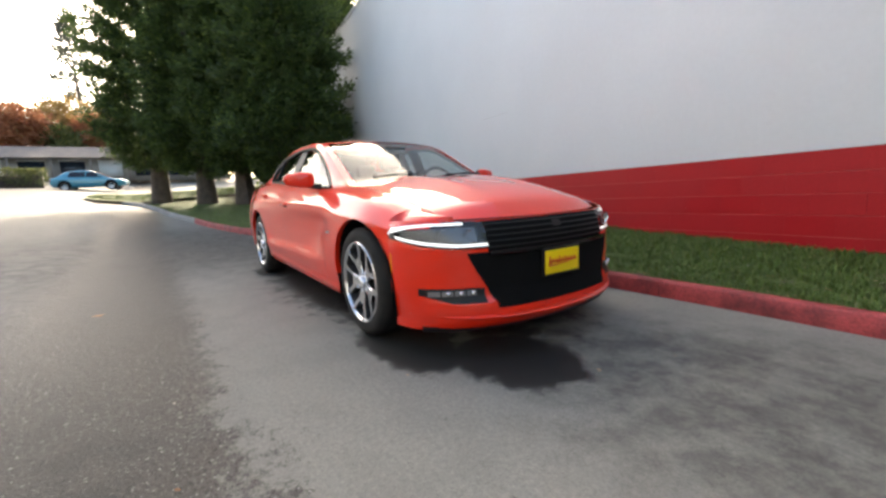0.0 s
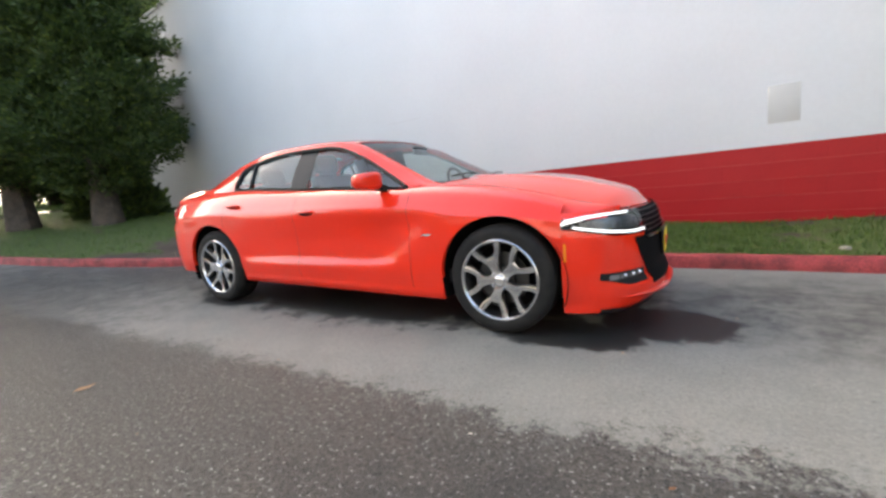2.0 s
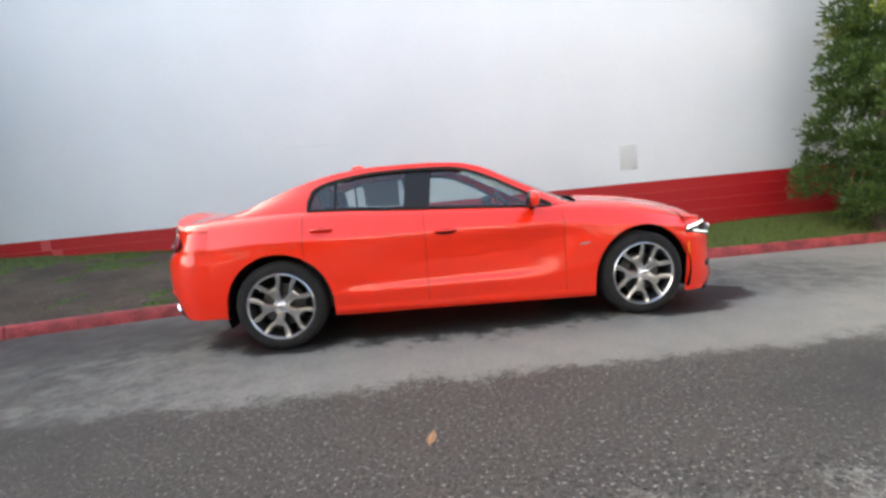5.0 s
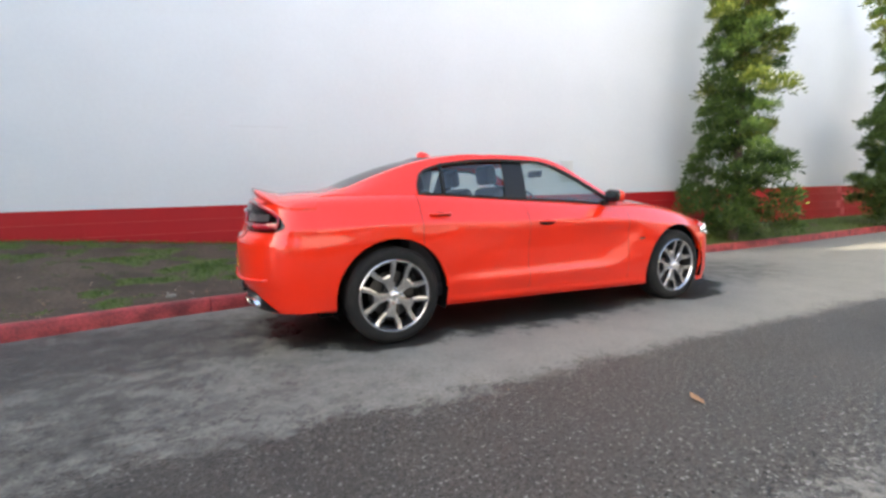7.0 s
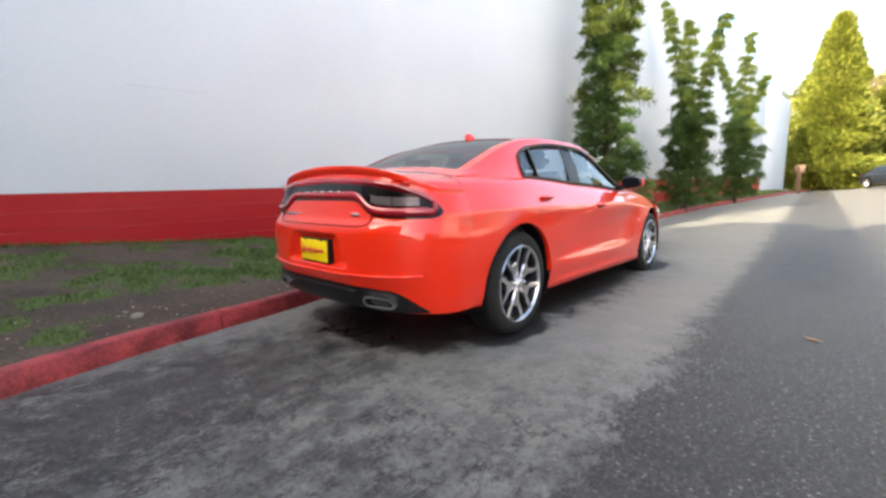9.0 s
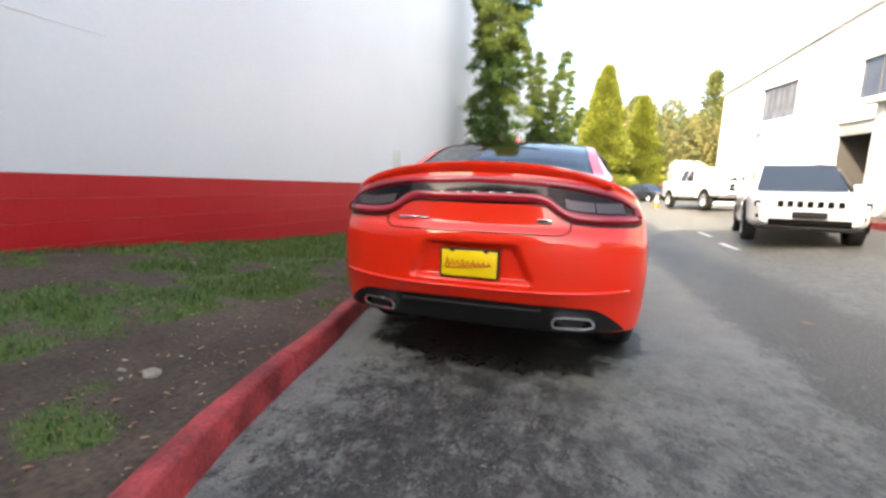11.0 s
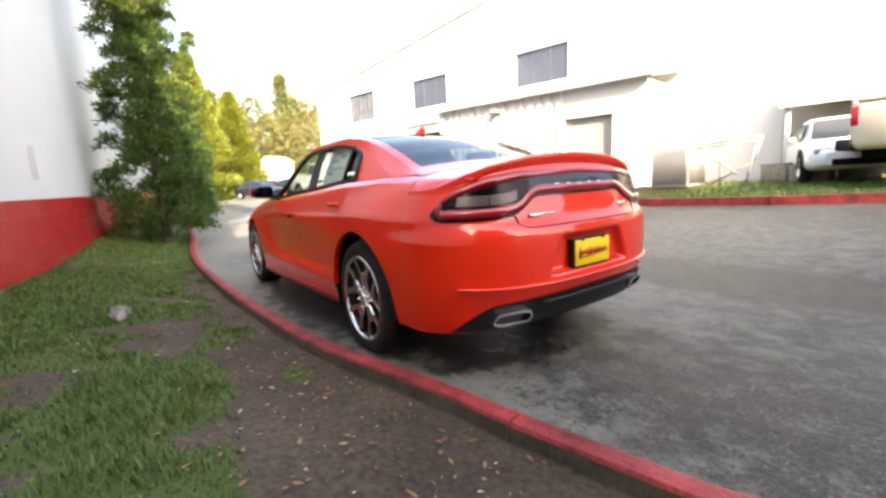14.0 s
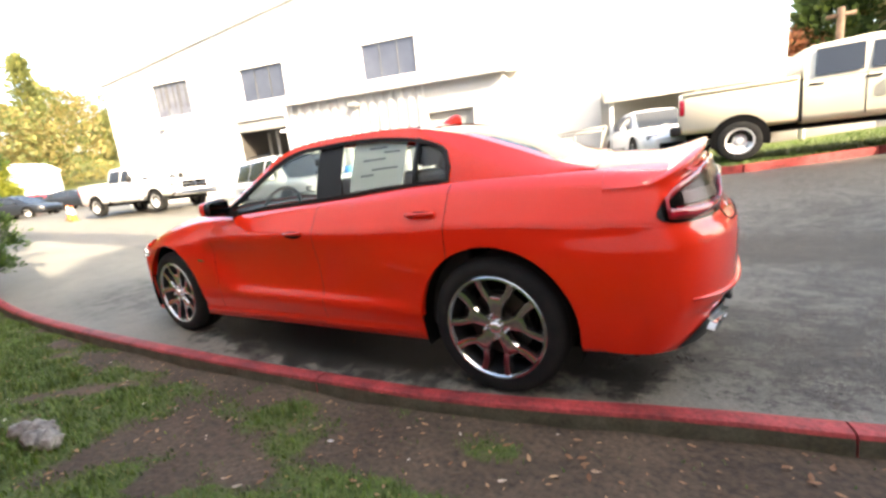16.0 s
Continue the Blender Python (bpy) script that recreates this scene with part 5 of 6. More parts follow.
bed("grass_bank", [(x, y - .05) for x, y in FAR_KERB[:7]], [(-12, -17), (-8, -15), (-4, -13.5), (-2, -12.6), (-.8, -12), (.6, -11.4), (1.6, -10.9)], TURF, "bright sunlit grass bank", .12)
bed("bark_bed", [(.9, -6.85), (2.2, -7.0), (2.9, -7.7), (3.15, -8.6)], [(.9, -10.9), (1.8, -10.7), (2.4, -10.5), (3.0, -10.3)], BARK_BED, "brown bark bed by the building", .13)
bed("bark_bed", [(6.25, -8.4), (7.2, -7.95), (9, -7.65), (11, -7.5)], [(6.3, -9.6), (7.3, -9.4), (9.2, -9.0), (11.4, -8.4)], BARK_BED, "brown bark bed by the cladding", .13)
gv, gf = [], []
for i in range(16000):
    t, u = rng.uniform(0, 1), rng.uniform(0, 1) ** 1.4
    x = -9 + 11 * t
    yk = lin(x, *FAR_KERB[:7])
    y = yk - .12 - u * 4.2
    blade(x, y, road_z(x, y) + .12 + .05 * u, rng.uniform(.04, .09), rng.uniform(.008, .016), rng.uniform(.2, .9))
tagged(part("grass", (gv, gf), BLADE, None, "", False), "sunlit grass on the bank", "grass", "", "stuff")


# ---- trees ----
def leaf_mat(name, dark, light, tip=None, through=.3):
    m = bpy.data.materials.new(name)
    m.use_nodes = True
    nt = m.node_tree
    b = nt.nodes["Principled BSDF"]
    g, r = nt.nodes.new("ShaderNodeNewGeometry"), nt.nodes.new("ShaderNodeValToRGB")
    r.color_ramp.elements[0].color, r.color_ramp.elements[1].color = (*dark, 1), (*light, 1)
    if tip:
        e = r.color_ramp.elements.new(.88)
        e.color = (*light, 1)
        r.color_ramp.elements[2].color = (*tip, 1)
    nt.links.new(g.outputs["Random Per Island"], r.inputs["Fac"])
    nt.links.new(r.outputs["Color"], b.inputs["Base Color"])
    b.inputs["Roughness"].default_value = .6
    tl, mx = nt.nodes.new("ShaderNodeBsdfTranslucent"), nt.nodes.new("ShaderNodeMixShader")
    nt.links.new(r.outputs["Color"], tl.inputs["Color"])
    mx.inputs["Fac"].default_value = through
    nt.links.new(b.outputs["BSDF"], mx.inputs[1])
    nt.links.new(tl.outputs["BSDF"], mx.inputs[2])
    nt.links.new(mx.outputs["Shader"], nt.nodes["Material Output"].inputs["Surface"])
    return m


BARK = material("tree bark", (.052, .039, .030), .9, 0, 0, (.095, .072, .055), 5, .9, 30, .3)
FIR = leaf_mat("dark conifer sprays", (.024, .045, .013), (.080, .125, .026), (.16, .21, .04))
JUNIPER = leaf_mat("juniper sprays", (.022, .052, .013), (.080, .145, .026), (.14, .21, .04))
# new-growth colour with sunlight mixed into it
JUNIPER_SUN_TIP = leaf_mat("yellow-green sunlit juniper tips", (.045, .080, .015), (.165, .21, .032), (.30, .31, .055))
CEDAR = leaf_mat("yellow-green cedar sprays", (.085, .11, .012), (.22, .24, .030), (.32, .31, .05))
AUTUMN = leaf_mat("autumn leaves", (.150, .130, .045), (.235, .195, .065), (.28, .22, .09))
FIR_GREY = leaf_mat("greyish fir sprays", (.07, .08, .065), (.14, .15, .12), None, .5)
RUSSET = leaf_mat("russet leaves", (.28, .11, .06), (.48, .21, .10), (.50, .33, .17), .55)
GOLD = leaf_mat("golden leaves", (.26, .17, .06), (.42, .27, .10), (.50, .36, .16), .55)
OLIVE = leaf_mat("olive leaves", (.06, .08, .025), (.16, .17, .05), (.24, .22, .07))


def spray(v, f, p, d, size, n, r, flat=.5, thin=1.0):
    """A tuft of n small blades round p that point along d."""
    for _ in range(n):
        q = Vector((r.gauss(0, 1), r.gauss(0, 1), r.gauss(0, .8)))
        w = (d + q * flat).normalized()
        s = w.cross(Vector((r.gauss(0, 1), r.gauss(0, 1), r.gauss(0, 1)))).normalized() * size * r.uniform(.16, .30) * thin
        o = p + q * size * .42
        t = o + w * size * r.uniform(.6, 1.25)
        k = len(v)
        m = o + (t - o) * .55
        v.extend([tuple(o), tuple(m - s), tuple(t), tuple(m + s)])
        f.append((k, k + 1, k + 2, k + 3))


def conifer(name, label, at, height, radius, mat, seed, clumps, size, per, low=.4, shape=1.0, leaders=(), trunk=.16, gappy=.35, lean=(0, 0), core=.55):
    """A conifer: tapered trunk, limbs, and a crown of tufts carried by the limbs."""
    r = random.Random(seed)
    t = thing(name, label, "tree", at)
    pts = steps(0, 1, 9)
    rings = []
    for u in pts:
        c = Vector((lean[0] * u * height + .03 * math.sin(u * 7 + seed), lean[1] * u * height + .03 * math.cos(u * 6 + seed), u * height * .93 - .12))
        rad = trunk * (1 - u) ** .8 + .012 + (.10 * trunk * max(0, 1 - u * 12))
        rings.append([c + Vector((math.cos(a) * rad * (1 + .12 * math.sin(3 * a + seed)), math.sin(a) * rad, 0)) for a in steps(0, 2 * math.pi, 11)])
    part("trunk", flip(grid(rings)), BARK, t, "rough brown trunk")
    v, f, bv = [], [], []
    axes = [(0, 0, 0, height, radius)] + list(leaders)
    total = sum(a[3] * a[4] for a in axes)
    for ax, ay, z0, z1, rad in axes:
        for _ in range(int(clumps * z1 * rad / total)):
            u = r.random() ** 1.15
            z = z0 + low * (1 if z0 == 0 else 0) + (z1 - low - size * .7) * u
            fall = (1 - u) ** (.75 * shape) * min(1, .55 + u * 3.5)
            a = r.uniform(0, 2 * math.pi)
            bump = .72 + .38 * noise.noise((math.cos(a) * 1.7 + seed, math.sin(a) * 1.7, z * .9))
            if noise.noise((math.cos(a) * 2.2 + seed * 3, math.sin(a) * 2.2, z * 1.6)) < -gappy and u < .95:
                continue
            rr = rad * fall * bump * (1 - (1 - core) * r.random() ** 2.2) + .03
            c = Vector((ax * min(1, z / max(.5, z1)) + lean[0] * z + math.cos(a) * rr, ay * min(1, z / max(.5, z1)) + lean[1] * z + math.sin(a) * rr, z))
            d = Vector((math.cos(a), math.sin(a), .45 + u * .9))
            spray(v, f, c, d.normalized(), size * r.uniform(.7, 1.25), per, r)
            if r.random() < .14:
                bv.append((Vector((lean[0] * z, lean[1] * z, max(.3, z - rr * .45))), c))
    part("crown", (v, f), mat, t, "uneven crown of green sprays", False)
    for a, b in bv[:12]:
        part("limb", sweep([a, a.lerp(b, .5) + Vector((0, 0, -.05)), b], .035, .035), BARK, t)
    return t


def cypress(label, at, height, radius, seed, bare, limbs):
    """A columnar conifer: a trunk with rising limbs, each carrying a feathered fan of sprays, with gaps between them."""
    r = random.Random(seed)
    t = thing("conifer", label, "tree", at)
    rings = []
    for u in steps(0, 1, 10):
        rad = .30 * (1 - u) ** .8 + .015 + .10 * max(0, 1 - u * 14)
        c = Vector((.05 * math.sin(u * 6 + seed), .05 * math.cos(u * 5 + seed), u * height * .95 - .15))
        rings.append([c + Vector((math.cos(a) * rad * (1 + .10 * math.sin(4 * a + seed)), math.sin(a) * rad, 0)) for a in steps(0, 2 * math.pi, 13)])
    part("trunk", flip(grid(rings)), BARK, t, "rough brown trunk")
    v, f = [], []
    for k in range(limbs):
        u = (k + r.random()) / limbs
        z = bare + (height - bare - .4) * u
        a = k * 2.39996 + r.uniform(-.5, .5)
        lump = .84 + .30 * noise.noise((math.cos(a) * 1.3 + seed, math.sin(a) * 1.3, z * .55)) + .34 * noise.noise((math.cos(a) * 2.6, math.sin(a) * 2.6 + seed, z * 1.9))
        reach = radius * lump * (1 - u) ** .42 * min(1, .62 + u * 4) * r.uniform(.82, 1.06)
        out, side = Vector((math.cos(a), math.sin(a), 0)), Vector((-math.sin(a), math.cos(a), 0))
        rise = r.uniform(.05, .55)
        if k % 9 == 0 and k < 110:
            part("limb", sweep([Vector((0, 0, z - .1)), out * reach * .5 + Vector((0, 0, z + rise * reach * .2)), out * reach * .85 + Vector((0, 0, z + rise * reach * .5))], .04, .04), BARK, t)
        n = max(5, int(reach * 7))
        for q in range(n):
            w = .30 + .70 * ((q + r.random()) / n) ** .8
            fan = (w - .2) * reach * .34
            for b in range(3 + int(w * 3)):
                o = out * reach * w + side * r.uniform(-1, 1) * fan + Vector((0, 0, z + rise * reach * w * w * .8 + r.gauss(0, .07) - .12 * w * r.random()))
                d = out * .9 + side * r.uniform(-.7, .7) + Vector((0, 0, r.uniform(-.25, .75)))
                spray(v, f, o, d.normalized(), r.uniform(.11, .19), 7, r, .45, .75)
    part("crown", (v, f), FIR, t, "feathered green sprays in uneven tiers", False)
    return t


# dark conifers behind the car
for x, y, h, rad, sd, lo in ((-18.2, -1.6, 15.5, 2.45, 11, 1.3), (-15.6, -.15, 15.0, 2.2, 12, 1.2), (-11.6, 2.2, 12.5, 2.6, 13, .85), (-13.6, 1.0, 12.5, 2.1, 14, 1.1)):
    cypress("tall dark green conifer with dense feathered sprays", (x, y, verge_z(x, y) if x > -18 else road_z(x, y) + .2), h, rad, sd, lo, 470)
# conifers added behind the wall's end so their shadow keeps sun off the car
for x, y, h, sd in ((-18.6, 6.6, 15.5, 15), (-22.0, 4.6, 16.5, 16), (-25, 8, 17, 17)):
    conifer("conifer", "tall dark conifer added behind the wall's end to shade the car", (x, y, road_z(x, y) + .3), h, 2.6, FIR, sd, 3600, .32, 11, .5, .45, (), .28, .6, (0, 0), .5)
# junipers along the wall
def juniper(label, at, stems, seed):
    """A juniper of dense cushions carried on its stems. Stems: lean at the top, heights, reach below and above, number and size of cushions."""
    r = random.Random(seed)
    t = thing("juniper", label, "tree", at)
    low, high = ([], []), ([], [])
    for dx, dy, z0, z1, r0, r1, n, p0, p1 in stems:
        line = [Vector((dx * u ** 1.3, dy * u ** 1.3, (0 if z0 < .5 else z0) + (z1 - z0) * u * .95 - (.12 if z0 < .5 else 0))) for u in steps(0, 1, 7)]
        thick = .09 if z0 < .5 else .035
        rings = [[c + Vector((math.cos(a) * thick * (1.1 - k / 7), math.sin(a) * thick * (1.1 - k / 7), 0)) for a in steps(0, 2 * math.pi, 9)] for k, c in enumerate(line)]
        part("trunk" if z0 < .5 else "limb", flip(grid(rings)), BARK, t)
        for k in range(n):
            u = (k + r.random()) / n
            z = z0 + (z1 - z0) * u
            a = k * 2.4 + r.uniform(-.6, .6)
            reach = (r0 + (r1 - r0) * u) * r.choice((.2, .45, .7, .85, 1.0)) * r.uniform(.85, 1.15)
            c = Vector((dx * u ** 1.3 + math.cos(a) * reach, dy * u ** 1.3 + math.sin(a) * reach, z))
            pad = (p0 + (p1 - p0) * u) * r.uniform(.6, 1.15)
            # paler sprays high up and to one side: new growth plus painted sunlight
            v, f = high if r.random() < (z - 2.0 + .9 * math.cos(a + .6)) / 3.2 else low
            tilt = Vector((math.cos(a) * .5, math.sin(a) * .5, .8))
            for _ in range(int(30 + 150 * pad)):
                d = Vector((r.gauss(0, 1), r.gauss(0, 1), r.gauss(0, 1))).normalized()
                d.z = abs(d.z) * 1.0 - .3
                o = c + Vector((d.x * pad, d.y * pad, d.z * pad * .95)) * r.uniform(.4, 1.0) + Vector((math.cos(a), math.sin(a), 0)) * max(0, d.z) * pad * .3
                spray(v, f, o, (d * .8 + tilt).normalized(), r.uniform(.065, .105), 8, r, .5, .6)
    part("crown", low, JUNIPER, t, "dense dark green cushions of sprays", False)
    part("upper_crown", high, JUNIPER_SUN_TIP, t, "yellow-green upper sprays, new growth with sunlight in the colour", False)
    return t


juniper("tall upright juniper with cushions of sprays beside the wall", (6.8, 1.62, verge_z(6.8, 1.62)), [(0, 0, .15, 7.4, .95, .32, 150, .36, .24), (-.3, .75, 3.6, 6.2, .22, .10, 18, .21, .14), (.3, -1.15, 3.6, 6.6, .22, .10, 22, .21, .14)], 21)
juniper("forked juniper beside the red wall", (11.8, .85, verge_z(11.8, .85)), [(0, 0, .2, 3.0, .72, .62, 64, .36, .30), (-.2, .80, 1.8, 6.6, .26, .08, 36, .24, .13), (.1, .20, 2.2, 6.0, .26, .08, 26, .22, .13), (.3, -.75, 2.0, 6.0, .30, .08, 32, .24, .13)], 22)
juniper("juniper with spreading pale upper limbs by the red wall", (17.5, .15, verge_z(17.5, .15)), [(0, 0, .2, 3.2, .68, .60, 60, .36, .30), (0, -.1, 2.2, 6.6, .34, .08, 40, .24, .13), (.1, .95, 2.8, 5.8, .20, .08, 22, .19, .12), (.2, -.8, 2.4, 5.0, .20, .06, 22, .19, .11)], 23)
# clipped cedars at the end of the yard
for x, y, h, rad, sd in ((43, -2.95, 13.6, 4.3, 31), (50, -7.5, 11.6, 3.6, 32)):
    conifer("cedar", "broad yellow-green cedar lit by the sun", (x, y, road_z(x, y)), h, rad, CEDAR, sd, 8000, .30, 11, .1, 1.0, (), .2, .9, (0, 0), .82)


def broadleaf(name, label, at, height, radius, mat, seed, clumps, size, per):
    r = random.Random(seed)
    t = thing(name, label, "tree", at)
    trunk = sweep([(0, 0, -.2), (.1, .05, height * .3), (0, .1, height * .6)], .35, .35, up=(1, 0, 0), round_=True)
    part("trunk", trunk, BARK, t)
    v, f = [], []
    lobes = [(r.uniform(-.5, .5) * radius, r.uniform(-.5, .5) * radius, height * r.uniform(.4, .8), radius * r.uniform(.4, .7)) for _ in range(7)]
    for _ in range(clumps):
        lx, ly, lz, lr = r.choice(lobes)
        d = Vector((r.gauss(0, 1), r.gauss(0, 1), r.gauss(0, 1))).normalized()
        spray(v, f, Vector((lx, ly, lz)) + d * lr * r.uniform(.5, 1.0), d, size, per, r, .9)
    part("crown", (v, f), mat, t, "", False)
    return t


# the wooded hill at the end of the yard
hill = part("wooded_hill", grid([[(x, y, 1.2 + max(0, 13 * math.exp(-((x - 120) / 42) ** 2 - ((y + 30) / 46) ** 2) - .4)) for y in steps(-110, 60, 22)] for x in steps(55, 190, 18)]), OLIVE, None, "", False)
tagged(hill, "far hillside under autumn woods", "hill", "", "structure")
r = random.Random(77)
for mat, name, n, dark in ((AUTUMN, "autumn_woods", 60, 0), (OLIVE, "olive_woods", 44, 1)):
    v, f = [], []
    for _ in range(n):
        x, y = r.uniform(66, 118), r.uniform(-80, 12)
        zb = 1.2 + max(0, 13 * math.exp(-((x - 120) / 42) ** 2 - ((y + 30) / 46) ** 2) - .4)
        h, rad = r.uniform(7, 13), r.uniform(2.5, 4.5)
        for _ in range(230):
            u = r.random()
            a = r.uniform(0, 6.283)
            rr = rad * math.sin(math.pi * min(1, u * .8 + .18)) * r.uniform(.5, 1)
            spray(v, f, Vector((x + math.cos(a) * rr, y + math.sin(a) * rr, zb + .5 + h * u)), Vector((math.cos(a), math.sin(a), .6)), .62, 6, r, .9)
    tagged(part(name, (v, f), mat, None, "", False), "far autumn trees on the hillside", "woods", "", "stuff")
for x, y, h in ((88, -24, 23), (96, -12, 20), (84, -38, 18)):
    conifer("fir", "far dark fir above the autumn woods", (x, y, 8), h * .75, 2.6, OLIVE, int(h), 500, .9, 6, 3, .9, (), .25, .2, (0, 0), .4)
# far side behind the conifers: red maples, shops, hedge, bare fir
for x, y, h, rad, mat, sd in ((-62, -30, 8.5, 4.4, GOLD, 50), (-60, -23, 8.2, 4.2, RUSSET, 51), (-61, -17, 8.8, 4.0, RUSSET, 52), (-59, -12.5, 8.2, 3.4, RUSSET, 53), (-64, -10, 9.4, 4.2, GOLD, 54), (-60, -6.5, 8.0, 3.4, RUSSET, 55), (-63, -2, 9.0, 4.0, GOLD, 56), (-58, 3, 8.4, 4.2, OLIVE, 57), (-56, 10, 8, 4.5, OLIVE, 58), (-44, 22, 8, 4.5, GOLD, 59), (-58.5, -9.2, 5.6, 2.4, OLIVE, 60)):
    broadleaf("maple", "autumn-coloured broadleaf tree behind the shops", (x, y, road_z(x, y)), h, rad, mat, sd, 620, .50, 8)
conifer("fir", "tall thin-crowned grey fir far behind the shops", (-70, -8.2, road_z(-70, -8)), 20.4, 3.9, FIR_GREY, 61, 620, .55, 8, 6.0, .8, (), .32, .02, (0, 0), .12)
for k, (x, y) in enumerate(((-8.0, -26.5), (-13.5, -23), (-17, -23), (-22, -26))):
    conifer("fir", "dark fir behind the parked truck", (x, y, 1.4), 9.5 + k, 2.6, FIR, 70 + k, 900, .5, 8, .8, .8, (), .25, .3, (0, 0), .5)
broadleaf("maple", "russet tree behind the parked truck", (-6.35, -26, 1.3), 4.6, 1.1, RUSSET, 80, 260, .35, 7)
broadleaf("maple", "autumn-coloured tree behind the parked truck", (-10.4, -26, 1.5), 7.5, 1.9, AUTUMN, 81, 260, .4, 7)

# low shrubs at the wall's end
for x, y, h, sd in ((-12.9, 3.4, 1.5, 91), (-13.8, 2.9, 1.3, 92), (-11.9, 3.3, 1.0, 93)):
    conifer("shrub", "low dark shrub at the wall's end", (x, y, .75), h, .75, OLIVE if sd == 91 else FIR, sd, 260, .22, 9, .0, .4, (), .05, .4, (0, 0), .5)

# ---- loose things on the ground ----
STONE = material("pale stone", (.22, .19, .14), .8, 0, 0, (.32, .29, .23), 12, .5, 60, .2)
ROCK = material("grey rotten wood", (.12, .11, .10), .9, 0, 0, (.30, .28, .25), 14, .9, 40, .4)
LEAF = leaf_mat("fallen leaf", (.22, .10, .045), (.46, .28, .15), (.72, .68, .60))


def stone(name, label, at, r0, flat, mat, seed):
    bm = bmesh.new()
    bmesh.ops.create_icosphere(bm, subdivisions=3, radius=1)
    for v in bm.verts:
        k = 1 + .25 * noise.noise(v.co * 1.6 + Vector((seed, 0, 0))) + .08 * noise.noise(v.co * 5)
        v.co = Vector((v.co.x * r0 * k, v.co.y * r0 * .7 * k, v.co.z * r0 * flat * k))
    ob = part(name, bm, mat)
    ob.matrix_world = Matrix.Translation(at) @ Matrix.Rotation(seed, 4, "Z")
    return tagged(ob, label, "stone")


for x, y, r0, fl, sd in ((-3.25, 1.37, .055, .4, 1), (-3.30, 1.50, .022, .5, 2), (-3.36, 1.42, .016, .5, 4), (-1.6, 2.9, .03, .5, 5), (3.9, 1.95, .05, .5, 6)):
    stone("stone", "small pale rounded stone on the soil", (x, y, verge_z(x, y) + r0 * fl * .4), r0, fl, STONE, sd)
log = thing("rotten_wood", "lump of grey rotten wood on the grass", "debris", (.28, 2.24, verge_z(.28, 2.24)))
for k in range(5):
    bm = bmesh.new()
    bmesh.ops.create_icosphere(bm, subdivisions=3, radius=1)
    for v in bm.verts:
        q = 1 + .35 * noise.noise(v.co * 2.1 + Vector((k * 3, 0, 0))) + .12 * noise.noise(v.co * 7)
        v.co = Vector((v.co.x * .075 * q, v.co.y * .05 * q, v.co.z * .045 * q)) + Vector((-.12 + k * .06, .03 * math.sin(k * 2), .03))
    part("fragment", bm, ROCK, log)

lv, lf = [], []
r = random.Random(31)


def fallen(x, y, z, s):
    a, k = r.uniform(0, 6.283), len(lv)
    c, d = math.cos(a), math.sin(a)
    for px, py, pz in ((-1, 0, 0), (-.3, .42, .22), (.45, .36, .10), (1.05, 0, .28), (.4, -.4, .16), (-.35, -.36, .05)):
        lv.append((x + (px * c - py * d) * s, y + (px * d + py * c) * s, z + pz * s * r.uniform(.3, 1.2) + .004))
    lf.extend([(k, k + 1, k + 2, k + 3), (k, k + 3, k + 4, k + 5)])


for _ in range(1250):
    x = r.uniform(-5.5, 3.5)
    d = abs(r.gauss(.35, .75)) + .08
    y = min(wall_y(x) - .05, kerb_y(x) + d)
    fallen(x, y, verge_z(x, y) + .006, r.choice((.006, .008, .010, .013, .02)))
for _ in range(46):
    x, y = r.uniform(-5, 5), r.uniform(-5, 1.0)
    fallen(x, min(y, kerb_y(x) - .12), road_z(x, y) + .003, r.uniform(.006, .016))
tagged(part("fallen_leaves", (lv, lf), LEAF, None, "", False), "scattered brown fallen leaves", "leaves", "", "stuff")
lv, lf = [], []
fallen(-.42, -2.49, .004, .055)
tagged(part("fallen_leaf", (lv, lf), LEAF, None, "", False), "single tan leaf lying on the asphalt", "leaf")

# ---- other vehicles ----
WHITE_PAINT = material("white car paint", (.72, .72, .71), .35, 0, .8, (.75, .75, .74), 2)
TAN_PAINT = material("ivory car paint", (.70, .63, .47), .35, 0, .7, (.73, .66, .50), 2)
BLUE_PAINT = material("turquoise car paint", (.02, .22, .32), .3, .2, .8)
NAVY_PAINT = material("dark car paint", (.010, .012, .016), .3, 0, .5)
CRIMSON = material("crimson car paint", (.42, .02, .03), .3, 0, .8)
CAR_GLASS = material("dark car glass", (.018, .024, .034), .08, 0, 0, spec=.35)
STEEL_RIM = material("pale steel rim", (.62, .62, .62), .35, .35)


def ring(hw, zb, zt, soft=.12):
    """Half section of a body, from the underside to the top."""
    return [(0, zb), (hw * .86, zb), (hw * .965, zb + soft * .5), (hw, zb + soft * 1.2), (hw * 1.0, zt - soft * 1.3), (hw * .985, zt - soft * .6), (hw * .93, zt - soft * .12), (hw * .80, zt), (0, zt + .015)]


def loft(stations, soft=.12):
    P = []
    for x, hw, zb, zt in stations:
        h = ring(hw, zb, zt, min(soft, (zt - zb) * .3))
        P.append([(x, y, z) for y, z in h] + [(x, -y, z) for y, z in reversed(h[:-1])])
    v, f = grid(P)
    k = len(P[0])
    return v, f + [tuple(reversed(range(k))), tuple(range((len(P) - 1) * k, len(P) * k))]


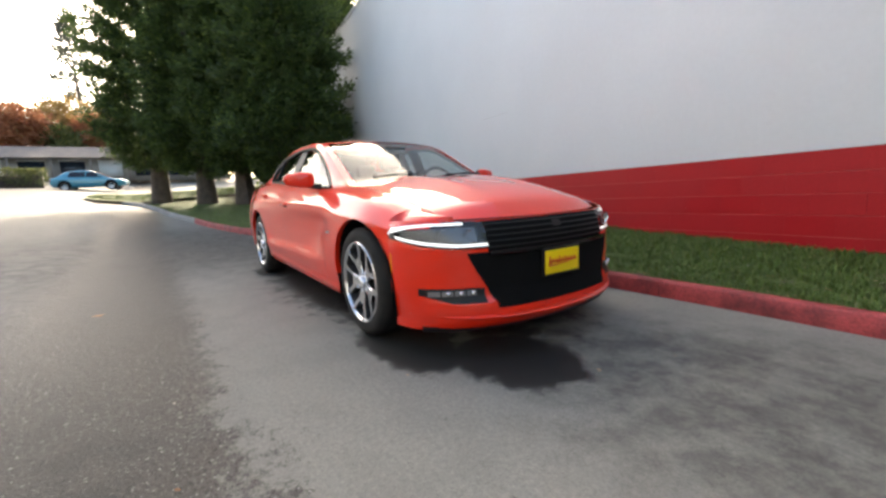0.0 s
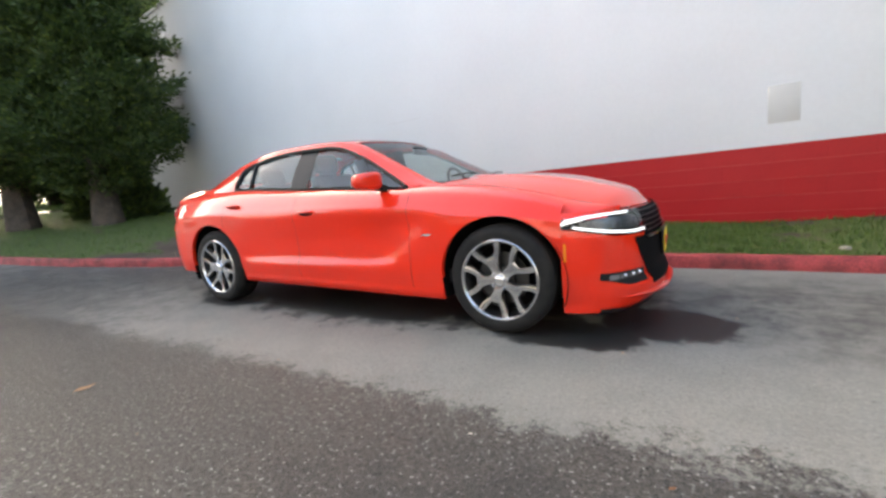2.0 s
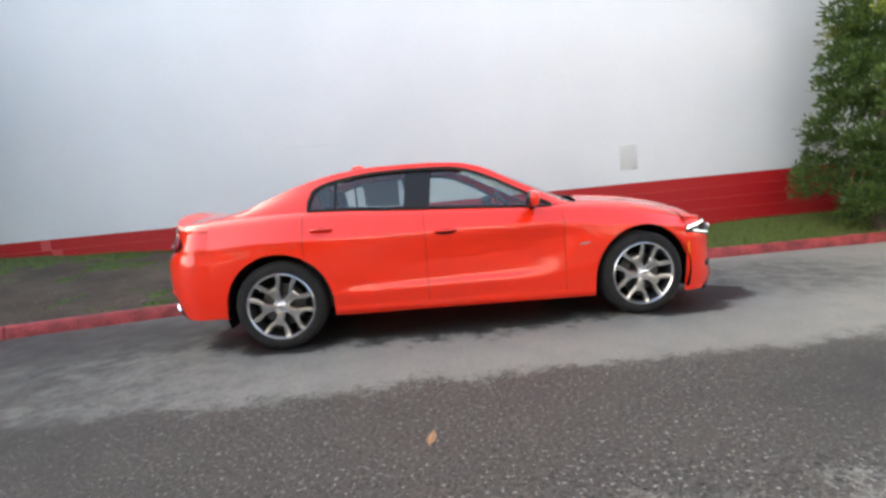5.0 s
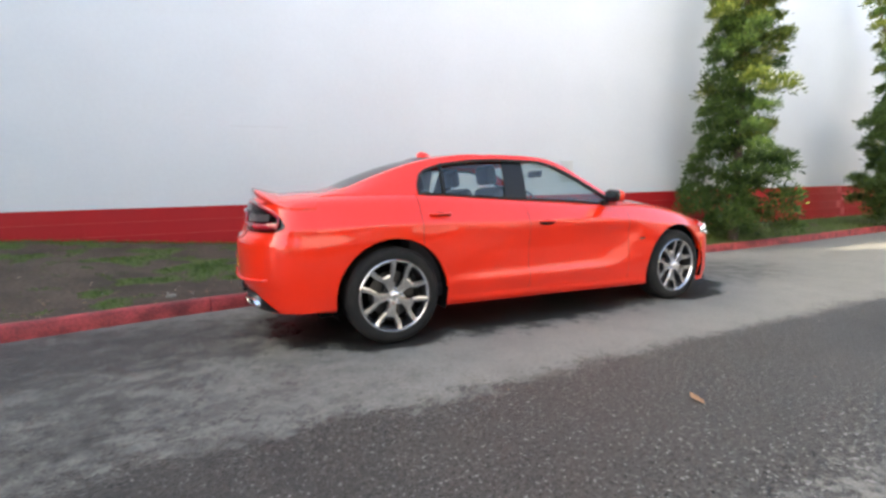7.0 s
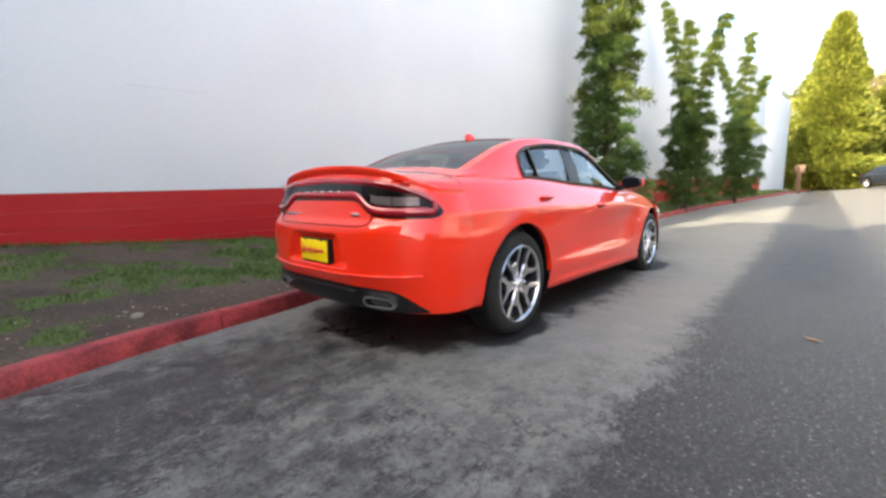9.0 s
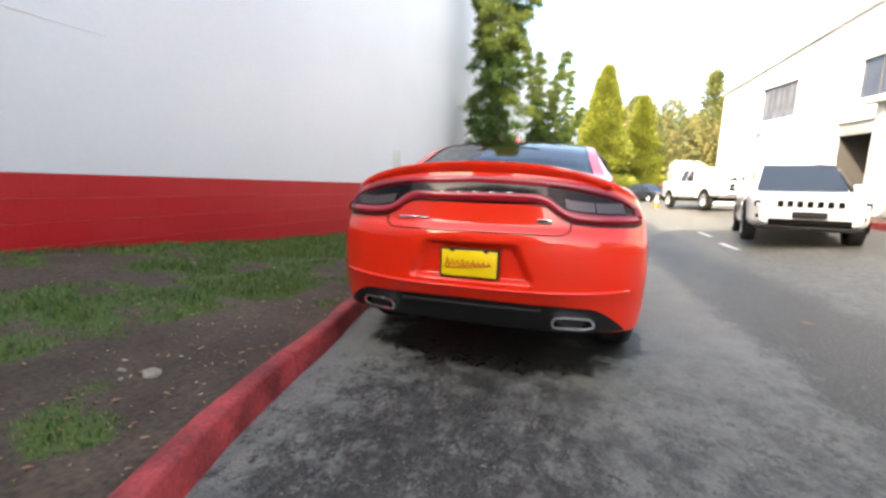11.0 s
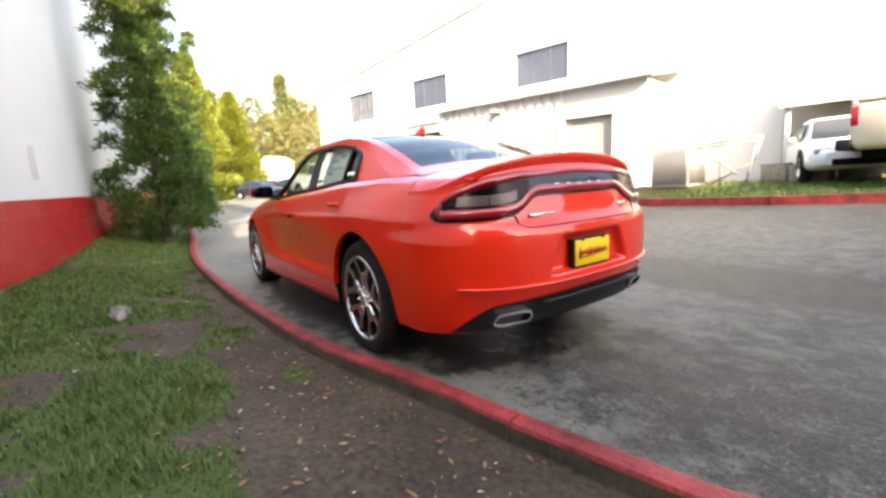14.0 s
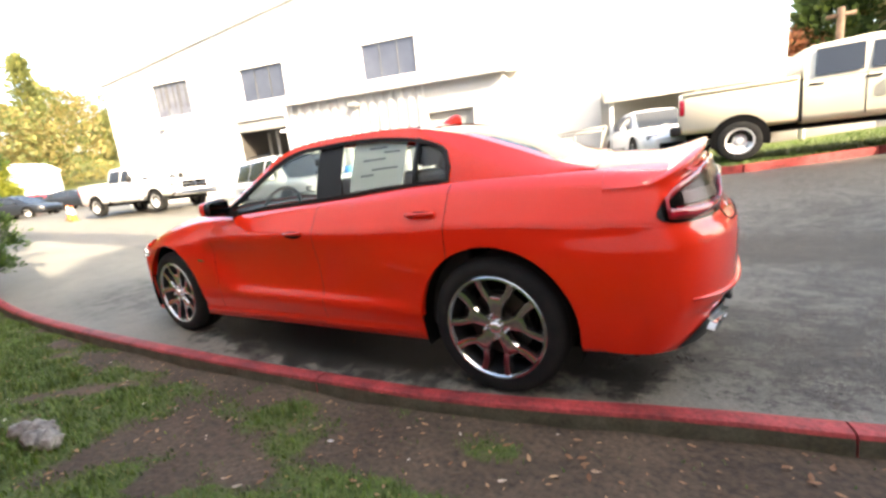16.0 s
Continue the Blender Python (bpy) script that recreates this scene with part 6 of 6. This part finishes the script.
def cabin_loft(st):
    """Stations of (x, half width at the belt, belt, half width at the roof, roof)."""
    P = []
    for x, b, zb, t, zt in st:
        h = [(b, zb), (b * .985 + t * .015, zb + (zt - zb) * .05), (t * 1.02, zt - .10 * (zt - zb)), (t * .95, zt - .02 * (zt - zb)), (t * .75, zt), (0, zt + .02)]
        P.append([(x, y, z) for y, z in h] + [(x, -y, z) for y, z in reversed(h[:-1])])
    v, f = grid(P)
    k = len(P[0])
    return v, f + [tuple(reversed(range(k))), tuple(range((len(P) - 1) * k, len(P) * k))]


def far_wheel(car, x, y, r, w=.24, rim=STEEL_RIM):
    s = 1 if y > 0 else -1
    o = new("wheel")
    o.parent = car
    o.matrix_basis = Matrix.Translation((x, y, r)) @ Matrix.Rotation(0 if s < 0 else math.pi, 4, "Z")
    part("tyre", flip(lathe([(r * .62, -w * .48), (r * .80, -w * .52), (r * .95, -w * .45), (r, -w * .3), (r, w * .3), (r * .94, w * .5), (r * .6, w * .5)], 32)), RUBBER, o, "black tyre", 40)
    part("rim", flip(lathe([(0, -w * .40), (r * .14, -w * .40), (r * .2, -w * .30), (r * .40, -w * .34), (r * .52, -w * .40), (r * .60, -w * .50), (r * .64, -w * .50), (r * .64, 0)], 32)), rim, o, "pale metal rim", 30)
    for k in range(8):
        a = 2 * math.pi * k / 8
        part("rim_hole", moved(flip(lathe([(0, -w * .375), (r * .05, -w * .372), (r * .055, -w * .33)], 8)), Matrix.Rotation(a, 4, "Y") @ Matrix.Translation((r * .44, 0, 0))), DARK, o)
    return o


def arch(car, x, y, r):
    s = 1 if y > 0 else -1
    # flat near-black disc on the body side paints the shade of the wheel opening
    P = [[(x + q * math.cos(a), y, r * 1.04 + q * math.sin(a)) for q in (r * .3, r * 1.27)] for a in steps(-.25, math.pi + .25, 22)]
    v, f = grid(P)
    part("wheel_arch_shade", (v, f) if s > 0 else flip((v, f)), DARK, car)


def side_glass(car, a, b, c, d, hw0, hw1, z0, z1, name="side_window"):
    """Pane between x a..b at the sill and c..d at the top, on both sides."""
    for s in (1, -1):
        o = .012
        v = [(a, s * (hw0 + o), z0), (b, s * (hw0 + o), z0), (d, s * (hw1 + o), z1), (c, s * (hw1 + o), z1)]
        part(name, (v, [(0, 1, 2, 3) if s < 0 else (3, 2, 1, 0)]), CAR_GLASS, car, "dark side glass", False)


def cross_glass(car, x0, z0, w0, x1, z1, w1, name):
    v = [(x0, -w0, z0), (x0, w0, z0), (x1, w1, z1), (x1, -w1, z1)]
    part(name, (v, [(0, 1, 2, 3) if x0 > x1 else (3, 2, 1, 0)]), CAR_GLASS, car, "dark glass", False)


def suv(at, turn):
    c = thing("white_suv", "white sport-utility car with seven-slot grille standing in the yard", "car", at, "", turn)
    part("body", loft([(-2.36, .80, .42, 1.02), (-2.28, .90, .34, 1.10), (-1.4, .955, .30, 1.12), (0, .955, .28, 1.10), (1.0, .955, .30, 1.08), (1.5, .95, .32, 1.06), (2.0, .93, .36, 1.02), (2.25, .86, .38, .96), (2.36, .76, .42, .88)]), WHITE_PAINT, c, "white body", 50)
    part("cabin", cabin_loft([(-2.30, .84, 1.06, .60, 1.35), (-2.12, .88, 1.08, .66, 1.66), (-1.5, .90, 1.09, .68, 1.72), (-.2, .91, 1.08, .68, 1.73), (.25, .91, 1.07, .67, 1.69), (.75, .90, 1.05, .68, 1.38), (1.18, .86, 1.03, .74, 1.06)]), WHITE_PAINT, c, "white cabin", 50)
    side_glass(c, -.02, .92, .05, .38, .895, .72, 1.12, 1.60)
    side_glass(c, -1.0, -.08, -.98, -.03, .895, .72, 1.12, 1.62)
    side_glass(c, -1.95, -1.06, -1.90, -1.04, .88, .72, 1.14, 1.62)
    cross_glass(c, 1.26, 1.09, .76, .42, 1.68, .62, "windscreen")
    cross_glass(c, -2.32, 1.12, .72, -2.16, 1.62, .58, "rear_glass")
    g = part("grille", cube((2.30, -.56, .72), (2.365, .56, .88), .02), WHITE_PAINT, c, "slotted grille")
    for k in range(7):
        part("grille_slot", cube((2.355, -.50 + k * .148, .74), (2.372, -.50 + k * .148 + .095, .865), .01), DARK, g)
    for s in (1, -1):
        h = part("headlight", cube((2.16, s * .72 - .14, .74), (2.34, s * .72 + .14, .86), .03), CAR_GLASS, c, "slim dark headlight")
        part("lamp_strip", cube((2.30, s * .72 - .11, .77), (2.345, s * .72 + .11, .795), .004), LED, h)
        part("fog_lamp", cube((2.26, s * .70 - .12, .52), (2.345, s * .70 + .10, .60), .02), DARK, c)
        part("mirror", cube((.72, s * 1.02 - .12, 1.08), (.84, s * 1.02 + .10, 1.25), .04), WHITE_PAINT, c)
        part("roof_bar", sweep([(-1.7, s * .60, 1.76), (-1.2, s * .61, 1.80), (0, s * .61, 1.79), (.2, s * .60, 1.74)], .03, .03), BLACK_TRIM, c)
    part("lower_intake", cube((2.28, -.62, .40), (2.375, .62, .52), .02), DARK, c, "dark lower intake")
    part("plate_blank", cube((2.36, -.26, .53), (2.385, .26, .66), .01), BLACK_TRIM, c, "black plate holder")
    part("chin", cube((2.20, -.80, .30), (2.34, .80, .40), .03), BLACK_TRIM, c)
    for x in (-1.46, 1.46):
        for s in (1, -1):
            arch(c, x, s * .962, .38)
            far_wheel(c, x, s * .85, .38)
    return c


def pickup(name, label, at, turn, paint, lift=.0):
    c = thing(name, label, "pickup truck", at, "", turn)
    z = lift
    part("body", loft([(.98, .93, .55 + z, 1.22 + z), (1.2, .97, .52 + z, 1.24 + z), (2.0, .98, .52 + z, 1.22 + z), (2.6, .97, .55 + z, 1.18 + z), (2.9, .93, .60 + z, 1.10 + z), (3.0, .84, .64 + z, 1.02 + z)]), paint, c, "long front end", 50)
    part("cab_lower", loft([(-.98, .98, .50 + z, 1.28 + z), (-.9, .985, .48 + z, 1.28 + z), (.9, .985, .48 + z, 1.26 + z), (1.0, .98, .50 + z, 1.25 + z)]), paint, c, "crew cab doors", 50)
    part("cabin", cabin_loft([(-.96, .93, 1.24 + z, .74, 1.84 + z), (-.80, .95, 1.25 + z, .76, 1.90 + z), (.0, .95, 1.25 + z, .77, 1.93 + z), (.35, .95, 1.25 + z, .76, 1.90 + z), (.80, .94, 1.23 + z, .75, 1.55 + z), (1.15, .92, 1.22 + z, .80, 1.25 + z)]), paint, c, "crew cab", 50)
    bedp = part("bed", loft([(-2.98, .95, .56 + z, 1.30 + z), (-2.9, .98, .52 + z, 1.32 + z), (-1.06, .98, .52 + z, 1.32 + z), (-1.02, .97, .54 + z, 1.32 + z)], .08), paint, c, "pickup bed", 50)
    part("bed_floor", cube((-2.86, -.84, 1.315 + z), (-1.14, .84, 1.342 + z), .01), DARK, bedp)
    part("bed_rail", cube((-2.96, .86, 1.30 + z), (-1.04, .99, 1.37 + z), .02), paint, bedp)
    part("bed_rail", cube((-2.96, -.99, 1.30 + z), (-1.04, -.86, 1.37 + z), .02), paint, bedp)
    part("tailgate", cube((-3.03, -.84, .66 + z), (-2.96, .84, 1.36 + z), .02), paint, c, "tailgate")
    side_glass(c, -.05, .72, .0, .34, .955, .80, 1.31 + z, 1.78 + z)
    side_glass(c, -.82, -.14, -.78, -.10, .955, .80, 1.31 + z, 1.80 + z)
    cross_glass(c, 1.12, 1.29 + z, .78, .42, 1.84 + z, .68, "windscreen")
    cross_glass(c, -.985, 1.36 + z, .70, -.91, 1.80 + z, .62, "rear_glass")
    for s in (1, -1):
        part("tail_lamp", cube((-3.02, s * .90 - .075, .92 + z), (-2.90, s * .90 + .095, 1.24 + z), .02), TAIL_RED, c, "red tail lamp")
        part("headlight", cube((2.78, s * .78 - .16, .88 + z), (2.99, s * .78 + .15, 1.08 + z), .04), TAIL_CLEAR, c, "clear headlight")
        part("mirror", cube((.80, s * 1.14 - .13, 1.26 + z), (.92, s * 1.14 + .08, 1.52 + z), .04), BLACK_TRIM, c, "black tow mirror")
        for hx in (-.02, -.80):
            part("door_handle", cube((hx - .10, s * .99 - .015, 1.16 + z), (hx + .12, s * .99 + .025, 1.195 + z), .01), BLACK_TRIM, c)
        for hx in (-.10, .96):
            part("door_gap", cube((hx - .006, s * .985 - .006, .56 + z), (hx + .006, s * .985 + .003, 1.26 + z)), DARK, c)
        part("bed_gap", cube((-1.02, s * .965 - .02, .52 + z), (-.985, s * .965 + .012, 1.30 + z)), DARK, c)
    part("rear_bumper", cube((-3.20, -.96, .52 + z), (-2.98, .96, .72 + z), .04), BLACK_TRIM, c, "dark rear bumper")
    part("front_bumper", cube((2.90, -.96, .50 + z), (3.12, .96, .74 + z), .05), CHROME, c, "chrome front bumper")
    g = part("grille", cube((2.94, -.58, .78 + z), (3.03, .58, 1.12 + z), .04), CHROME, c, "chrome crosshair grille")
    for s in (-.29, .29):
        for q in (.86, 1.02):
            part("grille_mesh", cube((3.0, s - .25, q - .06 + z), (3.04, s + .25, q + .06 + z), .01), DARK, g)
    part("underframe", cube((-2.9, -.62, .38 + z), (2.7, .62, .56 + z)), DARK, c)
    for x in (-1.95, 1.90):
        for s in (1, -1):
            arch(c, x, s * .992, .40)
            far_wheel(c, x, s * .880, .40, .26)
    return c


def hatch(name, label, at, turn, paint, length=4.5, height=1.45):
    c = thing(name, label, "car", at, "", turn)
    k = length / 4.5
    part("body", loft([(-2.22 * k, .70, .36, .86), (-2.1 * k, .82, .28, .94), (-1.2 * k, .885, .24, .96), (0, .89, .22, .93), (1.1 * k, .885, .24, .88), (1.8 * k, .86, .26, .80), (2.12 * k, .76, .30, .70), (2.24 * k, .60, .36, .60)]), paint, c, "", 50)
    part("cabin", cabin_loft([(-1.95 * k, .76, .90, .58, .96), (-1.35 * k, .82, .92, .60, height - .12), (-.6 * k, .84, .92, .60, height), (.1 * k, .84, .91, .60, height - .01), (.55 * k, .83, .89, .60, height - .22), (1.25 * k, .78, .86, .66, .89)]), paint, c, "", 50)
    side_glass(c, -.08 * k, .85 * k, -.05 * k, .32 * k, .835, .645, .955, height - .12)
    side_glass(c, -1.15 * k, -.16 * k, -1.0 * k, -.12 * k, .825, .645, .965, height - .11)
    cross_glass(c, 1.22 * k, .92, .70, .40 * k, height - .07, .56, "windscreen")
    cross_glass(c, -1.88 * k, .99, .64, -1.2 * k, height - .09, .54, "rear_glass")
    for s in (1, -1):
        part("headlight", cube((1.95 * k, s * .62 - .14, .58), (2.16 * k, s * .62 + .14, .70), .03), TAIL_CLEAR, c)
        part("tail_lamp", cube((-2.19 * k, s * .68 - .12, .68), (-2.08 * k, s * .68 + .10, .84), .03), TAIL_RED, c)
        part("mirror", cube((.62 * k, s * .94 - .08, .90), (.72 * k, s * .94 + .06, 1.02), .03), paint, c)
    part("lower_grille", cube((2.14 * k, -.5, .34), (2.25 * k, .5, .48), .02), DARK, c)
    for x in (-1.36 * k, 1.36 * k):
        for s in (1, -1):
            arch(c, x, s * .892, .32)
            far_wheel(c, x, s * .79, .32, .21)
    return c


suv((7.25, -5.35, road_z(7, -5)), math.pi - .25)
pickup("white_pickup", "white crew-cab pickup parked by orange cones", (18.4, -6.55, road_z(18.4, -6.5)), math.pi + .17, WHITE_PAINT)
pickup("ivory_pickup", "ivory crew-cab pickup parked on the grass bank", (-4.95, -9.0, road_z(-3, -8.9) + .15), math.pi + .03, TAN_PAINT, .12)
hatch("dark_sedan", "dark sedan parked at the far end of the yard", (34.5, -6.3, road_z(34, -6)), radians(-150), NAVY_PAINT)
hatch("crimson_car", "crimson car parked beyond the dark sedan", (41, -9.4, road_z(41, -9)), radians(-140), CRIMSON)
hatch("dark_sedan", "dark car parked in the far row", (38, -10.5, road_z(38, -10)), radians(-140), NAVY_PAINT)
hatch("turquoise_sedan", "turquoise sedan parked before the far shops", (-37, -5.5, road_z(-37, -5.5)), radians(80), BLUE_PAINT)
hatch("white_car", "white car parked under the open shed", (-1.1, -11.5, road_z(-1, -11.5) + .12), radians(112), WHITE_PAINT)

# ---- yard clutter by the building ----
BARREL_BLUE = material("blue plastic drum", (.02, .16, .42), .4, 0, 0, (.03, .19, .47), 3)
ORANGE = material("orange cone rubber", (.75, .12, .02), .6, 0, 0, (.80, .16, .03), 6)
CONE_WHITE = material("white cone band", (.75, .75, .73), .6)
AC_GREY = material("grey unit paint", (.27, .26, .23), .6, 0, 0, (.32, .31, .28), 3)
WOOD = material("brown post wood", (.085, .05, .03), .8, 0, 0, (.12, .075, .048), 6)


def drum(at):
    b = thing("drum", "blue plastic drum beside the cladding", "drum", at, "drums")
    prof = [(0, 0), (.27, 0), (.285, .02), (.285, .26), (.295, .28), (.295, .31), (.285, .33), (.285, .56), (.295, .58), (.295, .61), (.285, .63), (.285, .86), (.27, .88), (.26, .87), (0, .865)]
    part("barrel", flip(lathe(prof, 32, "z")), BARREL_BLUE, b, "", 40)
    part("lid_ring", flip(lathe([(.25, .87), (.265, .90), (.28, .88)], 32, "z")), BARREL_BLUE, b, "", 40)
    return b


for x, y in ((8.35, -8.75), (9.05, -8.6)):
    drum((x, y, road_z(x, y) + .13))


def cone(at):
    c = thing("traffic_cone", "orange traffic cone with pale bands", "traffic cone", at, "cones")
    part("base", cube((-.19, -.19, 0), (.19, .19, .035), .01), ORANGE, c)
    body = part("body", flip(lathe([(.14, .03), (.03, .70), (.0, .705)], 24, "z")), ORANGE, c, "", 40)
    for z in (.30, .48):
        r0, r1 = .142 - .164 * z + .006, .142 - .164 * (z + .11) + .006
        part("band", flip(lathe([(r0, z), (r1, z + .11)], 24, "z")), CONE_WHITE, body, "pale reflective band")
    return c


for x, y in ((22.3, -5.05), (23.6, -5.3)):
    cone((x, y, road_z(x, y)))

ac = thing("cooling_unit", "grey outdoor cooling unit with louvred sides", "air conditioner", (1.6, -9.5, road_z(1.6, -9.5) + .14))
ac.scale = (1.3, 1.3, 1.12)
part("cabinet", cube((-.36, -.36, .04), (.36, .36, .92), .03), AC_GREY, ac)
part("fan_guard", flip(lathe([(0, .94), (.28, .94), (.31, .92)], 28, "z")), BLACK_TRIM, ac)
for k in range(13):
    q = -.315 + k * .05
    for lo, hi in (((q, .355, .12), (q + .022, .375, .86)), ((.355, q, .12), (.375, q + .022, .86)), ((-.375, q, .12), (-.355, q + .022, .86))):
        part("louvre", cube(lo, hi), GREY_WALL, ac)
rack = thing("pipe_rack", "pale metal pipe frame beside the cooling unit", "pipe frame", (.55, -9.6, road_z(.5, -9.6) + .14))
for a, b in (((.6, 0, 1.06), (-.75, .05, 1.12)), ((.6, .2, .98), (-.70, .2, 1.02)), ((-.75, .05, 1.12), (-.62, .1, .55)), ((-.62, .1, .55), (.35, 0, .08)), ((-.70, .2, 1.02), (-.50, .2, .0)), ((.1, 0, 1.08), (.1, 0, 0)), ((.5, .2, .98), (-.3, .1, .30))):
    part("pipe", sweep([a, b], .05, .05, round_=True, up=(0, 1, .1)), AC_GREY, rack)
for k, (x, y, s) in enumerate(((-.9, -10.4, .35), (-1.6, -10.8, .3), (-.2, -10.9, .4))):
    bx = thing("crate", "grey plastic crate among yard clutter", "crate", (x, y, road_z(x, y) + .15), "crates", k * .7)
    part("box", cube((-s, -s * .7, 0), (s, s * .7, s * 1.1), .03), AC_GREY if k % 2 else STONE, bx)
    part("rim", cube((-s - .02, -s * .7 - .02, s * 1.02), (s + .02, s * .7 + .02, s * 1.12), .01), AC_GREY, bx)

shed = thing("open_shed", "open lean-to shed with sloping pale roof", "shed", (-2.4, -13.7, road_z(-2, -13.7)), "", math.atan(.24))
part("roof", (lambda v: (v + [(x, y, z + .25) for x, y, z in v], [(3, 2, 1, 0), (4, 5, 6, 7), (0, 1, 5, 4), (1, 2, 6, 5), (2, 3, 7, 6), (3, 0, 4, 7)]))([(-5, -1.3, 2.5), (3.0, -1.3, 2.5), (3.0, 1.2, 1.95), (-5, 1.2, 1.95)]), AC_GREY, shed, "sloping pale roof", False)
part("back_wall", cube((-5, -1.3, 0), (3, -1.2, 2.5)), GREY_WALL, shed)
for x in (-4.8, -2.2, .4, 2.8):
    part("post", cube((x - .06, .95, 0), (x + .06, 1.07, 2.0)), METAL_WHITE, shed)

post = thing("sign_post", "brown wooden post with small sign board", "sign post", (30.5, -1.55, road_z(30.5, -1.5) + .05))
part("post", cube((-.10, -.10, -.1), (.10, .10, 1.65), .015), WOOD, post)
part("sign_board", cube((-.14, -.26, 1.25), (-.10, .26, 1.70), .01), WOOD, post, "blank brown board")
pole = thing("utility_pole", "wooden utility pole with crossarm", "utility pole", (-7.05, -21.5, 1.2))
part("pole", flip(lathe([(.16, -.3), (.12, 4.3), (0, 4.3)], 16, "z")), WOOD, pole)
part("crossarm", cube((-.45, -.06, 3.95), (.45, .06, 4.10)), WOOD, pole)

far = thing("white_shed", "small far white building behind the pickup", "building", (66, -16, road_z(66, -16)), "", radians(20))
part("wall", cube((-1.9, -1.7, -.3), (1.9, 1.7, 4.4)), METAL_WHITE, far)
part("roof", (lambda v: (v, [(0, 1, 2, 3), (2, 3, 4, 5), (0, 3, 4), (1, 5, 2)]))([(-2.1, -1.9, 4.4), (-2.1, 1.9, 4.4), (0, 1.9, 5.5), (0, -1.9, 5.5), (2.1, -1.9, 4.4), (2.1, 1.9, 4.4)]), METAL_WHITE, far, "", False)

# ---- shops and hedge beyond the conifers ----
SHOP_WALL = material("drab shop wall", (.20, .18, .16), .8, 0, 0, (.26, .23, .20), 1)
SHOP_ROOF = material("brown shingle roof", (.17, .14, .12), .85, 0, 0, (.22, .18, .15), 2)
shops = thing("shop_row", "low brown shop row with dark windows", "building", (-52, -10, road_z(-52, -10) - .1))
part("wall", cube((-4, -15, 0), (0, 16, 2.5)), SHOP_WALL, shops)
v = [(1.2, -15.4, 2.3), (1.2, 16.4, 2.3), (-2, 16.4, 3.6), (-2, -15.4, 3.6), (-4.4, -15.4, 2.5), (-4.4, 16.4, 2.5)]
part("roof", (v, [(0, 1, 2, 3), (3, 2, 5, 4), (0, 3, 4), (1, 5, 2)]), SHOP_ROOF, shops, "brown shingle roof", False)
for k in range(10):
    y = -14 + k * 3
    w = part("shop_window", cube((-.02, y, .5), (.05, y + 1.9, 2.0)), CAR_GLASS if k % 3 else METAL_WHITE, shops, "dark shop window")
    part("window_frame", cube((.0, y - .08, 2.0), (.08, y + 1.98, 2.1)), METAL_WHITE, w)
    part("post", cube((.9, y - .6, 0), (1.05, y - .45, 2.35)), SHOP_ROOF, shops)
hv, hf = [], []
r = random.Random(8)
for _ in range(3600):
    y = r.uniform(-26, -8.4)
    a = r.uniform(0, math.pi)
    x, z = -40 + math.cos(a) * .7, road_z(-40, y) + .2 + math.sin(a) * 1.1
    spray(hv, hf, Vector((x, y, z)), Vector((math.cos(a), 0, math.sin(a))), .16, 4, r, .9)
hg = thing("hedge", "clipped olive hedge before the shops", "hedge", (0, 0, 0))
part("leaves", (hv, hf), OLIVE, hg, "", False)
part("stems", cube((-40.35, -25.8, road_z(-40, -14) - .6), (-39.65, -8.6, road_z(-40, -14) + .8)), BARK, hg)
# sunlit lawn round the conifers
P = [[(x, y, road_z(x, y) + .13 + .05 * max(0, y + 3) + .05 * noise.noise((x, y, 0))) for y in steps(lin(x, (-29, -4.6), (-24, -4.9), (-20.6, -4.0), (-19.5, -3.0), (-17.5, -2.2)), 16, 16)] for x in steps(-29, -18.2, 14)]
lawn = part("lawn", flip(grid(P)), TURF)
tagged(lawn, "sunlit lawn round the conifers", "lawn", "", "structure")
P = [[(x, y, road_z(x, 0) + .35) for y in steps(4.5, 16, 6)] for x in steps(-18.4, -14.4, 5)]
tagged(part("lawn", flip(grid(P)), TURF), "grass behind the wall's end", "lawn", "", "structure")
gv, gf = [], []
for i in range(9000):
    x = rng.uniform(-27, -18)
    y = rng.uniform(lin(x, (-29, -4.4), (-24, -4.7), (-20.6, -3.7), (-17.5, -2.0)), 5)
    blade(x, y, road_z(x, y) + .13 + .05 * max(0, y + 3), rng.uniform(.05, .10), rng.uniform(.02, .035), rng.uniform(.2, .9))
tagged(part("grass", (gv, gf), BLADE, None, "", False), "sunlit lawn grass", "grass", "", "stuff")

# parking lines by the suv
LINE = material("white road paint", (.62, .62, .60), .7, 0, 0, (.50, .50, .48), 9)
for k, (x, y) in enumerate(((5.3, -3.86), (7.7, -4.0))):
    P = [[(x + a, y + b, road_z(x + a, y + b) + .005) for b in (0, .12)] for a in steps(0, 1.1, 4)]
    tagged(part("parking_line", grid(P), LINE, None, "", False), "short white painted parking line", "road marking", "", "structure")

# pieces of the wall, last
place_blocks(-7.0, 12.6)
